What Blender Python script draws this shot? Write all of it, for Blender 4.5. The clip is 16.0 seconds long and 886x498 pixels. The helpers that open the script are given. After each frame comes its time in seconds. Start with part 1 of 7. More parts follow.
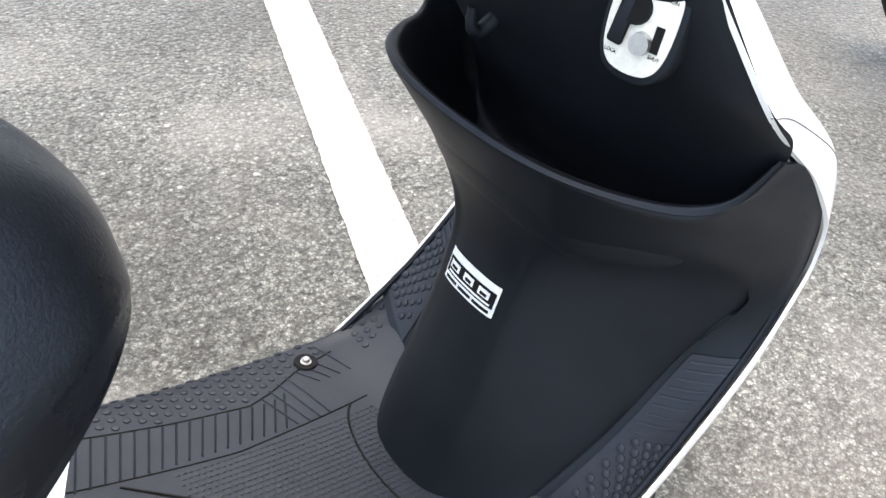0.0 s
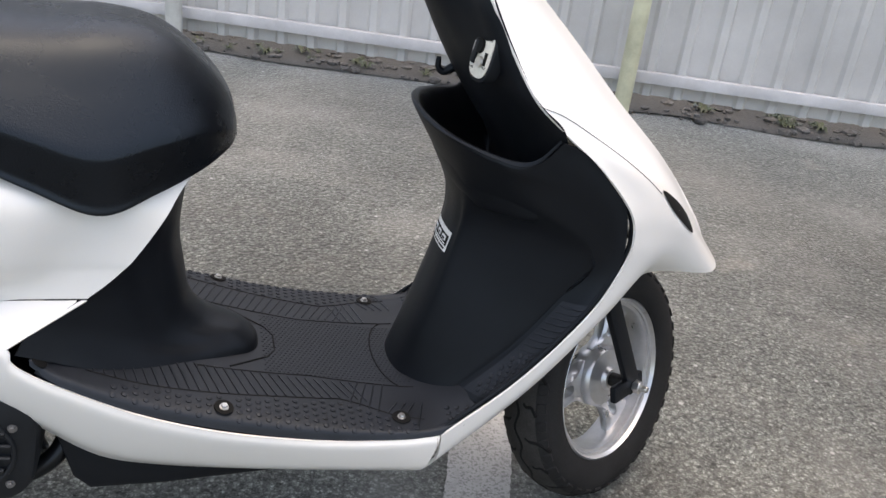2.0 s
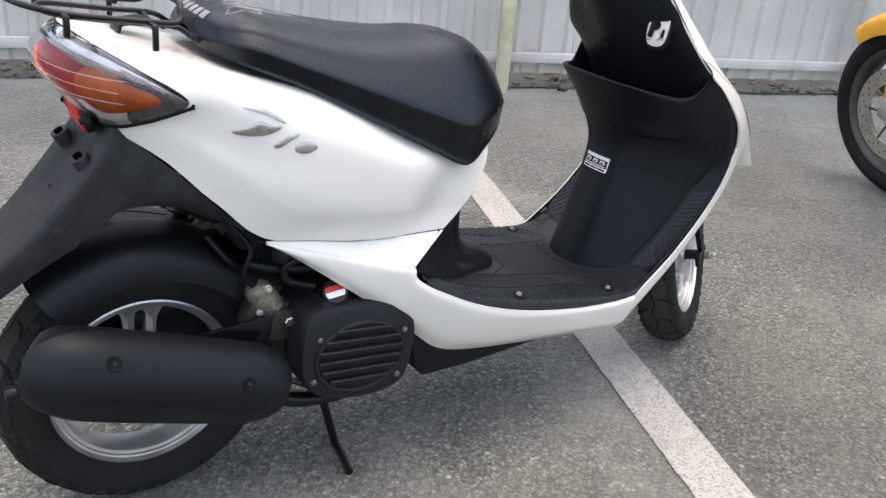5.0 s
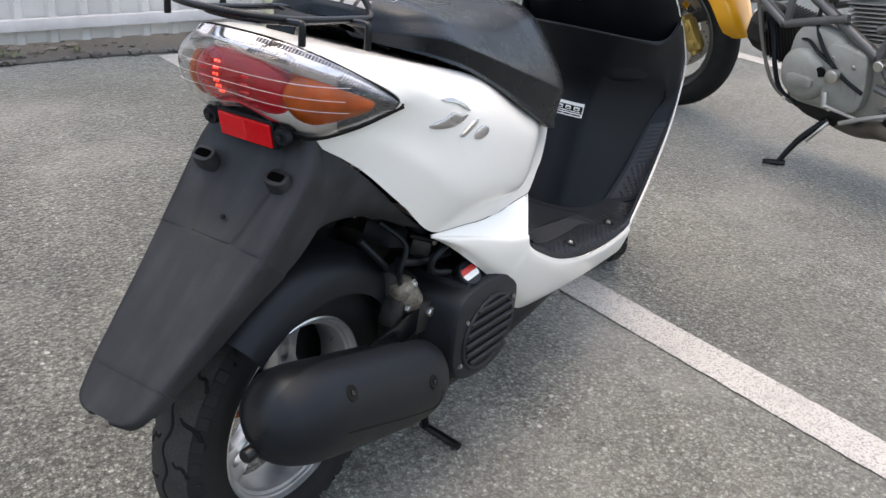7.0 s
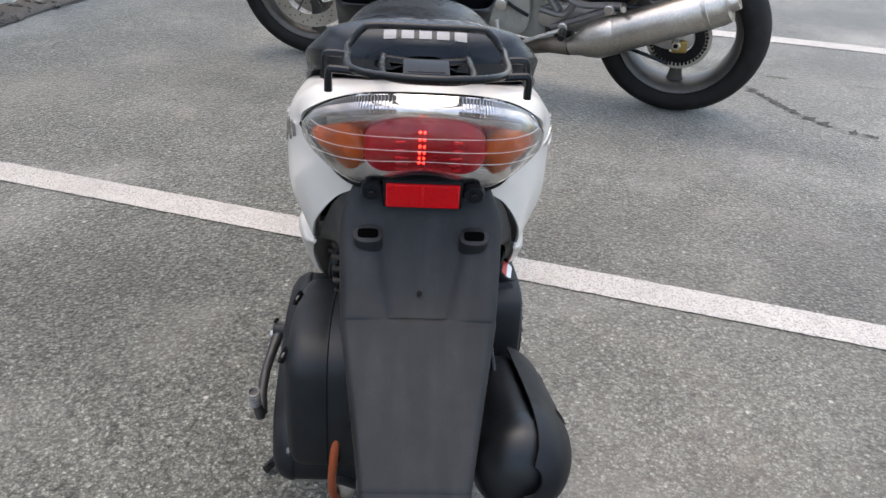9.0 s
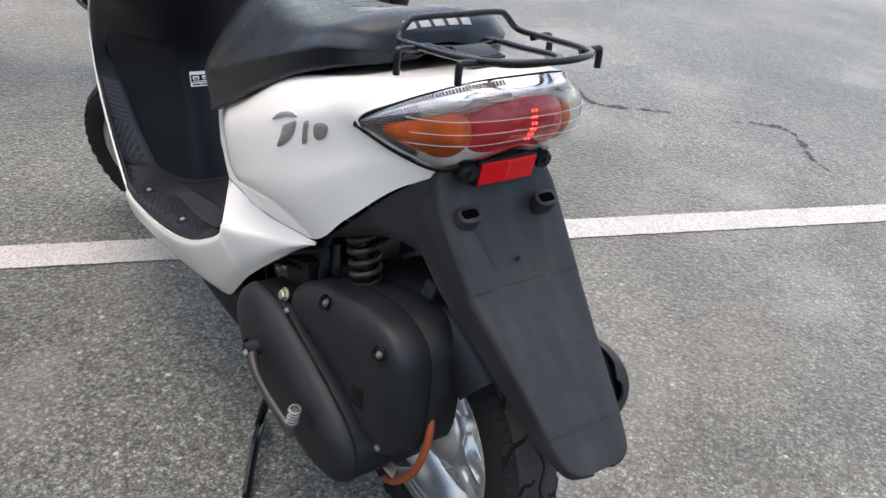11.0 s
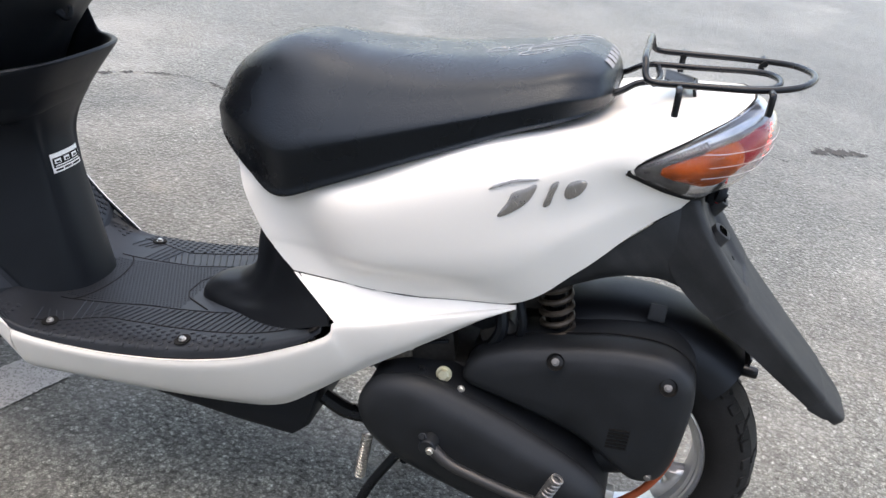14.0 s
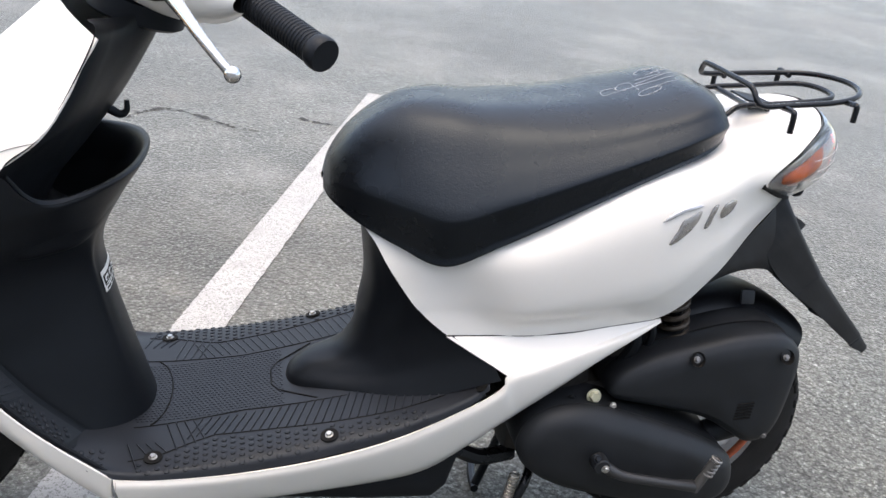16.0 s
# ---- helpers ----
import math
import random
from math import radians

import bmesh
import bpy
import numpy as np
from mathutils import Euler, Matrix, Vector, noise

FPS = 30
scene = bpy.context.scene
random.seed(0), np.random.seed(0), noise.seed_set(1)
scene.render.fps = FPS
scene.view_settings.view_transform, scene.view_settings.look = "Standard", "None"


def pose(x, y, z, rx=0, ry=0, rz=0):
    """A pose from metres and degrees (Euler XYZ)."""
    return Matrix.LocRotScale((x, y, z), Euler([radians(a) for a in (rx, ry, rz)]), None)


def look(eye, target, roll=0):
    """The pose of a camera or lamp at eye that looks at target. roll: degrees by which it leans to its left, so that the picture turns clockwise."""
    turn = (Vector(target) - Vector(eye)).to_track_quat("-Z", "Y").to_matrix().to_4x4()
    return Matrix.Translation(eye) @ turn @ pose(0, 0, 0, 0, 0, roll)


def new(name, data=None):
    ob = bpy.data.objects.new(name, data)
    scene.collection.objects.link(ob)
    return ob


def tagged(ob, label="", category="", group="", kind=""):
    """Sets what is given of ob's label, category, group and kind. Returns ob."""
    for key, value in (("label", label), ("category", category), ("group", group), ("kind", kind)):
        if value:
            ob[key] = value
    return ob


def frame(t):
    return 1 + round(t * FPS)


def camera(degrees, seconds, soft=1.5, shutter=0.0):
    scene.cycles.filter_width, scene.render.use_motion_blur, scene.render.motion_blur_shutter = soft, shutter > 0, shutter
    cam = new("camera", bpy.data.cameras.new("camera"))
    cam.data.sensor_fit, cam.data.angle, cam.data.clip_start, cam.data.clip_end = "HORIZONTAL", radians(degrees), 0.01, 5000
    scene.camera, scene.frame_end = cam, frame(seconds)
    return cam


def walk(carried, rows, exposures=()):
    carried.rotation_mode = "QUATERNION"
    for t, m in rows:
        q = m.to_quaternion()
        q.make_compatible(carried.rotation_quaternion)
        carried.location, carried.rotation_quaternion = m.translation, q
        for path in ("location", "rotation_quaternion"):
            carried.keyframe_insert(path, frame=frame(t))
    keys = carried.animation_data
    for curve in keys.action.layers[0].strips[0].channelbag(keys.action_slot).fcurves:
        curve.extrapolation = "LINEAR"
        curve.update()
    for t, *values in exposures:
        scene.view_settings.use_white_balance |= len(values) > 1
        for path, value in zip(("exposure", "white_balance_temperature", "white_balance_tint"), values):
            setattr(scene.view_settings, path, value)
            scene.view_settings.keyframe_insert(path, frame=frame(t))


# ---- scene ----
cam = camera(52.9, 16.0)
PATH = [
    (0.5, (0.495, -0.541, 0.932), (1.368, 0.837, -0.226), 9.2),
    (1, (0.539, -0.684, 0.952), (1.234, 0.869, -0.1), 6.7),
    (1.5, (0.597, -0.854, 0.941), (1.178, 0.797, -0.027), 6.3),
    (2, (0.563, -1.036, 0.941), (1.092, 0.683, 0.066), 7.3),
    (2.5, (0.48, -1.201, 0.938), (0.978, 0.564, 0.142), 7.9),
    (3, (0.357, -1.22, 0.917), (0.877, 0.546, 0.135), 6.4),
    (3.5, (0.225, -1.202, 0.934), (0.812, 0.528, 0.12), 5.0),
    (4, (0.06, -1.237, 0.947), (0.769, 0.445, 0.13), 4.9),
    (6.5, (-0.693, -0.867, 0.971), (0.771, 0.192, 0.114), 4.8),
    (7, (-0.773, -0.687, 0.955), (0.784, 0.213, 0.081), 5.2),
    (7.5, (-0.827, -0.526, 0.963), (0.822, 0.164, 0.065), 5.1),
    (8, (-0.92, -0.336, 0.996), (0.83, 0.034, 0.101), 4.5),
    (8.5, (-0.931, -0.151, 0.993), (0.849, -0.062, 0.086), 3.7),
    (9, (-0.913, 0.03, 1.006), (0.852, -0.083, 0.072), 3.5),
    (9.5, (-0.948, 0.187, 1.017), (0.781, -0.188, 0.085), 4.3),
    (12, (-0.514, 0.805, 0.98), (0.556, -0.594, 0.031), 6.9),
    (12.5, (-0.363, 0.843, 0.966), (0.521, -0.681, 0.019), 7.6),
    (13, (-0.221, 0.902, 0.974), (0.485, -0.717, 0.036), 7.8),
    (13.5, (-0.092, 1.019, 0.984), (0.41, -0.691, 0.075), 8.1),
    (14, (0.051, 1.09, 0.986), (0.418, -0.665, 0.101), 8.1),
    (14.5, (0.229, 1.056, 0.969), (0.428, -0.722, 0.076), 7.8),
    (15, (0.383, 1.045, 0.966), (0.358, -0.736, 0.058), 8.0),
    (15.5, (0.558, 1.087, 0.99), (0.277, -0.691, 0.12), 8.0),
    (16, (0.72, 1.103, 1.0), (0.259, -0.66, 0.176), 7.8),
]
walk(cam, [(0, pose(0.5044, -0.3912, 0.9026, 50.95, -5.76, -36.16))] + [(t, look(e, g, r)) for t, e, g, r in PATH], [(0.0, 2.68, 7600, 12), (0.5, 2.22, 7800, 12), (1.0, 1.84, 8000, 13), (2.0, 1.68, 8000, 13), (3.5, 1.74, 8000, 13), (6.5, 1.79, 8000, 12), (8.0, 1.72, 7700, 12), (9.5, 1.70, 7600, 12), (12.0, 1.92, 7800, 12), (14.0, 2.03, 7800, 13), (15.5, 2.0, 7800, 13), (16.0, 1.86, 7700, 12)])

# ---- light ----
world = bpy.data.worlds.new("world")
scene.world = world
world.use_nodes = True
wn = world.node_tree.nodes
sky = wn.new("ShaderNodeTexSky")
sky.sky_type = "NISHITA"
sky.sun_disc = False
sky.sun_elevation, sky.sun_rotation = radians(83), radians(60)
sky.air_density, sky.dust_density, sky.ozone_density = 1.0, 2.5, 0.6
wn["Background"].inputs["Strength"].default_value = 0.15
world.node_tree.links.new(sky.outputs["Color"], wn["Background"].inputs["Color"])
sun_data = bpy.data.lights.new("sun", "SUN")
sun_data.energy, sun_data.angle, sun_data.color = 0.5, radians(110), (1.0, 0.97, 0.91)
sun = new("sun", sun_data)
sun.matrix_basis = look((0, 0, 5), (-0.05, -0.03, 4.0))

# ---- small tools ----
def catmull(P, n, closed=False):
    """n points along a smooth curve through the control points."""
    P = np.asarray(P, float)
    m = len(P)
    if closed:
        Q = np.vstack([P[-1:], P, P[:2]])
        t = np.linspace(0, m, n, endpoint=False)
    else:
        Q = np.vstack([2 * P[:1] - P[1:2], P, 2 * P[-1:] - P[-2:-1]])
        t = np.linspace(0, m - 1, n)
    k = np.clip(t.astype(int), 0, m - 1 if closed else m - 2)
    f = (t - k).reshape([-1] + [1] * (P.ndim - 1))
    a, b, c, d = Q[k], Q[k + 1], Q[k + 2], Q[k + 3]
    return 0.5 * (2 * b + (c - a) * f + (2 * a - 5 * b + 4 * c - d) * f ** 2 + (3 * b - a - 3 * c + d) * f ** 3)


def surface(rows, nu, nv):
    """A smooth grid nu x nv through rows of control points."""
    G = catmull(np.asarray(rows, float), nu)
    return catmull(G.transpose(1, 0, 2), nv).transpose(1, 0, 2)


def both(rows):
    """Rows that run from the middle plane out to one side, mirrored to the other side."""
    R = np.asarray(rows, float)
    L = R[:, :0:-1].copy()
    L[:, :, 1] *= -1
    return np.concatenate([L, R], 1)


def grid_bm(G, loop_u=False, loop_v=False, bm=None, caps=False):
    bm = bm or bmesh.new()
    nu, nv = G.shape[:2]
    V = [[bm.verts.new(G[i, j]) for j in range(nv)] for i in range(nu)]
    for i in range(nu if loop_u else nu - 1):
        for j in range(nv if loop_v else nv - 1):
            q = [V[i][j], V[(i + 1) % nu][j], V[(i + 1) % nu][(j + 1) % nv], V[i][(j + 1) % nv]]
            try:
                bm.faces.new(q)
            except ValueError:
                pass
    if caps:
        bm.faces.new(V[0][::-1]), bm.faces.new(V[-1])
    return bm


def tube(path, r, n=8, smooth=0, closed=False, bm=None, ends=True):
    """A round bar along a path; r is one radius or one for each point."""
    P = np.asarray(path, float)
    if smooth:
        P = catmull(P, smooth, closed)
    R = np.interp(np.linspace(0, 1, len(P)), np.linspace(0, 1, np.size(r)), np.atleast_1d(r))
    T = np.gradient(P, axis=0)
    if closed:
        T = np.roll(P, -1, 0) - np.roll(P, 1, 0)
    T /= np.linalg.norm(T, axis=1)[:, None] + 1e-12
    up = np.array((0, 0, 1.0)) if abs(T[0][2]) < 0.9 else np.array((1.0, 0, 0))
    rings = []
    for p, t, q in zip(P, T, R):
        s = np.cross(up, t)
        s /= np.linalg.norm(s) + 1e-12
        up = np.cross(t, s)
        a = np.linspace(0, 2 * math.pi, n, endpoint=False)[:, None]
        rings.append(p + q * (np.cos(a) * s + np.sin(a) * up))
    return grid_bm(np.array(rings), loop_u=closed, loop_v=True, bm=bm, caps=ends and not closed)


def lathe(profile, n=32, m=None, bm=None, closed=False):
    """Turns a profile of (radius, height) about z, then moves it by m."""
    a = np.linspace(0, 2 * math.pi, n, endpoint=False)
    G = np.array([[(r * math.cos(t), r * math.sin(t), h) for t in a] for r, h in profile])
    one = grid_bm(G, loop_u=closed, loop_v=True)
    bmesh.ops.remove_doubles(one, verts=one.verts, dist=1e-6)
    if m is not None:
        one.transform(m)
    return merge(bm, one)


def merge(bm, one):
    if bm is None:
        return one
    me = bpy.data.meshes.new("tmp")
    one.to_mesh(me)
    one.free()
    bm.from_mesh(me)
    bpy.data.meshes.remove(me)
    return bm


def box(sx, sy, sz, m=None, bevel=0.0, bm=None, seg=2):
    one = bmesh.new()
    bmesh.ops.create_cube(one, size=1, matrix=Matrix.Diagonal((sx, sy, sz, 1)))
    if bevel:
        bmesh.ops.bevel(one, geom=one.edges[:], offset=bevel, segments=seg, affect="EDGES", profile=0.6)
    if m is not None:
        one.transform(m)
    return merge(bm, one)


def plate(outline, depth, m=None, bevel=0.0, bm=None, seg=2, bottom=False):
    """A flat outline in x, y made thick along +z, its upper rim rounded."""
    one = bmesh.new()
    f = one.faces.new([one.verts.new((x, y, 0)) for x, y in outline])
    if f.normal.z < 0:
        f.normal_flip()
    one.normal_update()
    if f.normal.z > 0:
        f.normal_flip()
    top = bmesh.ops.extrude_face_region(one, geom=[f])
    tv = [v for v in top["geom"] if isinstance(v, bmesh.types.BMVert)]
    bmesh.ops.translate(one, verts=tv, vec=(0, 0, depth))
    if bevel:
        ts = set(tv)
        e = [k for k in one.edges if (k.verts[0] in ts) == (k.verts[1] in ts) and (bottom or k.verts[0] in ts)]
        bmesh.ops.bevel(one, geom=e, offset=bevel, segments=seg, affect="EDGES", profile=0.5)
    bmesh.ops.recalc_face_normals(one, faces=one.faces[:])
    if m is not None:
        one.transform(m)
    return merge(bm, one)


def dome(outline, base, steps, m=None):
    """A closed outline in x, y raised from base through steps of (inset towards its middle, height)."""
    C = np.array([(x, y) for x, y in outline], float)
    c = C.mean(0)
    T = np.roll(C, -1, 0) - np.roll(C, 1, 0)
    T /= np.linalg.norm(T, axis=1)[:, None]
    N = np.stack([-T[:, 1], T[:, 0]], 1)
    if ((C + N * 0.001 - c) ** 2).sum() > ((C - c) ** 2).sum():
        N = -N
    rows = [[(*p, base) for p in C]]
    for inset, h in steps:
        D = C + N * min(inset, 0.012) if inset <= 0.012 else (C + N * 0.012) * (1 - (inset - 0.012)) + c * (inset - 0.012)
        rows.append([(*p, h) for p in D])
    rows.append([(*c, steps[-1][1])] * len(C))
    bm = grid_bm(np.array(rows), loop_v=True)
    bmesh.ops.remove_doubles(bm, verts=bm.verts, dist=1e-6)
    bmesh.ops.recalc_face_normals(bm, faces=bm.faces[:])
    if m is not None:
        bm.transform(m)
    return bm


def oval(rx, ry, n=24, power=2.0, a0=0.0):
    out = []
    for k in range(n):
        t = a0 + 2 * math.pi * k / n
        c, s = math.cos(t), math.sin(t)
        out.append((rx * math.copysign(abs(c) ** (2 / power), c), ry * math.copysign(abs(s) ** (2 / power), s)))
    return out


def thicken(bm, t):
    """Gives an open sheet a back face and a rim, t behind its faces."""
    bm.normal_update()
    faces, rim = bm.faces[:], [e for e in bm.edges if len(e.link_faces) == 1]
    rims = []
    for e in rim:
        f = e.link_faces[0]
        a, b = e.verts
        lp = [v for v in f.verts]
        i = lp.index(a)
        rims.append((a, b) if lp[(i + 1) % len(lp)] == b else (b, a))
    back = {v: bm.verts.new(v.co - v.normal * t) for v in bm.verts[:]}
    for f in faces:
        bm.faces.new([back[v] for v in reversed(f.verts)])
    for a, b in rims:
        bm.faces.new((b, a, back[a], back[b]))


def link(name, bm, material, parent=None, label="", smooth=True, thick=0.0, angle=40):
    me = bpy.data.meshes.new(name)
    if thick:
        thicken(bm, thick)
    bm.normal_update()
    lim = math.cos(radians(angle))
    for e in bm.edges:
        if len(e.link_faces) == 2 and e.link_faces[0].normal.dot(e.link_faces[1].normal) < lim:
            e.smooth = False
    for f in bm.faces:
        f.smooth = smooth
    bm.to_mesh(me)
    bm.free()
    for mt in (material if isinstance(material, (list, tuple)) else [material]):
        me.materials.append(mt)
    ob = new(name, me)
    ob.parent = parent
    if label:
        ob["label"] = label
    return ob


def part(name, bm, material, parent, label="", **kw):
    return link(name, bm, material, parent, label, **kw)


def thing(name, label, category, group="", at=None, kind=""):
    ob = new(name)
    if at is not None:
        ob.matrix_basis = at
    return tagged(ob, label, category, group, kind)


def side(p):
    """The same outline points on the y < 0 side."""
    P = np.array(p, float)
    P[..., 1] *= -1
    return P


def along(a, b, roll=0.0):
    """The pose at a whose z axis points to b."""
    d = Vector(b) - Vector(a)
    return Matrix.Translation(a) @ d.to_track_quat("Z", "Y").to_matrix().to_4x4() @ Matrix.Rotation(roll, 4, "Z")


def rod(a, b, r, n=12, bm=None, r2=None):
    L = (Vector(b) - Vector(a)).length
    q = r if r2 is None else r2
    return lathe([(0, 0), (r * 0.85, 0), (r, min(0.002, L * 0.1)), (q, L - min(0.002, L * 0.1)), (q * 0.85, L), (0, L)], n, along(a, b), bm)


def bolt(name, at, d, r, mat, parent, label=""):
    """A hexagon head on a washer, looking along d."""
    e = Vector(at) + Vector(d).normalized() * r * 0.9
    m = along(at, e)
    bm = lathe([(0, 0), (r * 1.25, 0), (r * 1.25, r * 0.2), (r * 0.9, r * 0.25), (0, r * 0.25)], 16, m)
    bm = lathe([(r * 0.95, r * 0.2), (r * 0.95, r * 0.8), (r * 0.75, r), (0, r)], 6, m, bm)
    return part(name, bm, mat, parent, label, angle=25)

# ---- materials ----
def material(name, color, rough=0.5, metal=0.0, **k):
    """A principled material with fine noise in colour, gloss and relief.
    vary: colour change, grain: size of the noise in 1/m, bump: relief in metres, blotch: large-scale change, coat, trans, alpha."""
    mt = bpy.data.materials.new(name)
    mt.use_nodes = True
    nt = mt.node_tree
    b = nt.nodes["Principled BSDF"]
    b.inputs["Base Color"].default_value = (*color, 1)
    b.inputs["Roughness"].default_value = rough
    b.inputs["Metallic"].default_value = metal
    b.inputs["Coat Weight"].default_value = k.get("coat", 0)
    b.inputs["Coat Roughness"].default_value = 0.06
    b.inputs["Specular IOR Level"].default_value = k.get("spec", 0.5)
    b.inputs["Specular Tint"].default_value = (*k.get("tint", (1, 1, 1)), 1)
    tc = nt.nodes.new("ShaderNodeTexCoord")

    def tex(scale, detail=5, rough_=0.6):
        n = nt.nodes.new("ShaderNodeTexNoise")
        n.inputs["Scale"].default_value, n.inputs["Detail"].default_value, n.inputs["Roughness"].default_value = scale, detail, rough_
        nt.links.new(tc.outputs["Object"], n.inputs["Vector"])
        return n.outputs["Fac"]

    def span(src, lo, hi, a=0.3, z=0.7):
        m = nt.nodes.new("ShaderNodeMapRange")
        m.inputs[1].default_value, m.inputs[2].default_value, m.inputs[3].default_value, m.inputs[4].default_value = a, z, lo, hi
        nt.links.new(src, m.inputs[0])
        return m.outputs[0]

    grain = k.get("grain", 300)
    vary, blotch = k.get("vary", 0.1), k.get("blotch", 0.1)
    g, w = tex(grain), tex(k.get("wide", 9), 6)
    mul = nt.nodes.new("ShaderNodeMath")
    mul.operation = "MULTIPLY"
    fine = span(g, 1 - vary, 1 + vary)
    if k.get("streak"):
        # long scuffs along one direction
        turn = nt.nodes.new("ShaderNodeMapping")
        turn.inputs["Rotation"].default_value = k["streak"]
        nt.links.new(tc.outputs["Object"], turn.inputs[0])
        long_ = nt.nodes.new("ShaderNodeMapping")
        long_.inputs["Scale"].default_value = (9, 46, 46)
        nt.links.new(turn.outputs[0], long_.inputs[0])
        s = nt.nodes.new("ShaderNodeTexNoise")
        s.inputs["Scale"].default_value, s.inputs["Detail"].default_value = 1.0, 4
        nt.links.new(long_.outputs[0], s.inputs["Vector"])
        both_ = nt.nodes.new("ShaderNodeMath")
        both_.operation = "MULTIPLY"
        nt.links.new(fine, both_.inputs[0])
        nt.links.new(span(s.outputs["Fac"], 0.85, 1.6, 0.42, 0.78), both_.inputs[1])
        fine = both_.outputs[0]
    nt.links.new(fine, mul.inputs[0])
    nt.links.new(span(w, 1 - blotch, 1 + blotch), mul.inputs[1])
    vm = nt.nodes.new("ShaderNodeVectorMath")
    vm.operation = "SCALE"
    vm.inputs[0].default_value = color
    nt.links.new(mul.outputs[0], vm.inputs["Scale"])
    nt.links.new(vm.outputs[0], b.inputs["Base Color"])
    nt.links.new(span(w, max(0.02, rough - k.get("wear", 0.06)), min(1, rough + k.get("wear", 0.06))), b.inputs["Roughness"])
    if k.get("bump", 0):
        bp = nt.nodes.new("ShaderNodeBump")
        bp.inputs["Strength"].default_value, bp.inputs["Distance"].default_value = k.get("strength", 0.5), k["bump"]
        nt.links.new(g, bp.inputs["Height"])
        nt.links.new(bp.outputs[0], b.inputs["Normal"])
    if k.get("trans", 0):
        b.inputs["Transmission Weight"].default_value = k["trans"]
        b.inputs["IOR"].default_value = k.get("ior", 1.45)
    if k.get("glow", 0):
        b.inputs["Emission Color"].default_value = (*k["glow_color"], 1)
        b.inputs["Emission Strength"].default_value = k["glow"]
    return mt


WHITE = material("white_paint", (0.71, 0.70, 0.672), 0.3, coat=0.5, vary=0.01, grain=900, blotch=0.008, wear=0.0)
BLACK = material("black_plastic", (0.0065, 0.0074, 0.0092), 0.45, spec=0.22, tint=(0.76, 0.88, 1.0), bump=0.0003, grain=1600, strength=0.25, vary=0.15, blotch=0.25)
MAT_BLACK = material("worn_black_plastic", (0.0085, 0.0096, 0.0115), 0.52, spec=0.32, tint=(0.82, 0.91, 1.0), bump=0.0004, grain=900, strength=0.3, vary=0.25, blotch=0.35, wide=22)
FLOOR_BLACK = material("black_floor_rubber", (0.012, 0.0135, 0.0168), 0.48, spec=0.34, tint=(0.8, 0.9, 1.0), bump=0.0003, grain=700, strength=0.25, vary=0.25, blotch=0.35, wide=14)
TYRE = material("tyre_rubber", (0.012, 0.0122, 0.0127), 0.8, spec=0.22, bump=0.0005, grain=500, vary=0.3, blotch=0.4, wide=20)
TREAD = material("worn_tread_rubber", (0.029, 0.0285, 0.0275), 0.85, spec=0.25, bump=0.0006, grain=420, vary=0.3, blotch=0.35, wide=25)
SILVER = material("silver_wheel_paint", (0.52, 0.53, 0.545), 0.32, 0.8, vary=0.06, grain=700, blotch=0.15, wide=25)
STEEL = material("zinc_steel", (0.55, 0.54, 0.52), 0.35, 1.0, vary=0.1, blotch=0.2)
DARK_STEEL = material("black_painted_steel", (0.004, 0.0044, 0.0052), 0.28, 0.0, spec=0.3, tint=(0.85, 0.92, 1.0), vary=0.1, blotch=0.2)
ENGINE = material("grimy_engine_metal", (0.02, 0.019, 0.018), 0.55, 0.3, bump=0.001, grain=160, vary=0.4, blotch=0.5, wide=30)
CHROME = material("satin_chrome", (0.62, 0.61, 0.6), 0.22, 1.0, vary=0.05)

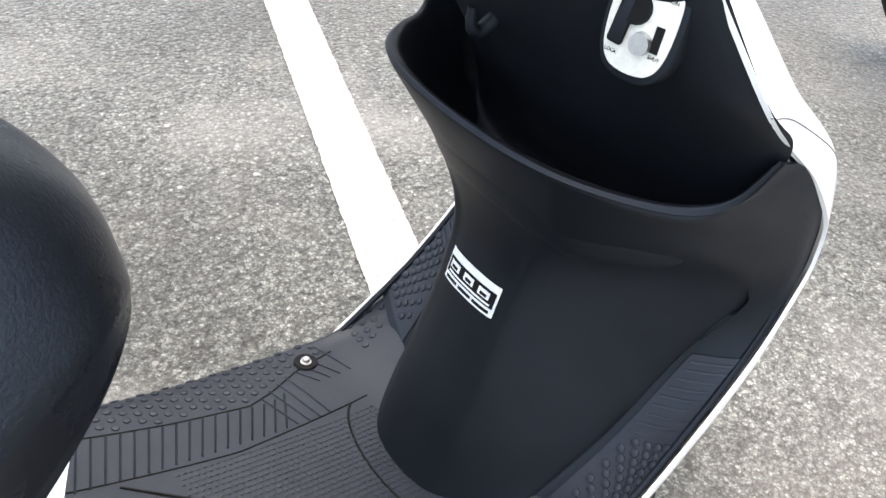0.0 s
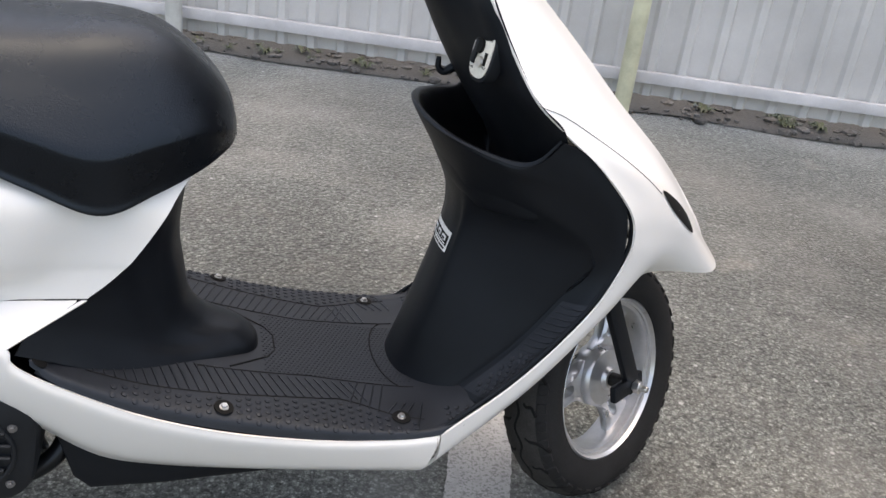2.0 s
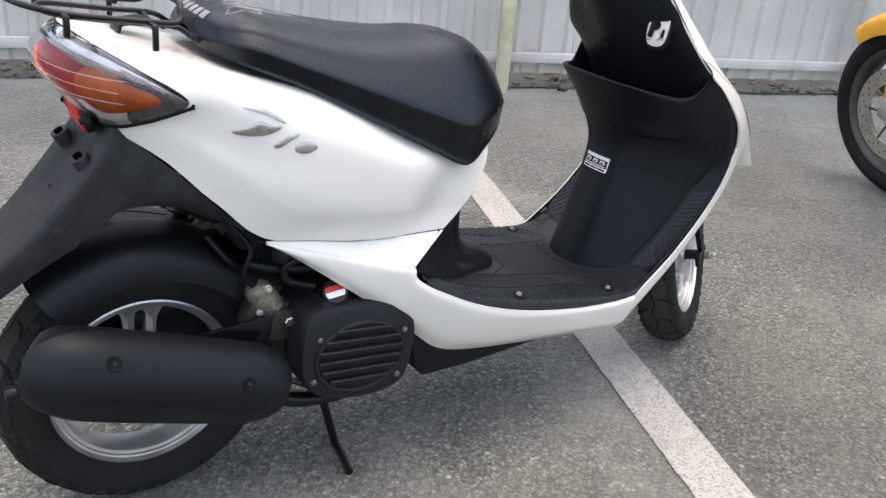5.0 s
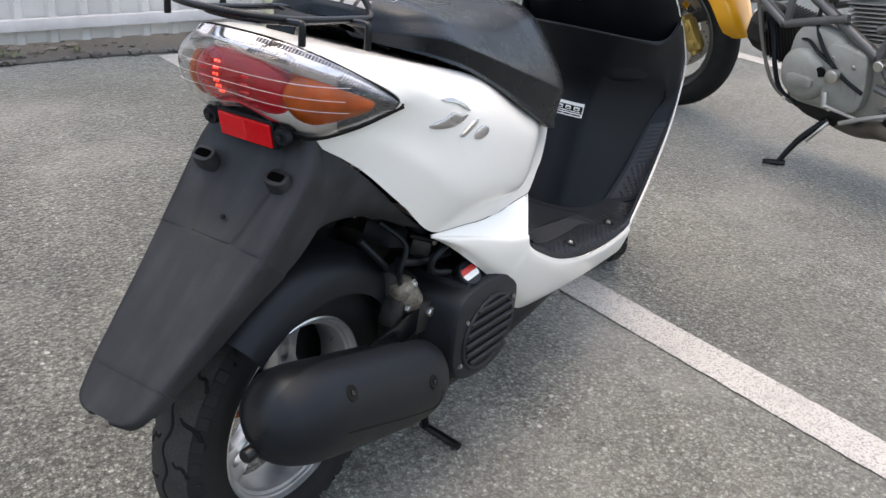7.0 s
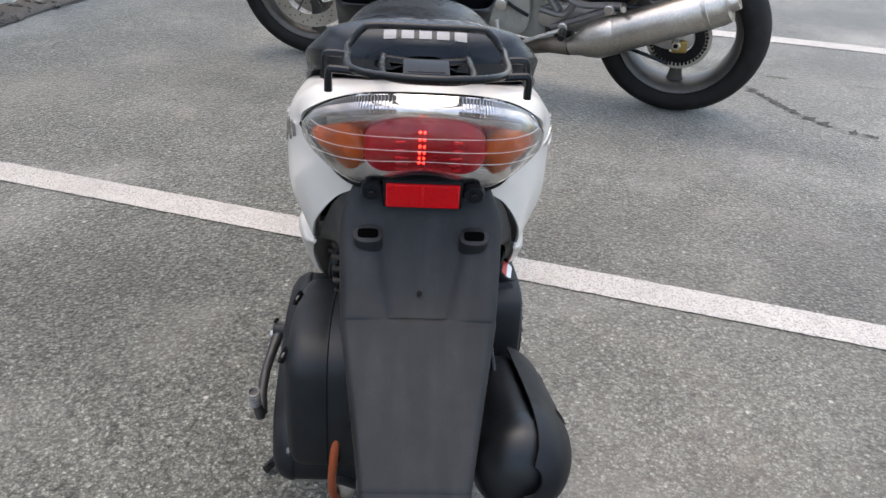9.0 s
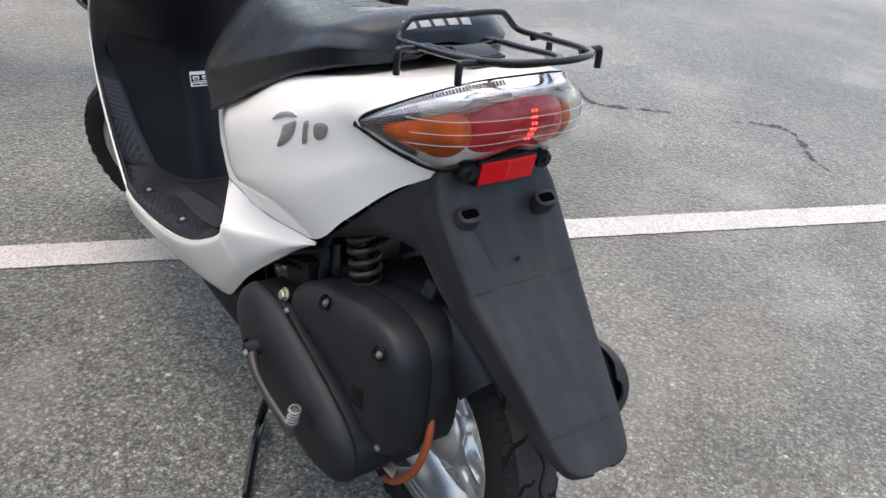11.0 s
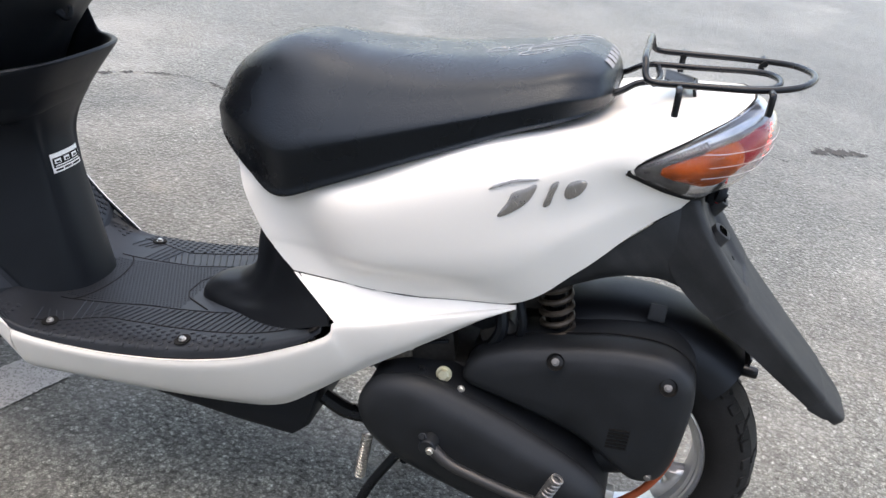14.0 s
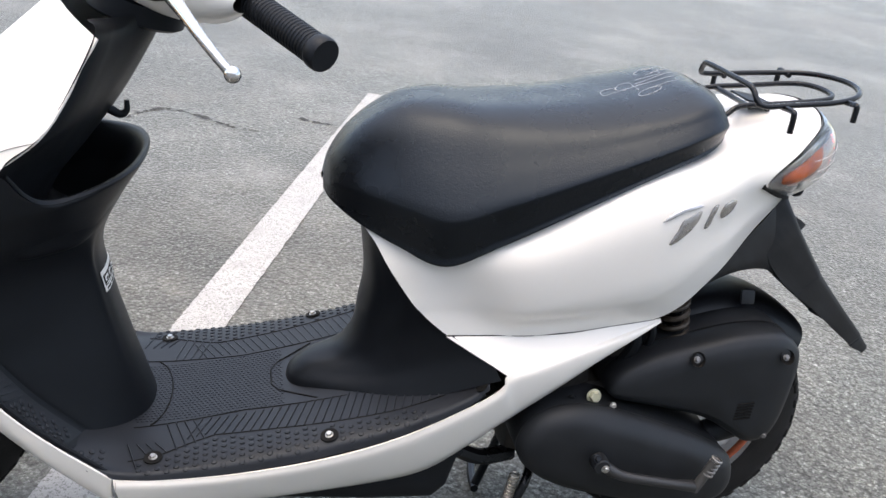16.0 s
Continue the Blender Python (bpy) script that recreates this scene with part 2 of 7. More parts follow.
# ---- the setting: asphalt yard, painted lines, fence ----
def asphalt():
    mt = material("asphalt", (0.196, 0.211, 0.193), 0.8, grain=520, vary=0.35, blotch=0.1, wide=0.9, bump=0.005, strength=0.5)
    nt = mt.node_tree
    b = nt.nodes["Principled BSDF"]
    tc = [n for n in nt.nodes if n.type == "TEX_COORD"][0]
    old = b.inputs["Base Color"].links[0].from_socket

    def node(kind, **v):
        n = nt.nodes.new(kind)
        for a, x in v.items():
            n.inputs[a].default_value = x
        return n

    def mix(a, b_, f, how="MIX"):
        m = nt.nodes.new("ShaderNodeMix")
        m.data_type, m.blend_type = "RGBA", how
        for s, x in ((m.inputs[0], f), (m.inputs[6], a), (m.inputs[7], b_)):
            if hasattr(x, "is_linked"):
                nt.links.new(x, s)
            else:
                s.default_value = x
        return m.outputs[2]

    def ramp(src, *stops):
        r = nt.nodes.new("ShaderNodeValToRGB")
        for k, (p, c) in enumerate(stops):
            e = r.color_ramp.elements[k] if k < 2 else r.color_ramp.elements.new(p)
            e.position, e.color = p, (c, c, c, 1)
        nt.links.new(src, r.inputs[0])
        return r.outputs[0]

    b.inputs["Specular IOR Level"].default_value = 0.3
    b.inputs["Sheen Weight"].default_value, b.inputs["Sheen Roughness"].default_value = 0.36, 0.4
    b.inputs["Sheen Tint"].default_value = (1.0, 0.99, 0.97, 1)
    # stones of the surface: two sizes, each with its own tone
    col = old
    heights = []
    for scale, lo, hi in ((105, 0.66, 1.36), (205, 0.58, 1.42), (420, 0.66, 1.32)):
        v = node("ShaderNodeTexVoronoi", Scale=scale)
        nt.links.new(tc.outputs["Object"], v.inputs["Vector"])
        sep = nt.nodes.new("ShaderNodeSeparateColor")
        nt.links.new(v.outputs["Color"], sep.inputs[0])
        tone = ramp(sep.outputs[0], (0.0, lo), (0.9, hi * 0.88), (1.0, hi * 1.12))
        gap = ramp(v.outputs["Distance"], (0.34, 1.08), (0.66, 0.38))
        col = mix(col, tone, 1.0, "MULTIPLY")
        col = mix(col, gap, 0.6, "MULTIPLY")
        heights.append(v.outputs["Distance"])
    # dark pits between the stones
    for scale, a, z, f in ((48, 0.36, 0.44, 0.38), (135, 0.36, 0.43, 0.45)):
        n = node("ShaderNodeTexNoise", Scale=scale, Detail=5, Roughness=0.68)
        nt.links.new(tc.outputs["Object"], n.inputs["Vector"])
        col = mix(col, ramp(n.outputs["Fac"], (a, f), (z, 1.0)), 1.0, "MULTIPLY")
    # scattered pale stones
    v = node("ShaderNodeTexVoronoi", Scale=42)
    nt.links.new(tc.outputs["Object"], v.inputs["Vector"])
    sep = nt.nodes.new("ShaderNodeSeparateColor")
    nt.links.new(v.outputs["Color"], sep.inputs[0])
    m = nt.nodes.new("ShaderNodeMath")
    m.operation = "MULTIPLY"
    nt.links.new(ramp(sep.outputs[1], (0.965, 0), (0.985, 1)), m.inputs[0])
    nt.links.new(ramp(v.outputs["Distance"], (0.16, 1), (0.24, 0)), m.inputs[1])
    col = mix(col, (0.36, 0.36, 0.35, 1), m.outputs[0])
    # wide brownish and pale patches, dark stains
    for scale, a, z, tint, f in ((0.55, 0.48, 0.7, (0.23, 0.215, 0.188, 1), 0.35), (1.7, 0.5, 0.72, (0.27, 0.27, 0.255, 1), 0.45), (4.5, 0.62, 0.75, (0.29, 0.265, 0.225, 1), 0.35)):
        n = node("ShaderNodeTexNoise", Scale=scale, Detail=7, Roughness=0.62)
        nt.links.new(tc.outputs["Object"], n.inputs["Vector"])
        m = nt.nodes.new("ShaderNodeMath")
        m.operation = "MULTIPLY"
        nt.links.new(ramp(n.outputs["Fac"], (a, 0), (z, 1)), m.inputs[0])
        m.inputs[1].default_value = f
        col = mix(col, tint, m.outputs[0])
    n = node("ShaderNodeTexNoise", Scale=1.1, Detail=6, Roughness=0.6)
    mp = node("ShaderNodeMapping", Location=(3, 7, 0))
    nt.links.new(tc.outputs["Object"], mp.inputs[0])
    nt.links.new(mp.outputs[0], n.inputs["Vector"])
    col = mix(col, ramp(n.outputs["Fac"], (0.35, 0.66), (0.6, 1.06)), 1.0, "MULTIPLY")
    nt.links.new(col, b.inputs["Base Color"])
    bp = [k for k in nt.nodes if k.type == "BUMP"][0]
    inv = nt.nodes.new("ShaderNodeMath")
    inv.operation = "MULTIPLY_ADD"
    inv.inputs[1].default_value, inv.inputs[2].default_value = -1.0, 1.0
    nt.links.new(heights[0], inv.inputs[0])
    nt.links.new(inv.outputs[0], bp.inputs["Height"])
    return mt


def line_paint():
    """Road paint worn through to the dark stones."""
    mt = material("worn_line_paint", (0.365, 0.365, 0.357), 0.7, grain=350, vary=0.16, blotch=0.08, wide=3, bump=0.002, strength=0.5)
    nt = mt.node_tree
    b = nt.nodes["Principled BSDF"]
    tc = [n for n in nt.nodes if n.type == "TEX_COORD"][0]
    old = b.inputs["Base Color"].links[0].from_socket
    f = []
    for scale, a, z in ((210, 0.52, 0.59), (14, 0.51, 0.66)):
        n = nt.nodes.new("ShaderNodeTexNoise")
        n.inputs["Scale"].default_value, n.inputs["Detail"].default_value, n.inputs["Roughness"].default_value = scale, 4, 0.65
        nt.links.new(tc.outputs["Object"], n.inputs["Vector"])
        r = nt.nodes.new("ShaderNodeMapRange")
        r.inputs[1].default_value, r.inputs[2].default_value = a, z
        nt.links.new(n.outputs["Fac"], r.inputs[0])
        f.append(r.outputs[0])
    mx = nt.nodes.new("ShaderNodeMath")
    mx.operation = "MAXIMUM"
    nt.links.new(f[0], mx.inputs[0])
    half = nt.nodes.new("ShaderNodeMath")
    half.operation = "MULTIPLY"
    half.inputs[1].default_value = 0.35
    nt.links.new(f[1], half.inputs[0])
    nt.links.new(half.outputs[0], mx.inputs[1])
    m = nt.nodes.new("ShaderNodeMix")
    m.data_type = "RGBA"
    nt.links.new(mx.outputs[0], m.inputs[0])
    nt.links.new(old, m.inputs[6])
    m.inputs[7].default_value = (0.19, 0.193, 0.185, 1)
    nt.links.new(m.outputs[2], b.inputs["Base Color"])
    return mt


ASPHALT = asphalt()
PAINT = line_paint()
FENCE_GREY = material("galvanised_fence_sheet", (0.50, 0.50, 0.49), 0.5, 0.0, vary=0.04, grain=250, blotch=0.14, wide=2.5)
RAIL_GREY = material("grey_painted_rail", (0.52, 0.52, 0.53), 0.5, vary=0.06, blotch=0.15, wide=6)
POST_GREY = material("chalky_post_paint", (0.45, 0.46, 0.44), 0.6, vary=0.08, blotch=0.2, wide=8)
POST_YELLOW = material("faded_yellow_post_paint", (0.5, 0.5, 0.36), 0.6, vary=0.08, blotch=0.25, wide=8)
GRAVEL = material("dark_gravel", (0.075, 0.073, 0.07), 0.9, vary=0.5, grain=120, blotch=0.4, wide=12, bump=0.006)
DIRT = material("dirt_strip", (0.044, 0.0425, 0.039), 0.95, vary=0.4, grain=160, blotch=0.4, wide=3, bump=0.012)
WEED = material("weed_leaf", (0.036, 0.052, 0.022), 0.6, vary=0.3, grain=60, blotch=0.3, wide=20)

FU = Vector((0.938, -0.347, 0)).normalized()      # along the fence
FN = Vector((-FU.y, FU.x, 0))                     # away from the yard
F0 = Vector((2.12, 1.99, 0))                      # where the yellowed post stands, at the sheet

bm = bmesh.new()
R = 400
n = 40
ring = [bm.verts.new((0.6 + R * math.cos(2 * math.pi * k / n), R * math.sin(2 * math.pi * k / n), 0)) for k in range(n)]
bm.faces.new(ring)
tagged(link("ground", bm, ASPHALT), "weathered grey asphalt with pale stones and dusty brown patches", "ground", kind="structure")


def painted_line(a, b, width, seed):
    rng = random.Random(seed)
    a, b = Vector(a), Vector(b)
    d = (b - a).normalized()
    s = Vector((-d.y, d.x, 0))
    L = (b - a).length
    N = int(L / 0.006)
    G = np.zeros((N + 1, 2, 3))
    for i in range(N + 1):
        c = a + d * (L * i / N)
        for j, q in enumerate((-1, 1)):
            e = q * (width / 2 + rng.uniform(-0.0015, 0.001) + 0.002 * noise.noise((i * 0.13, q * 9, seed)))
            G[i, j] = c + s * e + Vector((0, 0, 0.003))
    bm = grid_bm(G)
    bm.normal_update()
    for f in bm.faces:
        if f.normal.z < 0:
            f.normal_flip()
    return tagged(link("line", bm, PAINT), "worn white parking line painted on the asphalt", "road marking", "parking lines", "structure")


painted_line((1.689, 2.077, 0), (0.128, -2.553, 0), 0.104, 1)
painted_line((4.10, 1.5, 0), (2.684, -3.59, 0), 0.117, 2)

# fence: dirt strip, profiled sheets, bottom rail, posts
bm = grid_bm(np.array([[F0 + FU * u + FN * v + Vector((0, 0, 0.004 + 0.006 * noise.noise((u * 3, v * 9, 0)) + max(0, v + 0.1) * 0.03)) for v in (-0.035 + 0.05 * noise.noise((u * 2, 0, 0)), 0.03, 0.10, 0.3, 0.7)] for u in np.linspace(-7, 6, 200)]))
bm.normal_update()
for f in bm.faces:
    if f.normal.z < 0:
        f.normal_flip()
tagged(link("dirt_strip", bm, DIRT), "dark dirt and gravel strip along the foot of the fence", "ground", kind="structure")

fence = thing("fence", "tall pale grey profiled metal sheet fence with a bottom rail", "fence", kind="structure")


def sheet_bm(w, z0, z1, seed):
    rng = random.Random(seed)
    pts = []
    pitch = 0.118
    k = 0
    u = 0.0
    while u < w - 1e-6:
        pts += [(u, 0.0), (u + 0.070, 0.0), (u + 0.082, -0.018), (u + 0.106, -0.018)]
        u += pitch
    pts.append((w, 0.0))
    G = np.array([[(a, b, z) for a, b in pts] for z in (z0 + 0.0, z1)])
    return grid_bm(G)


SW = 1.18
for k in range(-5, 5):
    bm = sheet_bm(SW, 0.068, 2.1, k)
    m = Matrix.Translation(F0 + FU * (k * SW + 0.35) + FN * (0.012 + 0.004 * (k % 2))) @ Matrix(((FU.x, FN.x, 0, 0), (FU.y, FN.y, 0, 0), (0, 0, 1, 0), (0, 0, 0, 1)))
    bm.transform(m)
    part("panel", bm, FENCE_GREY, fence, smooth=False, thick=0.0015)
FM = Matrix(((FU.x, FN.x, 0, 0), (FU.y, FN.y, 0, 0), (0, 0, 1, 0), (0, 0, 0, 1)))
part("rail", box(13, 0.03, 0.042, Matrix.Translation(F0 + FU * -0.5 + FN * -0.022 + Vector((0, 0, 0.143))) @ FM, 0.003), RAIL_GREY, fence, "pale grey bottom rail")
part("rail", box(13, 0.03, 0.042, Matrix.Translation(F0 + FU * -0.5 + FN * -0.022 + Vector((0, 0, 1.6))) @ FM, 0.003), RAIL_GREY, fence)
for k, (u, mt, lab) in enumerate(((0.0, POST_YELLOW, "round post with faded yellow paint"), (-1.72, POST_GREY, "round grey post"), (1.75, POST_GREY, "round grey post"), (-3.45, POST_GREY, "round grey post"))):
    p = F0 + FU * u - FN * 0.085
    part("post", lathe([(0, 0), (0.031, 0), (0.031, 2.2), (0, 2.2)], 20, Matrix.Translation(p)), mt, fence, lab)

# loose stones and weeds along the fence
def stone_mesh(seed):
    rng = random.Random(seed)
    one = bmesh.new()
    bmesh.ops.create_icosphere(one, subdivisions=1, radius=1)
    for v in one.verts:
        v.co *= 0.7 + 0.5 * rng.random()
        v.co.z *= 0.6
    return one


def scatter(name, spots, mat, label, cat, make):
    bm = bmesh.new()
    for p, s, k in spots:
        one = make(k)
        one.transform(Matrix.Translation(p) @ Matrix.Rotation(k * 2.4, 4, "Z") @ Matrix.Scale(s, 4))
        me = bpy.data.meshes.new("tmp")
        one.to_mesh(me)
        one.free()
        bm.from_mesh(me)
        bpy.data.meshes.remove(me)
    return tagged(link(name, bm, mat, smooth=False), label, cat, kind="stuff")


rng = random.Random(5)
scatter("gravel", [(F0 + FU * rng.uniform(-5.5, 4.5) + FN * (rng.uniform(-0.05, 0.24)) + Vector((0, 0, 0.012)), rng.choice((0.006, 0.008, 0.008, 0.01, 0.01, 0.014, 0.014, 0.02, 0.03)), k % 7) for k in range(900)], GRAVEL, "dark broken stones lying under the fence", "gravel", stone_mesh)


def weed_mesh(seed):
    rng = random.Random(seed)
    one = bmesh.new()
    for k in range(14):
        a, l, w = rng.uniform(0, 6.28), rng.uniform(0.5, 1.0), rng.uniform(0.05, 0.1)
        d = Vector((math.cos(a), math.sin(a), 0))
        s = Vector((-d.y, d.x, 0)) * w
        p0, p1, p2 = Vector((0, 0, 0)), d * l * 0.5 + Vector((0, 0, 0.45 * l)), d * l + Vector((0, 0, 0.35 * l * rng.random()))
        v = [one.verts.new(q) for q in (p0 - s * 0.3, p0 + s * 0.3, p1 + s, p1 - s, p2)]
        one.faces.new((v[0], v[1], v[2], v[3])), one.faces.new((v[3], v[2], v[4]))
    return one


scatter("weeds", [(F0 + FU * rng.choice((rng.uniform(-2.0, -0.9), rng.uniform(0.3, 0.8), rng.uniform(-4, 3))) + FN * rng.uniform(0.0, 0.16) + Vector((0, 0, 0.008)), rng.uniform(0.03, 0.07), k % 9) for k in range(46)], WEED, "small green weeds growing at the foot of the fence", "weeds", weed_mesh)


# cracks and oil streaks on the asphalt
TAR = material("dark_crack_filler", (0.028, 0.0275, 0.0265), 0.8, vary=0.4, grain=200, blotch=0.3, wide=15)


def crack(pts, widths, seed):
    rng = random.Random(seed)
    P = catmull([(x, y, 0) for x, y in pts], 20 * len(pts))
    W = np.interp(np.linspace(0, 1, len(P)), np.linspace(0, 1, len(widths)), widths) * 1.5
    # broken into short dark runs
    W *= np.array([min(1.15, max(0.06, 0.75 + 2.4 * noise.noise((k * 0.16, seed * 3.7, 1)))) for k in range(len(P))])
    T = np.gradient(P, axis=0)
    T /= np.linalg.norm(T, axis=1)[:, None] + 1e-9
    N = np.stack([-T[:, 1], T[:, 0], T[:, 2]], 1)
    J = np.array([0.013 * noise.noise((k * 0.35, seed, 0)) + 0.006 * noise.noise((k * 0.9, seed, 5)) for k in range(len(P))])[:, None]
    A = P + N * (J + W[:, None] * (0.25 + 0.9 * np.array([rng.random() for _ in P])[:, None]) * 0.5)
    B = P + N * (J - W[:, None] * (0.25 + 0.9 * np.array([rng.random() for _ in P])[:, None]) * 0.5)
    G = np.stack([A, B], 1)
    G[:, :, 2] = 0.0028
    bm = grid_bm(G)
    bm.normal_update()
    for f in bm.faces:
        if f.normal.z < 0:
            f.normal_flip()
    tagged(link("crack", bm, TAR), "dark wandering crack in the asphalt", "crack", "cracks in the asphalt", "structure")


crack([(2.42, -1.33), (2.31, -1.365), (2.15, -1.405), (1.985, -1.485)], [0.045, 0.02, 0.025, 0.06], 1)
crack([(1.945, -1.53), (1.88, -1.62), (1.761, -1.70), (1.64, -1.735)], [0.04, 0.018, 0.014, 0.004], 2)
crack([(1.592, -1.734), (1.50, -1.685), (1.41, -1.69), (1.30, -1.83), (1.24, -1.90)], [0.008, 0.02, 0.024, 0.016, 0.006], 3)
crack([(1.10, -2.03), (1.03, -2.13), (0.96, -2.175), (0.86, -2.115), (0.74, -2.01), (0.64, -1.965)], [0.008, 0.016, 0.02, 0.02, 0.012, 0.004], 4)
crack([(0.49, -2.15), (0.40, -2.10), (0.31, -2.08), (0.203, -2.03), (0.106, -2.045)], [0.018, 0.022, 0.012, 0.008, 0.004], 5)
crack([(0.05, -2.33), (-0.12, -2.30), (-0.30, -2.24), (-0.50, -2.165)], [0.028, 0.03, 0.016, 0.004], 6)
crack([(-0.58, -2.36), (-0.66, -2.42), (-0.80, -2.47)], [0.03, 0.08, 0.03], 7)
crack([(0.045, -1.305), (0.015, -1.318), (-0.02, -1.328)], [0.004, 0.016, 0.004], 8)
crack([(2.75, -0.95), (2.62, -1.35), (2.46, -1.9), (2.30, -2.5)], [0.004, 0.008, 0.006, 0.004], 9)

# ---- the scooter ----
scooter = thing("scooter", "white motor scooter with black seat and floor, parked on its stand", "scooter")
S = scooter


def shell(name, rows, nu, nv, mat, label="", thick=0.003, parent=None, flip=False, angle=50):
    bm = grid_bm(surface(rows, nu, nv))
    bmesh.ops.remove_doubles(bm, verts=bm.verts, dist=1e-5)
    if flip:
        bmesh.ops.reverse_faces(bm, faces=bm.faces[:])
    return part(name, bm, mat, parent or S, label, thick=thick, angle=angle)


# tail body under the seat
BODY = both(np.array([
    [(0.57, 0, 0.56), (0.46, 0, 0.583), (0.36, 0, 0.60), (0.22, 0, 0.660), (0.10, 0, 0.690), (0.01, 0, 0.7165), (-0.066, 0, 0.7305)],
    [(0.565, 0.06, 0.555), (0.46, 0.092, 0.577), (0.36, 0.115, 0.592), (0.22, 0.115, 0.655), (0.10, 0.09, 0.690), (0.01, 0.075, 0.713), (-0.052, 0.068, 0.7235)],
    [(0.545, 0.092, 0.535), (0.45, 0.122, 0.557), (0.36, 0.147, 0.575), (0.22, 0.146, 0.650), (0.10, 0.128, 0.684), (0.04, 0.12, 0.698), (-0.002, 0.114, 0.694)],
    [(0.527, 0.112, 0.508), (0.447, 0.135, 0.526), (0.36, 0.168, 0.545), (0.23, 0.172, 0.60), (0.13, 0.160, 0.640), (0.08, 0.146, 0.655), (0.050, 0.138, 0.655)],
    [(0.497, 0.123, 0.468), (0.425, 0.1345, 0.476), (0.345, 0.168, 0.490), (0.20, 0.172, 0.540), (0.11, 0.150, 0.592), (0.05, 0.124, 0.618), (0.000, 0.098, 0.624)],
    [(0.482, 0.125, 0.452), (0.415, 0.1325, 0.457), (0.338, 0.160, 0.466), (0.192, 0.166, 0.505), (0.105, 0.149, 0.566), (0.044, 0.119, 0.603), (-0.008, 0.090, 0.620)],
    [(0.465, 0.128, 0.437), (0.405, 0.1325, 0.441), (0.332, 0.143, 0.447), (0.182, 0.153, 0.480), (0.10, 0.143, 0.545), (0.038, 0.112, 0.590), (-0.016, 0.083, 0.617)],
    [(0.445, 0.131, 0.422), (0.385, 0.1345, 0.425), (0.32, 0.139, 0.428), (0.16, 0.136, 0.452), (0.085, 0.127, 0.513), (0.025, 0.098, 0.573), (-0.035, 0.064, 0.613)],
]).transpose(1, 0, 2))
shell("tail_body", BODY, 72, 85, WHITE, "glossy white tail body", flip=True)

# lower side covers, one each side
SEAM = [(0.150, 0.135, 0.452), (0.211, 0.139, 0.444), (0.286, 0.139, 0.430), (0.366, 0.135, 0.424), (0.445, 0.131, 0.420)]
TOP1 = [(0.150, 0.135, 0.450), (0.215, 0.148, 0.432), (0.280, 0.159, 0.412), (0.328, 0.168, 0.398), (0.368, 0.1755, 0.388)]
TOP = TOP1 + [(0.372, 0.1775, 0.373), (0.385, 0.1785, 0.360), (0.418, 0.1795, 0.339), (0.498, 0.181, 0.298), (0.594, 0.182, 0.267), (0.705, 0.181, 0.246), (0.80, 0.179, 0.238), (0.855, 0.177, 0.239)]
BOT = [(0.150, 0.133, 0.447), (0.185, 0.139, 0.425), (0.230, 0.144, 0.391), (0.280, 0.147, 0.352), (0.325, 0.147, 0.316), (0.345, 0.1465, 0.299), (0.362, 0.145, 0.284), (0.398, 0.141, 0.250), (0.450, 0.135, 0.207), (0.52, 0.135, 0.188), (0.64, 0.145, 0.179), (0.76, 0.151, 0.171), (0.84, 0.153, 0.165)]
for q in (1, -1):
    mirror = (lambda r: np.array(r)) if q == 1 else side
    A1 = surface([mirror(SEAM), mirror(TOP1)], 8, 24)
    t, b = np.array(TOP), np.array(BOT)
    mid = (t * 0.55 + b * 0.45) + np.array((0, 0.011, 0))
    mid[0] = t[0] * 0.5 + b[0] * 0.5
    bm = grid_bm(A1)
    grid_bm(surface([mirror(t), mirror(t * 0.6 + mid * 0.4 + np.array((0, 0.003, 0))), mirror(mid * 0.5 + b * 0.5 + np.array((0, 0.004, 0))), mirror(b)], 18, 60), bm=bm)
    bmesh.ops.remove_doubles(bm, verts=bm.verts, dist=1e-4)
    bmesh.ops.recalc_face_normals(bm, faces=bm.faces[:])
    part("side_cover", bm, WHITE, S, "white lower side cover", thick=0.003, angle=75)

# front cowl
COWL = np.array([
    [(0.857, 0.177, 0.239), (0.857, 0.172, 0.205), (0.852, 0.163, 0.183), (0.842, 0.153, 0.165)],
    [(0.952, 0.173, 0.316), (0.960, 0.170, 0.300), (0.965, 0.160, 0.285), (0.968, 0.145, 0.272)],
    [(1.030, 0.170, 0.408), (1.045, 0.166, 0.400), (1.056, 0.152, 0.388), (1.062, 0.128, 0.372)],
    [(1.064, 0.167, 0.478), (1.095, 0.152, 0.468), (1.120, 0.130, 0.452), (1.132, 0.100, 0.426)],
    [(1.068, 0.166, 0.512), (1.120, 0.138, 0.500), (1.190, 0.098, 0.468), (1.262, 0.062, 0.408)],
    [(1.054, 0.167, 0.548), (1.116, 0.136, 0.533), (1.190, 0.090, 0.492), (1.270, 0.0, 0.435)],
    [(1.005, 0.169, 0.600), (1.068, 0.146, 0.588), (1.130, 0.095, 0.566), (1.190, 0.0, 0.540)],
    [(0.948, 0.171, 0.645), (0.998, 0.150, 0.640), (1.045, 0.095, 0.637), (1.095, 0.0, 0.630)],
    [(0.905, 0.167, 0.688), (0.942, 0.143, 0.696), (0.980, 0.088, 0.704), (1.020, 0.0, 0.705)],
    [(0.862, 0.125, 0.772), (0.884, 0.105, 0.785), (0.905, 0.062, 0.792), (0.925, 0.0, 0.795)],
])
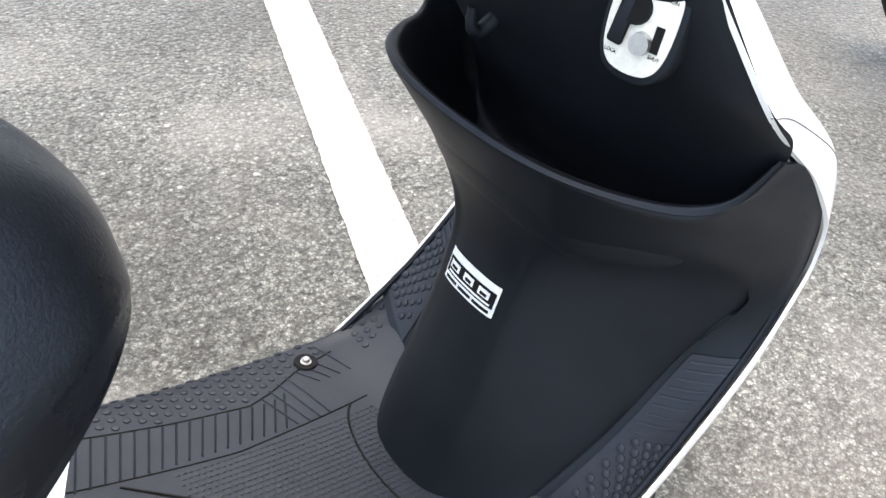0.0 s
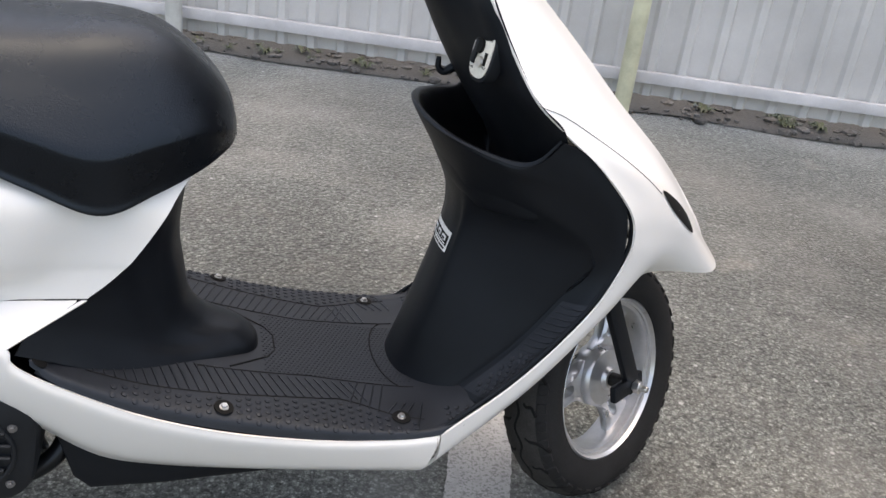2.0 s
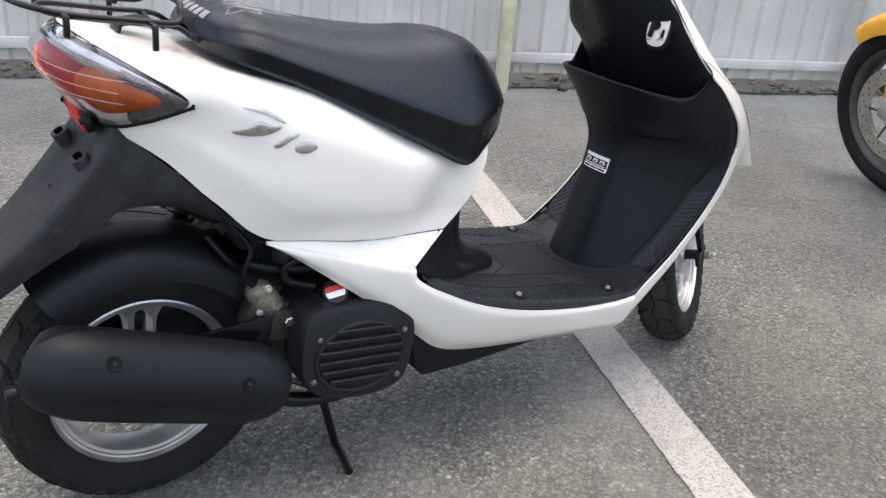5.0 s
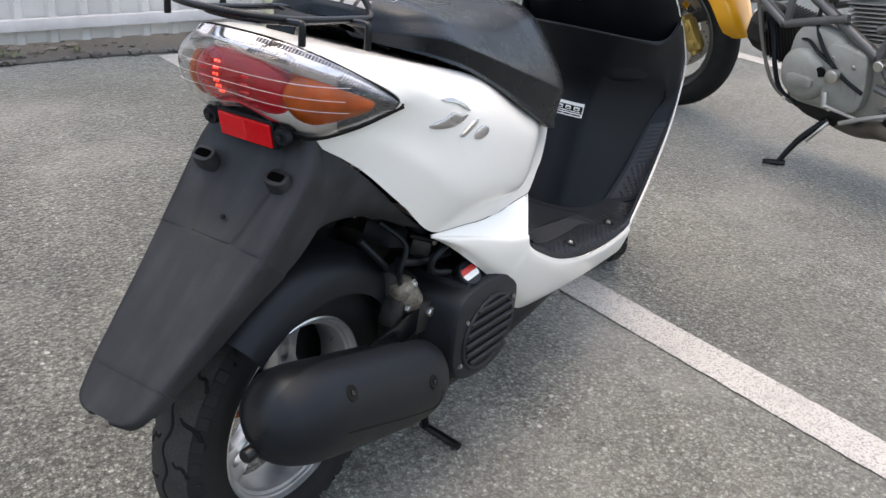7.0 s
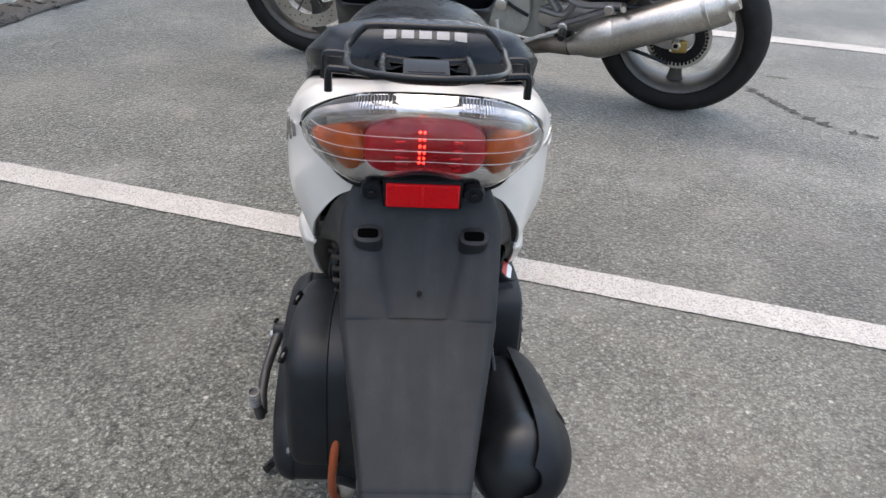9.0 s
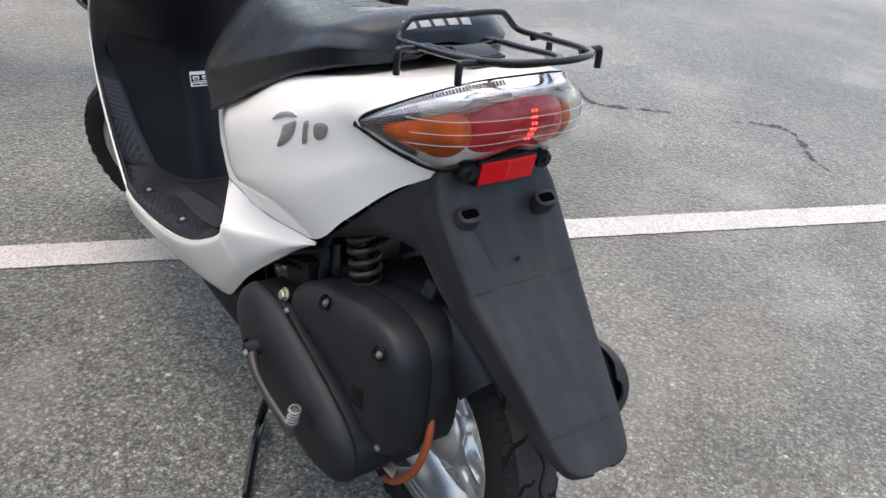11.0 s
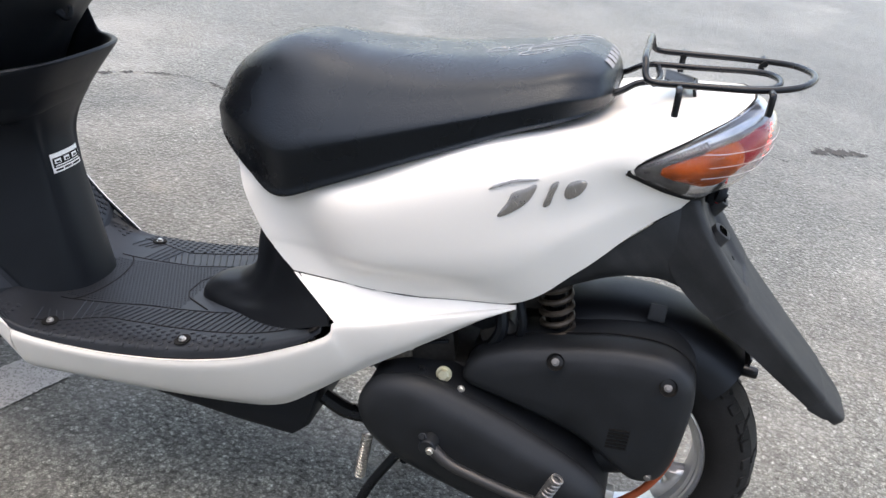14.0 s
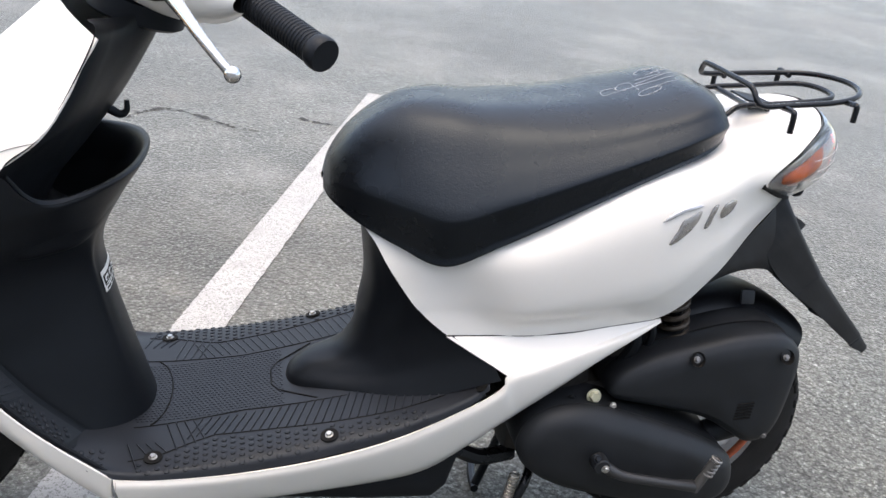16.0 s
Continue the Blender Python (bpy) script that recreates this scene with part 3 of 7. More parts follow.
for q in (1, -1):
    bm = grid_bm(surface(COWL if q == 1 else side(COWL), 60, 24))
    bmesh.ops.recalc_face_normals(bm, faces=bm.faces[:])
    part("front_cowl", bm, WHITE, S, "glossy white front cowl", thick=0.003, angle=60)

# inner leg shield with the open pocket
LIP = [(0.8235, 0, 0.612), (0.8305, 0.06, 0.610), (0.849, 0.102, 0.606), (0.882, 0.136, 0.599), (0.912, 0.153, 0.595), (0.932, 0.1635, 0.605), (0.950, 0.170, 0.630)]
LOW = both([
    [(0.816, 0, 0.243), (0.822, 0.036, 0.243), (0.843, 0.064, 0.243), (0.880, 0.094, 0.250), (0.892, 0.104, 0.254), (0.905, 0.145, 0.266), (0.912, 0.1755, 0.281)],
    [(0.848, 0, 0.34), (0.853, 0.034, 0.34), (0.872, 0.060, 0.338), (0.940, 0.108, 0.326), (0.952, 0.117, 0.322), (0.966, 0.146, 0.329), (0.974, 0.173, 0.341)],
    [(0.874, 0, 0.43), (0.878, 0.032, 0.43), (0.896, 0.056, 0.428), (0.992, 0.120, 0.408), (1.004, 0.128, 0.403), (1.020, 0.150, 0.408), (1.032, 0.171, 0.413)],
    [(0.883, 0, 0.485), (0.887, 0.035, 0.485), (0.903, 0.062, 0.486), (1.018, 0.138, 0.476), (1.032, 0.146, 0.470), (1.048, 0.158, 0.476), (1.060, 0.169, 0.476)],
    [(0.864, 0, 0.54), (0.870, 0.05, 0.54), (0.888, 0.087, 0.54), (0.938, 0.132, 0.542), (0.988, 0.156, 0.550), (1.022, 0.166, 0.556), (1.046, 0.168, 0.558)],
    [(0.828, 0, 0.602), (0.835, 0.058, 0.600), (0.854, 0.100, 0.596), (0.888, 0.136, 0.589), (0.922, 0.155, 0.587), (0.957, 0.167, 0.604), (0.988, 0.169, 0.614)],
    LIP[:5] + [(0.934, 0.1645, 0.605), (0.953, 0.171, 0.630)],
])
LOW[:4, 0, 1] *= 0.962
LOW[:4, -1, 1] *= 0.962
LOW[4, 0, 1] *= 0.975
LOW[4, -1, 1] *= 0.975
shell("inner_leg_shield", LOW, 60, 73, BLACK, "matt black inner leg shield", flip=False)
POCKET = both([
    LIP,
    [(0.827, 0, 0.6145), (0.834, 0.058, 0.6125), (0.852, 0.099, 0.608), (0.884, 0.132, 0.602), (0.913, 0.149, 0.599), (0.931, 0.161, 0.608), (0.949, 0.169, 0.633)],
    [(0.836, 0, 0.604), (0.843, 0.054, 0.603), (0.860, 0.092, 0.600), (0.890, 0.125, 0.594), (0.916, 0.142, 0.592), (0.935, 0.155, 0.599), (0.951, 0.165, 0.626)],
    [(0.858, 0, 0.550), (0.864, 0.05, 0.55), (0.88, 0.083, 0.55), (0.908, 0.112, 0.55), (0.930, 0.128, 0.553), (0.946, 0.140, 0.565), (0.957, 0.148, 0.58)],
    [(0.890, 0, 0.508), (0.893, 0.045, 0.508), (0.903, 0.075, 0.508), (0.926, 0.10, 0.510), (0.942, 0.115, 0.513), (0.953, 0.126, 0.522), (0.961, 0.134, 0.535)],
    [(0.955, 0, 0.506), (0.957, 0.045, 0.506), (0.960, 0.075, 0.506), (0.965, 0.10, 0.511), (0.968, 0.116, 0.515), (0.970, 0.127, 0.524), (0.972, 0.136, 0.54)],
    [(0.932, 0, 0.57), (0.936, 0.05, 0.57), (0.942, 0.085, 0.57), (0.950, 0.115, 0.575), (0.956, 0.135, 0.580), (0.961, 0.148, 0.587), (0.966, 0.156, 0.595)],
    [(0.892, 0, 0.625), (0.900, 0.05, 0.625), (0.909, 0.09, 0.625), (0.920, 0.122, 0.630), (0.931, 0.145, 0.634), (0.941, 0.161, 0.638), (0.951, 0.172, 0.644)],
    [(0.852, 0, 0.685), (0.862, 0.045, 0.685), (0.874, 0.085, 0.685), (0.883, 0.118, 0.684), (0.890, 0.138, 0.683), (0.899, 0.156, 0.682), (0.909, 0.168, 0.684)],
    [(0.816, 0, 0.752), (0.823, 0.035, 0.752), (0.838, 0.066, 0.753), (0.850, 0.092, 0.757), (0.855, 0.107, 0.762), (0.860, 0.118, 0.767), (0.866, 0.126, 0.772)],
    [(0.804, 0, 0.785), (0.812, 0.03, 0.785), (0.828, 0.052, 0.785), (0.846, 0.068, 0.785), (0.856, 0.078, 0.785), (0.866, 0.087, 0.785), (0.876, 0.095, 0.785)],
])
shell("front_pocket", POCKET, 90, 73, BLACK, "open black storage pocket and key panel", thick=0.0)

# floor board
FX = [(0.388, 0.372, 0.363), (0.42, 0.352, 0.338), (0.50, 0.315, 0.297), (0.60, 0.286, 0.266), (0.70, 0.265, 0.246), (0.80, 0.250, 0.237), (0.855, 0.248, 0.239), (0.90, 0.262, 0.262), (0.925, 0.278, 0.276)]
fl = []
for x, zc, ze in FX:
    w = float(np.interp(x, [0.388, 0.42, 0.8, 0.86, 0.925], [0.96, 1.0, 1.0, 0.985, 0.94]))
    fl.append([(x, 0, zc), (x, 0.08, zc), (x, 0.13, zc), (x, 0.160 * w, zc - 0.002), (x, 0.173 * w, (zc * 0.4 + ze * 0.6) + 0.004), (x, 0.178 * w, ze + 0.001)])
shell("floor_board", both(fl), 70, 61, FLOOR_BLACK, "black ribbed rubber floor board", thick=0.004, flip=False)

# cover between floor and seat
HUMP = both([
    [(0.640, 0, 0.274), (0.631, 0.028, 0.275), (0.600, 0.050, 0.281), (0.55, 0.080, 0.295), (0.47, 0.132, 0.325), (0.376, 0.1735, 0.379)],
    [(0.635, 0, 0.292), (0.626, 0.028, 0.292), (0.594, 0.048, 0.296), (0.546, 0.075, 0.307), (0.470, 0.122, 0.340), (0.386, 0.164, 0.394)],
    [(0.616, 0, 0.310), (0.607, 0.024, 0.310), (0.580, 0.042, 0.311), (0.530, 0.070, 0.322), (0.468, 0.111, 0.362), (0.405, 0.150, 0.405)],
    [(0.576, 0, 0.328), (0.568, 0.024, 0.328), (0.547, 0.046, 0.331), (0.512, 0.072, 0.348), (0.470, 0.106, 0.390), (0.424, 0.140, 0.414)],
    [(0.552, 0, 0.356), (0.545, 0.032, 0.357), (0.528, 0.055, 0.360), (0.499, 0.077, 0.390), (0.471, 0.106, 0.412), (0.434, 0.134, 0.419)],
    [(0.545, 0, 0.400), (0.538, 0.039, 0.401), (0.520, 0.062, 0.406), (0.497, 0.083, 0.424), (0.475, 0.106, 0.430), (0.446, 0.129, 0.426)],
    [(0.541, 0, 0.455), (0.535, 0.040, 0.455), (0.521, 0.064, 0.457), (0.503, 0.085, 0.465), (0.488, 0.105, 0.460), (0.474, 0.119, 0.452)],
    [(0.556, 0, 0.55), (0.552, 0.036, 0.55), (0.545, 0.060, 0.545), (0.537, 0.078, 0.530), (0.528, 0.093, 0.515), (0.516, 0.106, 0.500)],
])
shell("centre_cover", HUMP, 60, 73, BLACK, "black centre cover below the seat", flip=True)

# seat
SEAT_BLACK = material("black_seat_vinyl", (0.0034, 0.0041, 0.0056), 0.28, spec=0.33, tint=(0.72, 0.86, 1.0), bump=0.0012, grain=460, strength=0.36, vary=0.12, blotch=0.2, wide=14)
seat_rows = []
for x, zt, ys, zs, ym, zw, yb, zb in [
    (0.089, 0.724, 0.020, 0.722, 0.040, 0.716, 0.036, 0.707), (0.096, 0.738, 0.045, 0.732, 0.080, 0.718, 0.074, 0.703), (0.112, 0.748, 0.082, 0.740, 0.112, 0.719, 0.104, 0.698), (0.145, 0.752, 0.104, 0.741, 0.134, 0.714, 0.129, 0.686),
    (0.20, 0.738, 0.112, 0.725, 0.147, 0.694, 0.142, 0.664), (0.30, 0.718, 0.108, 0.702, 0.155, 0.656, 0.149, 0.613), (0.40, 0.707, 0.094, 0.692, 0.159, 0.618, 0.151, 0.560),
    (0.465, 0.707, 0.086, 0.690, 0.156, 0.596, 0.146, 0.529), (0.520, 0.697, 0.070, 0.678, 0.126, 0.600, 0.114, 0.540), (0.570, 0.662, 0.050, 0.646, 0.086, 0.603, 0.076, 0.556),
    (0.598, 0.624, 0.030, 0.615, 0.049, 0.594, 0.043, 0.569), (0.607, 0.590, 0.011, 0.588, 0.02, 0.583, 0.018, 0.576)]:
    def at_(k, m):
        return (x, ys + (ym - ys) * k, zs + (zw - zs) * m)
    h = zw - zb
    seat_rows.append([(x, 0, zt), (x, ys * 0.55, zt - 0.12 * (zt - zs)), (x, ys, zs), at_(0.52, 0.46), at_(0.86, 0.82), at_(0.985, 0.985), (x, ym + 0.0006, zw - 0.10 * h), (x, ym * 0.8 + yb * 0.2, zw - 0.35 * h), (x, ym * 0.3 + yb * 0.7, zw - 0.8 * h), (x, yb, zb), (x, yb * 0.6, zb + 0.006), (x, 0, zb + 0.008)])
full = both(seat_rows)
bm = grid_bm(surface(full, 80, 133))
bmesh.ops.remove_doubles(bm, verts=bm.verts, dist=1e-5)
bmesh.ops.recalc_face_normals(bm, faces=bm.faces[:])
seat = part("seat", bm, SEAT_BLACK, S, "black grained vinyl seat", angle=70)

from mathutils.bvhtree import BVHTree


def tree_of(*names):
    bm = bmesh.new()
    for ob in S.children:
        if ob.name.split(".")[0] in names:
            bm.from_mesh(ob.data)
    return BVHTree.FromBMesh(bm)


def drop(tree, x, y, lift=0.0):
    p, n, _, _ = tree.ray_cast(Vector((x, y, 0.9)), Vector((0, 0, -1)))
    if p is None:
        return None, None
    return p + n * lift if n.z > 0 else p - n * lift, n if n.z > 0 else -n


def lay(tree, pts, lift=0.0, out=None):
    """Points laid onto a surface, seen from the side that out points to."""
    res = []
    o = Vector(out).normalized()
    for p in pts:
        q, n, _, _ = tree.ray_cast(Vector(p) + o * 0.06, -o)
        if q is None:
            q, n, _, _ = tree.find_nearest(Vector(p))
        res.append(q + n * (lift if n.dot(o) > 0 else -lift))
    return np.array([tuple(q) for q in res])


HOLE_SHADE = material("painted_hole_shade", (0.002, 0.002, 0.002), 0.95, spec=0.0)
GAP = material("dark_panel_gap", (0.004, 0.004, 0.004), 0.8, spec=0.2)
RED_LENS = material("red_lens", (0.105, 0.0015, 0.006), 0.3, spec=0.25, vary=0.3, grain=60, blotch=0.4, wide=25, glow=0.03, glow_color=(1.0, 0.02, 0.03))
LENS_LINE = material("frosted_lens_line", (0.42, 0.40, 0.40), 0.4)
DARK_HOUSING = material("dark_lamp_housing", (0.022, 0.022, 0.024), 0.22, coat=0.6, vary=0.4, grain=120, blotch=0.4, wide=40)
AMBER_LENS = material("amber_lens", (0.28, 0.048, 0.004), 0.25, spec=0.25, vary=0.25, grain=60, blotch=0.35, wide=25)
CLEAR = material("clear_lens", (0.95, 0.95, 0.95), 0.03, trans=1.0, ior=1.28, vary=0.01, blotch=0.01, wear=0.01)
BULB = material("red_lamp", (0.9, 0.02, 0.02), 0.2, glow=2.2, glow_color=(1.0, 0.03, 0.02))
MIRROR = material("lamp_reflector", (0.6, 0.6, 0.62), 0.16, 1.0, vary=0.03)
REFLEX = material("red_reflector", (0.62, 0.005, 0.010), 0.22, coat=0.3, grain=900, vary=0.4, bump=0.0006, strength=0.6)
STICKER_W = material("white_sticker", (0.7, 0.71, 0.7), 0.35)
STICKER_RED = material("red_label", (0.55, 0.04, 0.03), 0.4)
EMBLEM = material("silver_emblem", (0.45, 0.44, 0.44), 0.28, 0.9)
SILVER_PRINT = material("silver_print", (0.22, 0.23, 0.245), 0.55, 0.0)
CHALK = material("chalk_marks", (0.36, 0.38, 0.40), 0.8, vary=0.4, grain=500)
KEYPLATE = material("ivory_key_plate", (0.62, 0.6, 0.53), 0.4)
RUST = material("orange_hose", (0.3, 0.062, 0.02), 0.5)
DUST = material("dusty_fender_plastic", (0.012, 0.0126, 0.0138), 0.56, spec=0.33, tint=(0.85, 0.93, 1.0), streak=(0, radians(45), 0), bump=0.0004, grain=700, strength=0.3, vary=0.2, blotch=0.45, wide=18)

# --- tail lamp ---
top = np.array([(0.056, 0.1385, 0.652), (0.0, 0.114, 0.691), (-0.050, 0.069, 0.722), (-0.068, 0, 0.731), (-0.050, -0.069, 0.722), (0.0, -0.114, 0.692), (0.056, -0.1385, 0.652)])
bot = np.array([(0.056, 0.1385, 0.650), (0.004, 0.104, 0.626), (-0.034, 0.066, 0.616), (-0.050, 0, 0.636), (-0.034, -0.066, 0.616), (0.004, -0.104, 0.626), (0.056, -0.1385, 0.650)])


def lens_rows(out, grow=1.0):
    mid = (top + bot) / 2
    t, b = mid + (top - mid) * grow, mid + (bot - mid) * grow
    push = np.array([0.0, 0.5, 0.9, 1.0, 0.9, 0.5, 0.0])[:, None] * np.array([[-1.0, 0, 0]])
    wide = np.array([0, 0.35, 0.2, 0, -0.2, -0.35, 0])[:, None] * np.array([[0, 1.0, 0]])
    q = push + wide
    return [t, t * 0.8 + b * 0.2 + q * out * 0.8, t * 0.5 + b * 0.5 + q * out, t * 0.2 + b * 0.8 + q * out * 0.62, b]


def chrome_rows():
    push = np.array([0.0, 0.5, 0.9, 1.0, 0.9, 0.5, 0.0])[:, None] * np.array([[-1.0, 0, 0]])
    return [top, top * 0.85 + bot * 0.15 + push * 0.022, top * 0.55 + bot * 0.45 + push * 0.006, top * 0.15 + bot * 0.85 + push * 0.012, bot]


lamp = part("tail_lamp", grid_bm(surface(chrome_rows(), 24, 60)), MIRROR, S, "wide tail lamp with red and amber segments", thick=0.002)
lens = part("lens", grid_bm(surface(lens_rows(0.042), 24, 80)), CLEAR, lamp, "clear outer lens", thick=0.002)
lens.visible_shadow = False
part("gasket", tube(catmull(top, 60), 0.0013, 6), GAP, lamp, "black rim")
part("gasket", tube(catmull(bot, 60), 0.0027, 8), GAP, lamp, "black lower rim")
lens_t = BVHTree.FromPolygons([v.co for v in lens.data.vertices], [p.vertices for p in lens.data.polygons])


def from_behind(tree, y, z, lift):
    p, n, _, _ = tree.ray_cast(Vector((-0.4, y, z)), Vector((1, 0, 0)))
    return None if p is None else p - Vector((lift, 0, 0))


# coloured bowls inside the lens: red in the middle, amber at both sides
tall = np.array([0.05, 0.54, 0.72, 0.80, 0.72, 0.54, 0.05])[:, None]
low = np.array([0.0, 0.004, 0.009, 0.010, 0.009, 0.004, 0.0])[:, None] * np.array([[0, 0, 1.0]])
mid_l = (top + bot) / 2 - low
t_in, b_in = mid_l + (top - mid_l) * tall, mid_l + (bot - mid_l) * tall
back = np.array([[0.003, 0, 0]] * 7)
q_in = np.array([0.25, 0.6, 0.9, 1.0, 0.9, 0.6, 0.25])[:, None] * np.array([[-0.030, 0, 0]])
bowl = surface([t_in + back, t_in * 0.85 + b_in * 0.15 + q_in * 0.7 + back * 0.5, t_in * 0.5 + b_in * 0.5 + q_in, t_in * 0.15 + b_in * 0.85 + q_in * 0.6 + back * 0.5, b_in + back], 20, 97)
cols = [k for k in range(97) if abs(bowl[10, k, 1]) < 0.061]
k0, k1 = cols[0], cols[-1]


def bulge(g, deep):
    """A strip of the bowl drawn in to rounded ends and swollen in the middle."""
    g = g.copy()
    n = g.shape[1]
    e = g.mean(0, keepdims=True)
    u = np.abs(np.linspace(-1, 1, n))
    f_ = np.sqrt(np.clip(1 - u ** 3.2, 0.02, 1))[None, :, None]
    g = e + (g - e) * f_
    v = np.linspace(-1, 1, g.shape[0])[:, None]
    g[:, :, 0] -= deep * f_[:, :, 0] * (1 - v ** 2)
    return g


red = part("brake_segment", grid_bm(bulge(bowl[:, k0 - 1:k1 + 2], 0.006)), RED_LENS, lamp, "deep red brake light segment", thick=0.002)
for a, b in ((9, k0 + 1), (k1, 88)):
    part("indicator_segment", grid_bm(bulge(bowl[:, a:b], 0.005)), AMBER_LENS, lamp, "amber turn signal segment", thick=0.002)
# dark corners of the housing at both tips
house = surface(chrome_rows(), 24, 60) + np.array((-0.0012, 0, 0))
for a, b in ((0, 13), (47, 60)):
    part("housing_corner", grid_bm(house[3:, a:b]), DARK_HOUSING, lamp, "dark corner of the housing", thick=0.0005)
# dark serrated strip along the upper edge
push_ = np.array([0.0, 0.5, 0.9, 1.0, 0.9, 0.5, 0.0])[:, None] * np.array([[-1.0, 0, 0]])
st_a, st_b = catmull(top * 0.99 + bot * 0.01 + push_ * 0.0035, 120), catmull(top * 0.86 + bot * 0.14 + push_ * 0.0245, 120)
for a, b in ((2, 52), (68, 118)):
    part("serrated_strip", grid_bm(np.stack([st_a[a:b], st_b[a:b]], 0)), material("dark_lamp_strip", (0.02, 0.021, 0.022), 0.4) if a == 2 else bpy.data.materials["dark_lamp_strip"], lamp, "dark serrated strip", thick=0.001)
    bm = bmesh.new()
    for k in range(a + 1, b - 1):
        tube([st_a[k] + np.array((-0.0006, 0, 0.0006)), st_b[k] + np.array((-0.0006, 0, 0.0006))], 0.0006, 4, bm=bm)
    tagged(part("serration", bm, MIRROR, lamp), kind="stuff")
red_t = BVHTree.FromPolygons([v.co for v in red.data.vertices], [p.vertices for p in red.data.polygons])
bm = None
RED_GLOW_BAR = material("painted_red_glow", (0.5, 0.008, 0.015), 0.2, coat=0.5)
AMBER_GLINT = material("painted_amber_glint", (0.75, 0.2, 0.02), 0.2, coat=0.5)
for y in (0.002, 0.0065):
    for k in range(6):
        c = from_behind(red_t, y, 0.666 + k * 0.0068, 0.001)
        bm = box(0.002, 0.0024, 0.0026, Matrix.Translation(c), 0.0006, bm, 1)
part("filament", bm, BULB, lamp, "glowing red points")
# brighter red bars paint the ribbed glow onto the brake segment
for y in (-0.030, 0.024):
    for k in range(5):
        c = from_behind(red_t, y, 0.655 + k * 0.0085, 0.0004)
        part("prism", box(0.0012, 0.013, 0.0026, Matrix.Translation(c), 0.0005, None, 1), RED_GLOW_BAR, lamp)
# brighter amber blocks: reflections of the lamp points, put in as colour
for q in (1, -1):
    for j in range(2):
        for k in range(5):
            y = q * (0.070 + 0.010 * j)
            c = Vector((-0.064 + abs(y) * 0.52, y, 0.647 + k * 0.0075))
            part("prism", box(0.003, 0.0062, 0.0026, Matrix.Translation(c), 0.0006, None, 1), AMBER_GLINT, lamp)
for z0 in (0.697, 0.683, 0.669):
    P = [from_behind(lens_t, y, z0 - 0.010 * (y / 0.1) ** 2, 0.0006) for y in np.linspace(-0.120, 0.120, 50)]
    part("lens_line", tube([p for p in P if p is not None], 0.00034, 5), LENS_LINE, lamp)

# --- reflector on the fender ---
m = Matrix.Translation((-0.050, 0, 0.617)) @ Matrix.Rotation(radians(-12), 4, "Y")
refl = part("rear_reflector", box(0.012, 0.085, 0.036, m, 0.003), BLACK, S, "red rear reflector in a black holder")
part("reflector_face", box(0.006, 0.078, 0.029, m @ Matrix.Translation((-0.006, 0, 0)), 0.001), REFLEX, refl, "red reflector face")
for q in (1, -1):
    # small moulded pyramids, slanted differently on the two halves
    cells = bmesh.new()
    for i in range(20):
        for j in range(15):
            y0, z0, s = q * 0.0194 - 0.0182 + 0.00182 * i, -0.0136 + 0.00181 * j, 0.0009
            tip = cells.verts.new(m @ Vector((-0.0102, y0 + 0.00091 + 0.0005 * q, z0 + 0.0013)))
            ring = [cells.verts.new(m @ Vector((-0.0091, y0 + 0.00091 + a * s, z0 + 0.0009 + b * s))) for a, b in ((-1, -1), (1, -1), (1, 1), (-1, 1))]
            for k in range(4):
                cells.faces.new((ring[k], tip, ring[(k + 1) % 4]))
    bmesh.ops.recalc_face_normals(cells, faces=cells.faces[:])
    tagged(part("prism_field", cells, REFLEX, refl, "bright red prism pattern", angle=5), kind="stuff")
for q in (1, -1):
    part("ear", lathe([(0, 0), (0.011, 0), (0.012, 0.004), (0.010, 0.009), (0, 0.009)], 16, m @ Matrix.Translation((0.0, q * 0.054, 0.004)) @ Matrix.Rotation(radians(-90), 4, "Y")), BLACK, refl)
    bolt("screw", m @ Vector((-0.009, q * 0.054, 0.004)), m.to_3x3() @ Vector((-1, 0, 0)), 0.004, DARK_STEEL, refl)

# --- rear fender ---
FEND = []
for x, z, w, d in [(-0.026, 0.622, 0.070, 0.035), (-0.045, 0.588, 0.084, 0.05), (-0.066, 0.560, 0.0845, 0.06), (-0.098, 0.522, 0.082, 0.055), (-0.116, 0.502, 0.080, 0.048), (-0.122, 0.494, 0.0795, 0.046), (-0.16, 0.4585, 0.0715, 0.036), (-0.20, 0.422, 0.0635, 0.03), (-0.243, 0.3835, 0.055, 0.023), (-0.247, 0.3785, 0.0545, 0.023), (-0.264, 0.3625, 0.0495, 0.015), (-0.275, 0.353, 0.044, 0.009), (-0.281, 0.3475, 0.034, 0.0055), (-0.2835, 0.3453, 0.018, 0.004)]:
    nx, nz = 0.72, -0.69     # into the fender
    sunk = float(np.interp(-x, [0.04, 0.060, 0.098, 0.1155, 0.1225], [0.002, 0.009, 0.009, 0.006, 0.0]))
    wi = float(np.interp(-x, [0.05, 0.066, 0.122], [0.044, 0.042, 0.026]))
    if x < -0.1225:
        wi = w * 0.3
    FEND.append([(x + nx * sunk, 0, z + nz * sunk), (x + nx * sunk, wi * 0.9, z + nz * sunk), (x + nx * sunk * 0.3, wi + (0.012 if x > -0.125 else 0.006), z + nz * sunk * 0.3), (x, w * 0.86, z), (x + nx * 0.003, w * 0.97, z + nz * 0.003), (x + nx * 0.012, w, z + nz * 0.012), (x + nx * d, w * 1.01, z + nz * d)])
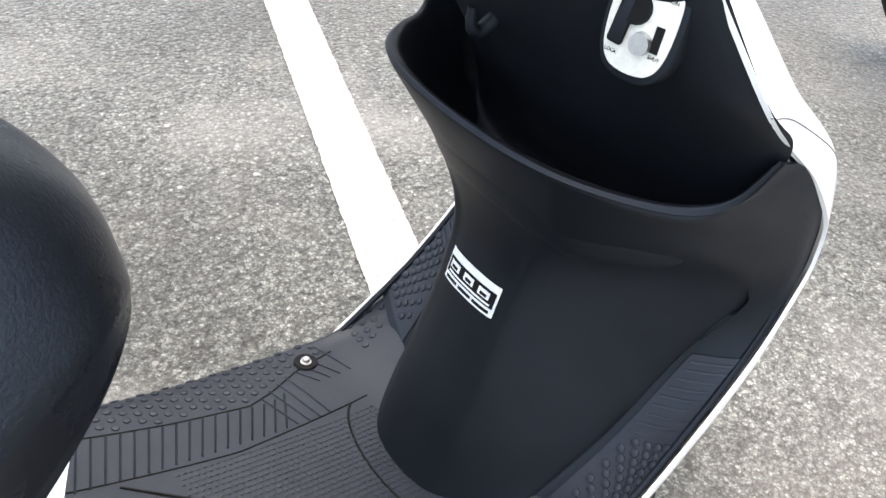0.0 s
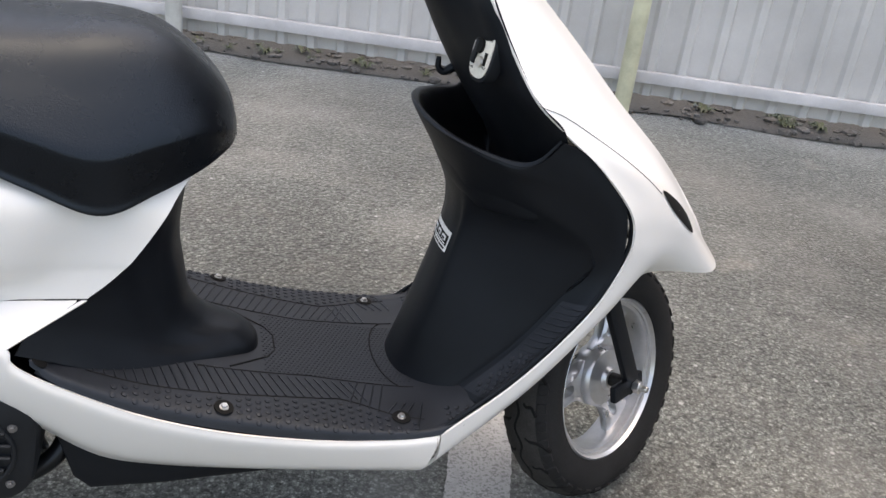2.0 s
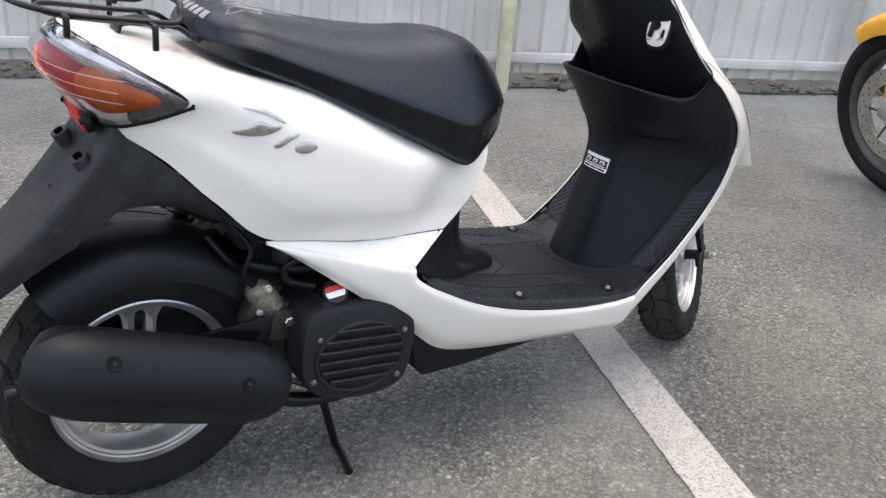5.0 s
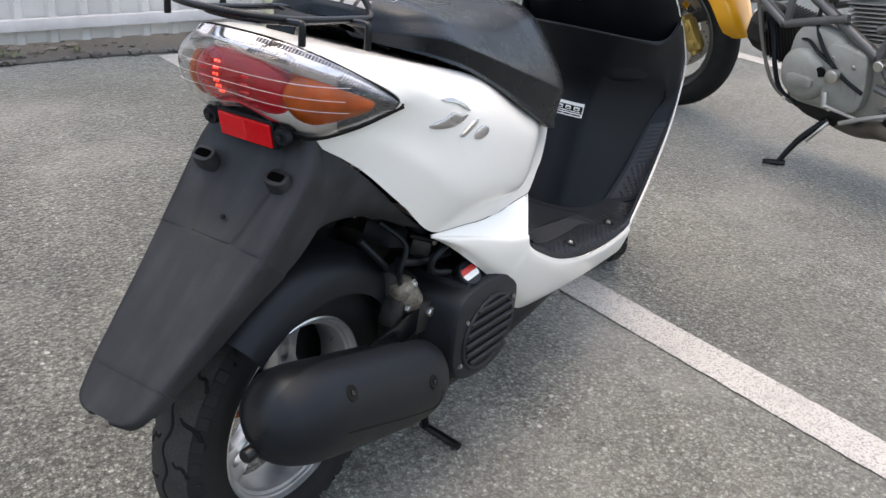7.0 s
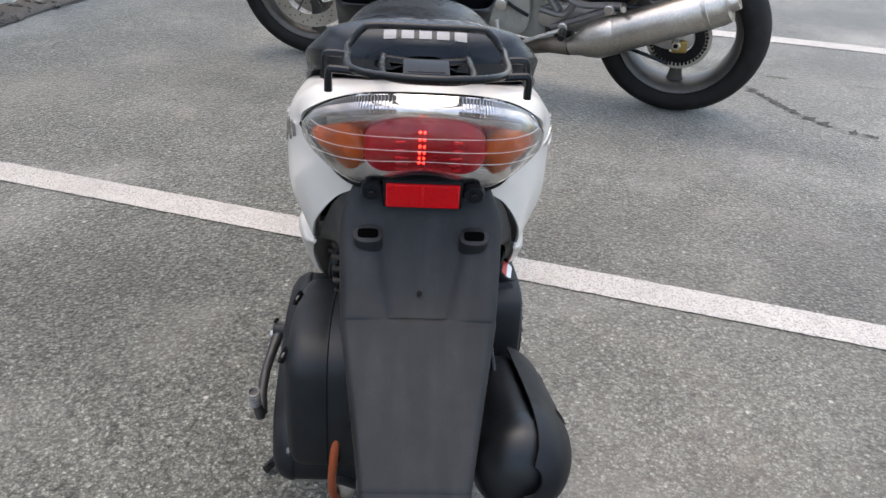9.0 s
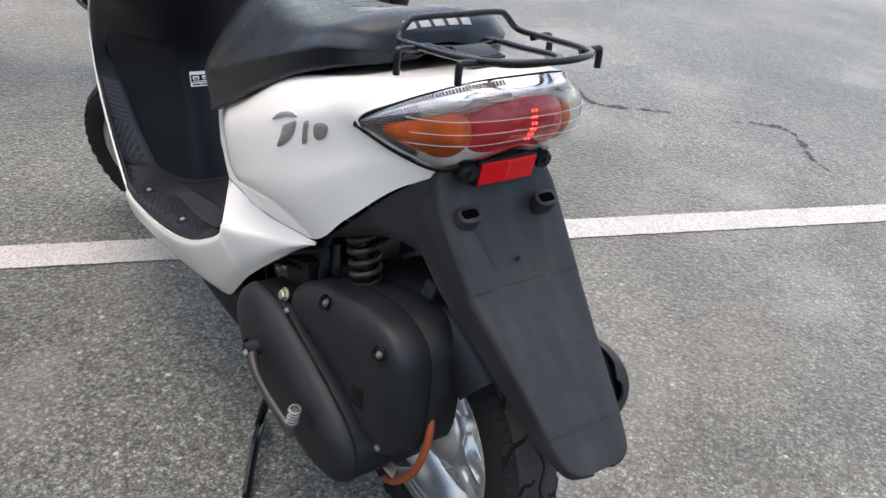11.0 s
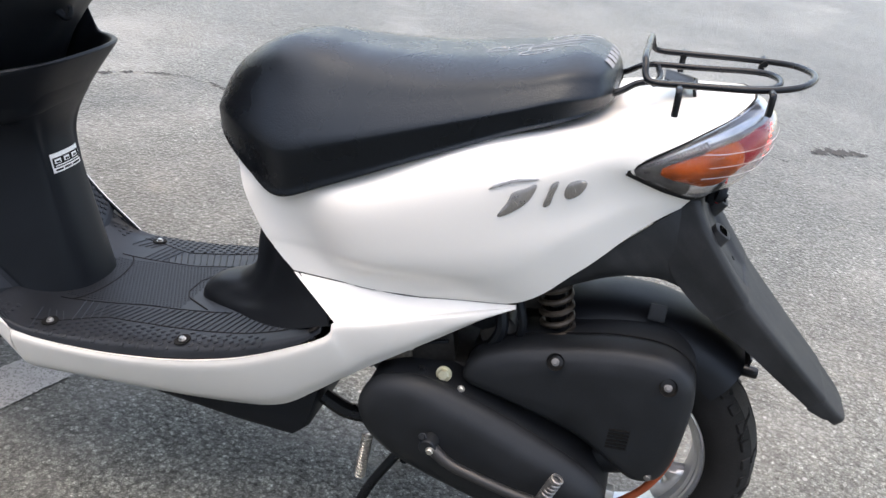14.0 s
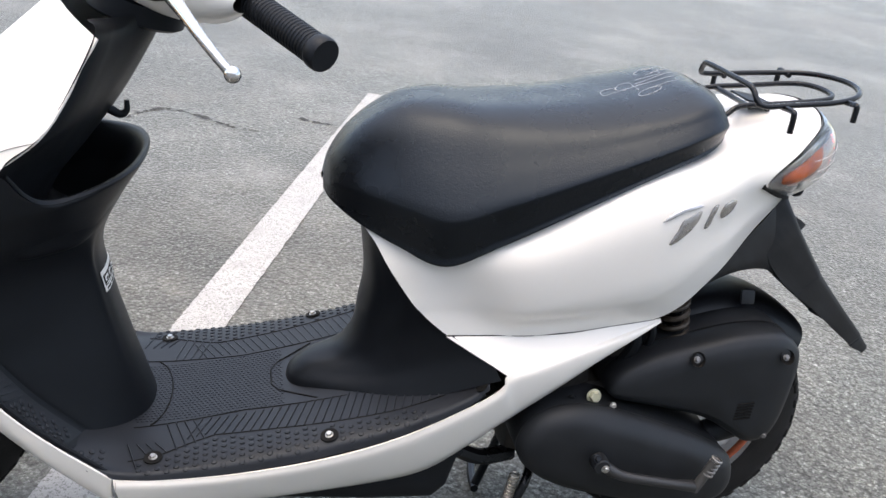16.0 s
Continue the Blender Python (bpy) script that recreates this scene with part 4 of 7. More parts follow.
fender = shell("rear_fender", both(FEND), 90, 71, DUST, "scuffed black plastic rear mudguard", thick=0.003)
for q in (1, -1):
    m = Matrix.Translation((-0.069, q * 0.0565, 0.575)) @ Matrix.Rotation(radians(-30), 4, "Y")
    bm = plate(oval(0.0118, 0.0158, 28, 2.5), 0.056, m @ Matrix.Translation((0, 0, -0.055)), 0.0016)
    boss = part("boss", bm, DUST, fender, "raised mounting boss")
    # no opening here: a flat black plate paints the shade inside the slot
    part("hole", plate(oval(0.0060, 0.0110, 20, 4), 0.0008, m @ Matrix.Translation((0, 0, 0.0006))), HOLE_SHADE, boss, "slot drawn as a flat plate, its shade painted black")
    wall = np.array([
        [(-0.030, 0.066, 0.611), (0.0, 0.086, 0.590), (0.03, 0.100, 0.564), (0.06, 0.110, 0.535), (0.09, 0.119, 0.503), (0.135, 0.126, 0.463)],
        [(-0.072, 0.0835, 0.532), (-0.04, 0.086, 0.543), (0.0, 0.092, 0.545), (0.035, 0.102, 0.527), (0.075, 0.112, 0.503), (0.127, 0.119, 0.466)],
        [(-0.104, 0.0815, 0.466), (-0.072, 0.0825, 0.485), (-0.035, 0.084, 0.503), (0.0, 0.087, 0.508), (0.05, 0.097, 0.500), (0.118, 0.112, 0.469)]])
    bm = grid_bm(surface(wall if q == 1 else side(wall), 14, 30))
    bmesh.ops.recalc_face_normals(bm, faces=bm.faces[:])
    part("side_wall", bm, DUST, fender, "flared black side of the mudguard", thick=0.003)
part("dot", lathe([(0, 0), (0.003, 0), (0.003, 0.001), (0, 0.001)], 10, Matrix.Translation((-0.0968, 0, 0.5195)) @ Matrix.Rotation(radians(-48), 4, "Y")), GAP, fender)
rng = random.Random(3)
sc = None
for k in range(400):
    x = rng.uniform(-0.265, -0.125)
    z = np.interp(-x, [0.122, 0.16, 0.20, 0.243, 0.264], [0.494, 0.4585, 0.422, 0.3835, 0.3625])
    y = rng.uniform(-0.045, 0.045)
    L = rng.choice((0.004, 0.007, 0.012, 0.022, 0.04))
    m = Matrix.Translation((x - 0.0003, y, z + 0.0003)) @ Matrix.Rotation(radians(-45), 4, "Y") @ Matrix.Rotation(rng.gauss(0, 0.25), 4, "Z")
    sc = box(L, rng.choice((0.0003, 0.0005, 0.0008)), 0.0005, m, 0, sc)
tagged(part("scratches", sc, material("pale_scuffs", (0.07, 0.07, 0.072), 0.8), fender, "pale scratches"), kind="stuff")

# --- luggage rack of bent tube ---
rack = part("luggage_rack", tube([(0.052, 0.086, 0.742), (0.02, 0.084, 0.7445), (-0.06, 0.078, 0.753), (-0.106, 0.054, 0.760), (-0.125, 0.0, 0.763), (-0.106, -0.054, 0.760), (-0.06, -0.078, 0.753), (0.02, -0.084, 0.7445), (0.052, -0.086, 0.742), (0.061, -0.081, 0.747), (0.064, -0.071, 0.758), (0.066, -0.058, 0.7625), (0.066, 0, 0.763), (0.066, 0.058, 0.7625), (0.064, 0.071, 0.758), (0.061, 0.081, 0.747)], 0.0039, 10, 120, True), DARK_STEEL, S, "black tube luggage rack")
part("inner_loop", tube([(0.125, 0.064, 0.692), (0.085, 0.052, 0.717), (0.06, 0.047, 0.731), (0.0, 0.047, 0.738), (-0.06, 0.044, 0.746), (-0.083, 0.03, 0.749), (-0.090, 0, 0.750), (-0.083, -0.03, 0.749), (-0.06, -0.044, 0.746), (0.0, -0.047, 0.738), (0.06, -0.047, 0.731), (0.085, -0.052, 0.717), (0.125, -0.064, 0.692)], 0.0038, 10, 90), DARK_STEEL, rack)
for q in (1, -1):
    part("rack_foot", tube([(0.022, q * 0.080, 0.741), (0.022, q * 0.103, 0.7425), (0.0215, q * 0.1085, 0.738), (0.021, q * 0.109, 0.715)], 0.004, 8, 14), DARK_STEEL, rack)
    part("rack_foot", tube([(-0.075, q * 0.068, 0.752), (-0.075, q * 0.091, 0.754), (-0.0752, q * 0.0965, 0.752), (-0.0755, q * 0.097, 0.732)], 0.004, 8, 14), DARK_STEEL, rack)
part("crossbar", tube([(0.05, 0.047, 0.731), (0.045, 0.0, 0.729), (0.05, -0.047, 0.731)], 0.004, 8, 10), DARK_STEEL, rack)
part("bracket", box(0.04, 0.05, 0.003, pose(0.02, 0, 0.731, 0, -6, 0), 0.001), BLACK, rack)
part("bracket_leg", box(0.004, 0.04, 0.02, pose(0.002, 0, 0.722, 0, 18, 0), 0.001), DARK_STEEL, rack)

# --- wheels ---
def wheel(name, at, label):
    """A wheel whose axle lies along its own y axis."""
    w = part(name, bmesh.new(), SILVER, S, label)
    w.matrix_basis = at
    turn = Matrix.Rotation(radians(90), 4, "X")
    prof = [(0.134, -0.030), (0.140, -0.0385), (0.155, -0.0435), (0.172, -0.044), (0.186, -0.040), (0.197, -0.030), (0.2025, -0.018), (0.2045, -0.006), (0.205, 0.0), (0.2045, 0.006), (0.2025, 0.018), (0.197, 0.030), (0.186, 0.040), (0.172, 0.044), (0.155, 0.0435), (0.140, 0.0385), (0.134, 0.030), (0.131, 0.0)]
    part("tyre", lathe(prof, 72, turn, closed=True), TYRE, w, "black rubber tyre with worn tread")
    part("tread", lathe([(r + 0.0007, h) for r, h in prof[5:12]], 72, turn), TREAD, w, "greyish worn tread band")
    tread = bmesh.new()
    for k in range(22):
        a0 = 2 * math.pi * k / 22
        for q in (1, -1):
            P = []
            long_one = 1.0 if k % 2 else 0.62
            for s in np.linspace(0, 1, 8):
                y = q * (0.011 + 0.029 * s * long_one)
                r = np.interp(abs(y), [0, 0.006, 0.018, 0.030, 0.040], [0.205, 0.2045, 0.2025, 0.197, 0.186]) - 0.0022
                a = a0 + (0.02 * math.sin(s * math.pi * 2) + 0.16 * s * s * long_one) + (0.14 if q < 0 else 0)
                P.append((r * math.cos(a), y, r * math.sin(a)))
            tube(P, [0.0034, 0.0040, 0.0041, 0.0040, 0.0036], 8, bm=tread)
    C = []
    for k in range(220):
        a = 2 * math.pi * k / 220
        y = 0.0042 * math.sin(a * 22)
        C.append((0.2034 * math.cos(a), y, 0.2034 * math.sin(a)))
    tube(C, 0.0031, 6, closed=True, bm=tread)
    part("tread_groove", tread, GAP, w, "dark tread grooves")
    lugs = bmesh.new()
    for k in range(40):
        for q in (1, -1):
            m = Matrix.Rotation(2 * math.pi * (k + 0.25 * q) / 40, 4, "Y") @ Matrix.Translation((0.1896, 0.0352 * q, 0)) @ Matrix.Rotation(radians(40 * q), 4, "Z")
            box(0.006, 0.016, 0.0165, m, 0.0012, lugs, 1)
    tagged(part("shoulder_lug", lugs, TYRE, w, "black tread blocks along both shoulders"), kind="stuff")
    rim = [(0.1355, -0.030), (0.1375, -0.034), (0.1345, -0.036), (0.131, -0.030), (0.1280, -0.0292), (0.1272, -0.0255), (0.1225, -0.0245), (0.1205, -0.018), (0.119, 0.0), (0.1205, 0.018), (0.1225, 0.0245), (0.1272, 0.0255), (0.1280, 0.0292), (0.131, 0.030), (0.1345, 0.036), (0.1375, 0.034), (0.1355, 0.030), (0.128, 0.0)]
    part("rim", lathe(rim, 72, turn, closed=True), SILVER, w, "silver painted rim")
    part("hub", lathe([(0, -0.036), (0.016, -0.036), (0.018, -0.03), (0.030, -0.026), (0.048, -0.018), (0.052, -0.010), (0.052, 0.014), (0.046, 0.022), (0.02, 0.027), (0.016, 0.034), (0, 0.034)], 32, turn), SILVER, w, "silver hub")
    for k in range(3):
        a = 2 * math.pi * k / 3
        outer = [(0.030, 0.036), (0.060, 0.024), (0.095, 0.025), (0.1225, 0.034), (0.1225, -0.034), (0.095, -0.025), (0.060, -0.024), (0.030, -0.036)]
        o = catmull(outer, 48, True)
        c = np.array([(0.087 + 0.021 * x, 0.0085 * y) for x, y in oval(1, 1, 48, 3.2, math.pi * 0.75)])
        # ring between the outline and its slot, front and back
        k0 = int(np.argmin([np.hypot(*(o[j] - c[0])) for j in range(48)]))
        o = np.roll(o, -k0, 0)
        if np.cross(o[5] - o[0], o[0] - c.mean(0)) * np.cross(c[5] - c[0], c[0] - c.mean(0)) < 0:
            c = np.roll(c[::-1], 1, 0)
        G = np.array([[(*p, -0.008) for p in c], [(*p, -0.012) for p in o * 0.3 + c * 0.7], [(*p, -0.012) for p in o * 0.75 + c * 0.25], [(*p, -0.004) for p in o], [(*p, 0.006) for p in o], [(*p, 0.010) for p in o * 0.6 + c * 0.4], [(*p, 0.006) for p in c]])
        bm = grid_bm(G, loop_u=True, loop_v=True)
        bmesh.ops.recalc_face_normals(bm, faces=bm.faces[:])
        bm.transform(Matrix.Rotation(-a + radians(SPIN), 4, "Y") @ turn)
        part("spoke", bm, SILVER, w, "slotted silver spoke", angle=50)
    return w


SPIN = -87
rear_wheel = wheel("rear_wheel", Matrix.Translation((0, 0, 0.206)), "ten inch rear wheel with silver slotted spokes")
part("axle_nut", lathe([(0.017, 0), (0.017, 0.012), (0, 0.012)], 6, Matrix.Translation((0, -0.036, 0)) @ Matrix.Rotation(radians(90), 4, "X")), STEEL, rear_wheel)
STEER = 32
SPIN = 60
fm = Matrix.Translation((1.157, 0.014, 0.1865)) @ Matrix.Rotation(radians(STEER), 4, "Z") @ Matrix.Rotation(radians(-13.4), 4, "X")
front_wheel = wheel("front_wheel", fm @ Matrix.Scale(0.93, 4), "ten inch front wheel turned to one side")

# --- front fork with trailing axle, turned with the wheel ---
fork = part("front_fork", bmesh.new(), DARK_STEEL, S, "black front fork")
fork.matrix_basis = fm
for q in (1, -1):
    part("fork_leg", box(0.030, 0.012, 0.20, Matrix.Translation((-0.028, q * 0.066, 0.085)) @ Matrix.Rotation(radians(-20), 4, "Y"), 0.005), BLACK, fork)
    part("link", box(0.075, 0.011, 0.026, Matrix.Translation((-0.012, q * 0.066, 0.002)) @ Matrix.Rotation(radians(-2), 4, "Y"), 0.004), BLACK, fork)
    part("spacer", rod((0, q * 0.030, 0), (0, q * 0.062, 0), 0.011), ENGINE, fork)
    part("axle_nut", rod((0, q * 0.072, 0), (0, q * 0.084, 0), 0.010, 6), STEEL, fork, "zinc axle nut")
    part("axle_end", rod((0, q * 0.083, 0), (0, q * 0.095, 0), 0.005), STEEL, fork)
part("crown", box(0.05, 0.15, 0.03, Matrix.Translation((-0.065, 0, 0.19)), 0.008), BLACK, fork)
part("stem", rod((-0.065, 0, 0.19), (-0.14, 0, 0.42), 0.022), BLACK, fork)
part("inner_fender", grid_bm(np.array([[(0.228 * math.cos(a), y, 0.228 * math.sin(a)) for y in (-0.055, 0, 0.055)] for a in np.linspace(1.25, 2.5, 24)])), BLACK, fork, thick=0.003)

# --- exhaust ---
MA, MB = Vector((-0.155, -0.122, 0.325)), Vector((0.135, -0.122, 0.228))
L = (MB - MA).length
muffler = part("exhaust_muffler", lathe([(0, -0.012), (0.025, -0.010), (0.045, 0.002), (0.055, 0.02), (0.057, 0.05), (0.057, L - 0.05), (0.052, L - 0.02), (0.035, L + 0.004), (0, L + 0.01)], 40, along(MA, MB)), material("black_muffler_paint", (0.006, 0.0066, 0.0076), 0.38, vary=0.2, blotch=0.3, spec=0.4, tint=(0.8, 0.9, 1.0)), S, "matt black exhaust muffler with a heat shield")
ax = (MB - MA).normalized()
s1 = ax.cross(Vector((0, 0, 1))).normalized()
s1 = s1 if s1.y < 0 else -s1
s2 = s1.cross(ax).normalized()
s2 = s2 if s2.z > 0 else -s2
G = []
for i in range(44):
    u = i / 43
    rr = 0.0655 + 0.0025 * math.sin(math.pi * u)
    lo, hi = -88, 78
    if u < 0.25:
        k = math.sqrt(max(0, 1 - ((0.25 - u) / 0.25) ** 2))
        rr *= 0.30 + 0.70 * k
        hi = hi * (0.75 + 0.25 * k)
    if u > 0.80:
        g = (u - 0.80) / 0.20
        k = math.sqrt(max(0, 1 - g * g))
        rr -= 0.030 * (1 - k)
        lo, hi = lo * (0.22 + 0.78 * k), hi * (0.22 + 0.78 * k)
    G.append([MA + ax * (L * (-0.075 + 1.215 * u)) + s1 * (rr * math.cos(radians(a))) + s2 * (rr * math.sin(radians(a))) for a in np.linspace(lo, hi, 18)])
hs = part("heat_shield", grid_bm(np.array(G)), BLACK, muffler, "black plastic heat shield", thick=0.003)
hs_t = BVHTree.FromPolygons([v.co for v in hs.data.vertices], [p.vertices for p in hs.data.polygons])
for c in ((0.103, -0.25, 0.263), (-0.072, -0.25, 0.338)):
    c, d, _, _ = hs_t.ray_cast(Vector(c), Vector((0, 1, 0)))
    d = d if d.y < 0 else -d
    part("mount_hole", lathe([(0.0105, 0), (0.0095, 0.0014), (0.008, 0.0006), (0, 0.0004)], 20, along(c, Vector(c) + d)), GAP, hs)
    part("bolt", lathe([(0.0035, 0), (0.0035, 0.002), (0, 0.002)], 6, along(c, c + d)), DARK_STEEL, hs)
P = lay(hs_t, [(-0.09, -0.19, 0.297), (-0.049, -0.19, 0.280), (0.04, -0.19, 0.243), (0.115, -0.19, 0.216), (0.128, -0.19, 0.235)], 0.0002, (0, -1, 0))
part("panel_line", tube(P, 0.0009, 5, 40), GAP, hs)
part("tail_pipe", rod(MA + s2 * -0.032 + s1 * 0.0, MA + s2 * -0.042 - ax * 0.028, 0.009), DARK_STEEL, muffler)
part("pipe", tube([(0.13, -0.122, 0.215), (0.19, -0.124, 0.176), (0.26, -0.124, 0.163), (0.34, -0.122, 0.170), (0.395, -0.112, 0.196), (0.41, -0.08, 0.235), (0.38, -0.04, 0.26)], 0.012, 12, 40), DARK_STEEL, muffler, "curved black exhaust pipe")
part("stay", plate([(0.020, 0.312), (0.188, 0.322), (0.206, 0.312), (0.206, 0.296), (0.150, 0.283), (0.085, 0.282)], 0.005, Matrix(((1, 0, 0, 0), (0, 0, -1, -0.108), (0, 1, 0, 0), (0, 0, 0, 1))), 0.0015), DARK_STEEL, muffler, "flat black triangular stay")
bolt("stay_bolt", (0.192, -0.113, 0.308), (0, -1, 0), 0.008, STEEL, muffler)
part("flange", box(0.05, 0.02, 0.05, pose(0.19, -0.105, 0.30, 0, 10, 0), 0.006), ENGINE, muffler)

SCREW = material("dull_screw_steel", (0.16, 0.16, 0.16), 0.45, 0.7)
# --- engine, right side: cooling fan cover ---
engine = part("engine", box(0.16, 0.20, 0.13, Matrix.Translation((0.25, 0.0, 0.265)), 0.02), ENGINE, S, "grimy engine with black cooling shroud")
EM = Matrix(((1, 0, 0, 0), (0, 0, -1, 0), (0, 1, 0, 0), (0, 0, 0, 1)))  # outlines in x, z growing to y < 0
fan_m = Matrix.Translation((0.288, 0, 0.250)) @ Matrix.Rotation(radians(6), 4, "Y") @ EM
shroud = part("fan_cover", plate(catmull([(-0.098, 0.05), (-0.082, 0.078), (-0.03, 0.088), (0.05, 0.082), (0.092, 0.05), (0.098, -0.01), (0.085, -0.06), (0.03, -0.078), (-0.05, -0.07), (-0.092, -0.03)], 40, True), 0.12, fan_m @ Matrix.Translation((0, 0, 0.045)), 0.012), MAT_BLACK, engine, "black slatted fan cover")
part("ring", tube([(x, y, 0.166) for x, y in oval(0.074, 0.058, 40)], 0.0035, 8, closed=True), MAT_BLACK, shroud).data.transform(fan_m)
for k in range(6):
    z = -0.0425 + k * 0.017
    w = 0.072 * math.sqrt(max(0.02, 1 - (z / 0.058) ** 2))
    part("slat", box(2 * w, 0.0165, 0.0055, fan_m @ Matrix.Translation((0, z, 0.1665)) @ Matrix.Rotation(radians(24), 4, "X"), 0.0024), MAT_BLACK, shroud)
for p in ((0.22, -0.164, 0.294), (0.211, -0.164, 0.224), (0.363, -0.166, 0.279), (0.354, -0.166, 0.201)):
    bolt("screw", p, (0, -1, 0), 0.0042, SCREW, shroud)
part("shroud_neck", box(0.10, 0.10, 0.07, Matrix.Translation((0.27, -0.105, 0.306)) @ Matrix.Rotation(radians(12), 4, "Y"), 0.014), MAT_BLACK, engine)
cap = part("oil_cap", lathe([(0, 0), (0.022, 0), (0.023, 0.008), (0.019, 0.016), (0, 0.017)], 24, Matrix.Translation((0.252, -0.126, 0.332)) @ Matrix.Rotation(radians(20), 4, "X")), MAT_BLACK, engine)
cap_n = Vector((-0.25, -0.62, 0.74)).normalized()
cap_m = along(Vector((0.254, -0.141, 0.355)), Vector((0.254, -0.141, 0.355)) + cap_n)
cap_u = cap_m.to_3x3().transposed() @ Vector((1, 0, 0))
cap_m = cap_m @ Matrix.Rotation(math.atan2(cap_u.y, cap_u.x), 4, "Z")
part("cap_face", lathe([(0.019, -0.012), (0.020, 0.0), (0.018, 0.003), (0, 0.003)], 28, cap_m), MAT_BLACK, cap)
for lo_, hi_, mt_, lab_ in ((-0.009, 0.0, STICKER_W, "white half of a label"), (0.0, 0.009, STICKER_RED, "red half of a label")):
    half = [(math.copysign(1, q_) * math.sqrt(max(0.0, 0.0150 ** 2 - y_ ** 2)), y_) for q_, ys_ in ((1, np.linspace(lo_, hi_, 6)), (-1, np.linspace(hi_, lo_, 6))) for y_ in ys_]
    part("cap_label", plate(half, 0.0006, cap_m @ Matrix.Translation((0, 0, 0.0028))), mt_, cap, lab_)
part("cylinder", lathe([(0.0, 0), (0.04, 0), (0.04, 0.10), (0.0, 0.10)], 20, Matrix.Translation((0.31, 0.0, 0.25)) @ Matrix.Rotation(radians(70), 4, "Y")), ENGINE, engine)
for k, (a, r) in enumerate((([(0.24, -0.07, 0.36), (0.22, -0.09, 0.40), (0.19, -0.06, 0.44), (0.16, 0.0, 0.45)], 0.008), ([(0.26, 0.03, 0.34), (0.22, 0.06, 0.38), (0.17, 0.05, 0.42)], 0.010), ([(0.30, 0.07, 0.33), (0.25, 0.08, 0.37), (0.19, 0.06, 0.40), (0.14, 0.05, 0.42)], 0.006), ([(0.17, -0.05, 0.36), (0.12, -0.08, 0.40), (0.09, -0.06, 0.44)], 0.005), ([(0.20, 0.10, 0.335), (0.17, 0.09, 0.37), (0.13, 0.085, 0.385)], 0.005))):
    part("hose", tube(a, r, 8, 18), BLACK, engine)
part("carburettor", lathe([(0, 0), (0.025, 0), (0.025, 0.05), (0.018, 0.055), (0, 0.056)], 20, Matrix.Translation((0.17, 0.045, 0.375)) @ Matrix.Rotation(radians(-80), 4, "X")), ENGINE, engine)
part("carburettor", box(0.05, 0.06, 0.05, Matrix.Translation((0.20, 0.01, 0.38)), 0.008), ENGINE, engine)
part("starter_housing", lathe([(0, -0.004), (0.012, -0.002), (0.019, 0.006), (0.021, 0.02), (0.020, 0.046), (0.014, 0.054), (0, 0.056)], 18, along((0.150, -0.086, 0.362), (0.178, -0.094, 0.318))), material("old_aluminium", (0.15, 0.135, 0.11), 0.6, 0.4, vary=0.5, blotch=0.6, wide=60, bump=0.001, grain=220), engine, "corroded pale aluminium housing")
part("bracket", box(0.022, 0.02, 0.03, Matrix.Translation((0.190, -0.09, 0.318)), 0.005), ENGINE, engine)

ALLOY = bpy.data.materials["old_aluminium"]
for at, size, mat, turn_ in (((0.165, -0.070, 0.352), (0.05, 0.045, 0.035), ENGINE, (20, 14, 10)), ((0.150, -0.085, 0.318), (0.035, 0.03, 0.05), ENGINE, (0, 25, 0)), ((0.205, -0.085, 0.405), (0.05, 0.03, 0.028), ENGINE, (10, 0, 30)), ((0.15, -0.06, 0.43), (0.04, 0.05, 0.03), BLACK, (0, 20, 0)), ((0.255, 0.085, 0.345), (0.06, 0.05, 0.045), ENGINE, (0, 12, 10)), ((0.30, 0.09, 0.325), (0.05, 0.045, 0.04), ALLOY, (0, -10, 0)), ((0.20, 0.075, 0.405), (0.06, 0.05, 0.04), BLACK, (0, -15, 5)), ((0.14, 0.05, 0.435), (0.05, 0.06, 0.03), ENGINE, (0, 0, 20))):
    part("casting", box(*size, pose(*at, *turn_), 0.007), mat, engine)
for a, r in (([(0.235, -0.105, 0.40), (0.215, -0.125, 0.415), (0.185, -0.12, 0.40), (0.19, -0.115, 0.375), (0.23, -0.12, 0.36)], 0.0055), ([(0.15, -0.10, 0.44), (0.19, -0.115, 0.425), (0.25, -0.12, 0.41), (0.31, -0.115, 0.39)], 0.003), ([(0.14, -0.09, 0.40), (0.18, -0.10, 0.39), (0.24, -0.11, 0.385)], 0.007), ([(0.12, -0.07, 0.46), (0.14, -0.10, 0.43), (0.13, -0.10, 0.39), (0.15, -0.09, 0.36)], 0.004), ([(0.29, 0.115, 0.36), (0.25, 0.12, 0.385), (0.20, 0.11, 0.41), (0.16, 0.10, 0.43)], 0.006), ([(0.33, 0.12, 0.30), (0.32, 0.125, 0.33), (0.28, 0.12, 0.35), (0.23, 0.115, 0.365)], 0.003), ([(0.18, 0.105, 0.36), (0.165, 0.11, 0.40), (0.175, 0.10, 0.44)], 0.008), ([(0.145, 0.10, 0.37), (0.14, 0.105, 0.41), (0.15, 0.10, 0.44)], 0.006)):
    part("hose", tube(a, r, 8, 20), BLACK, engine)
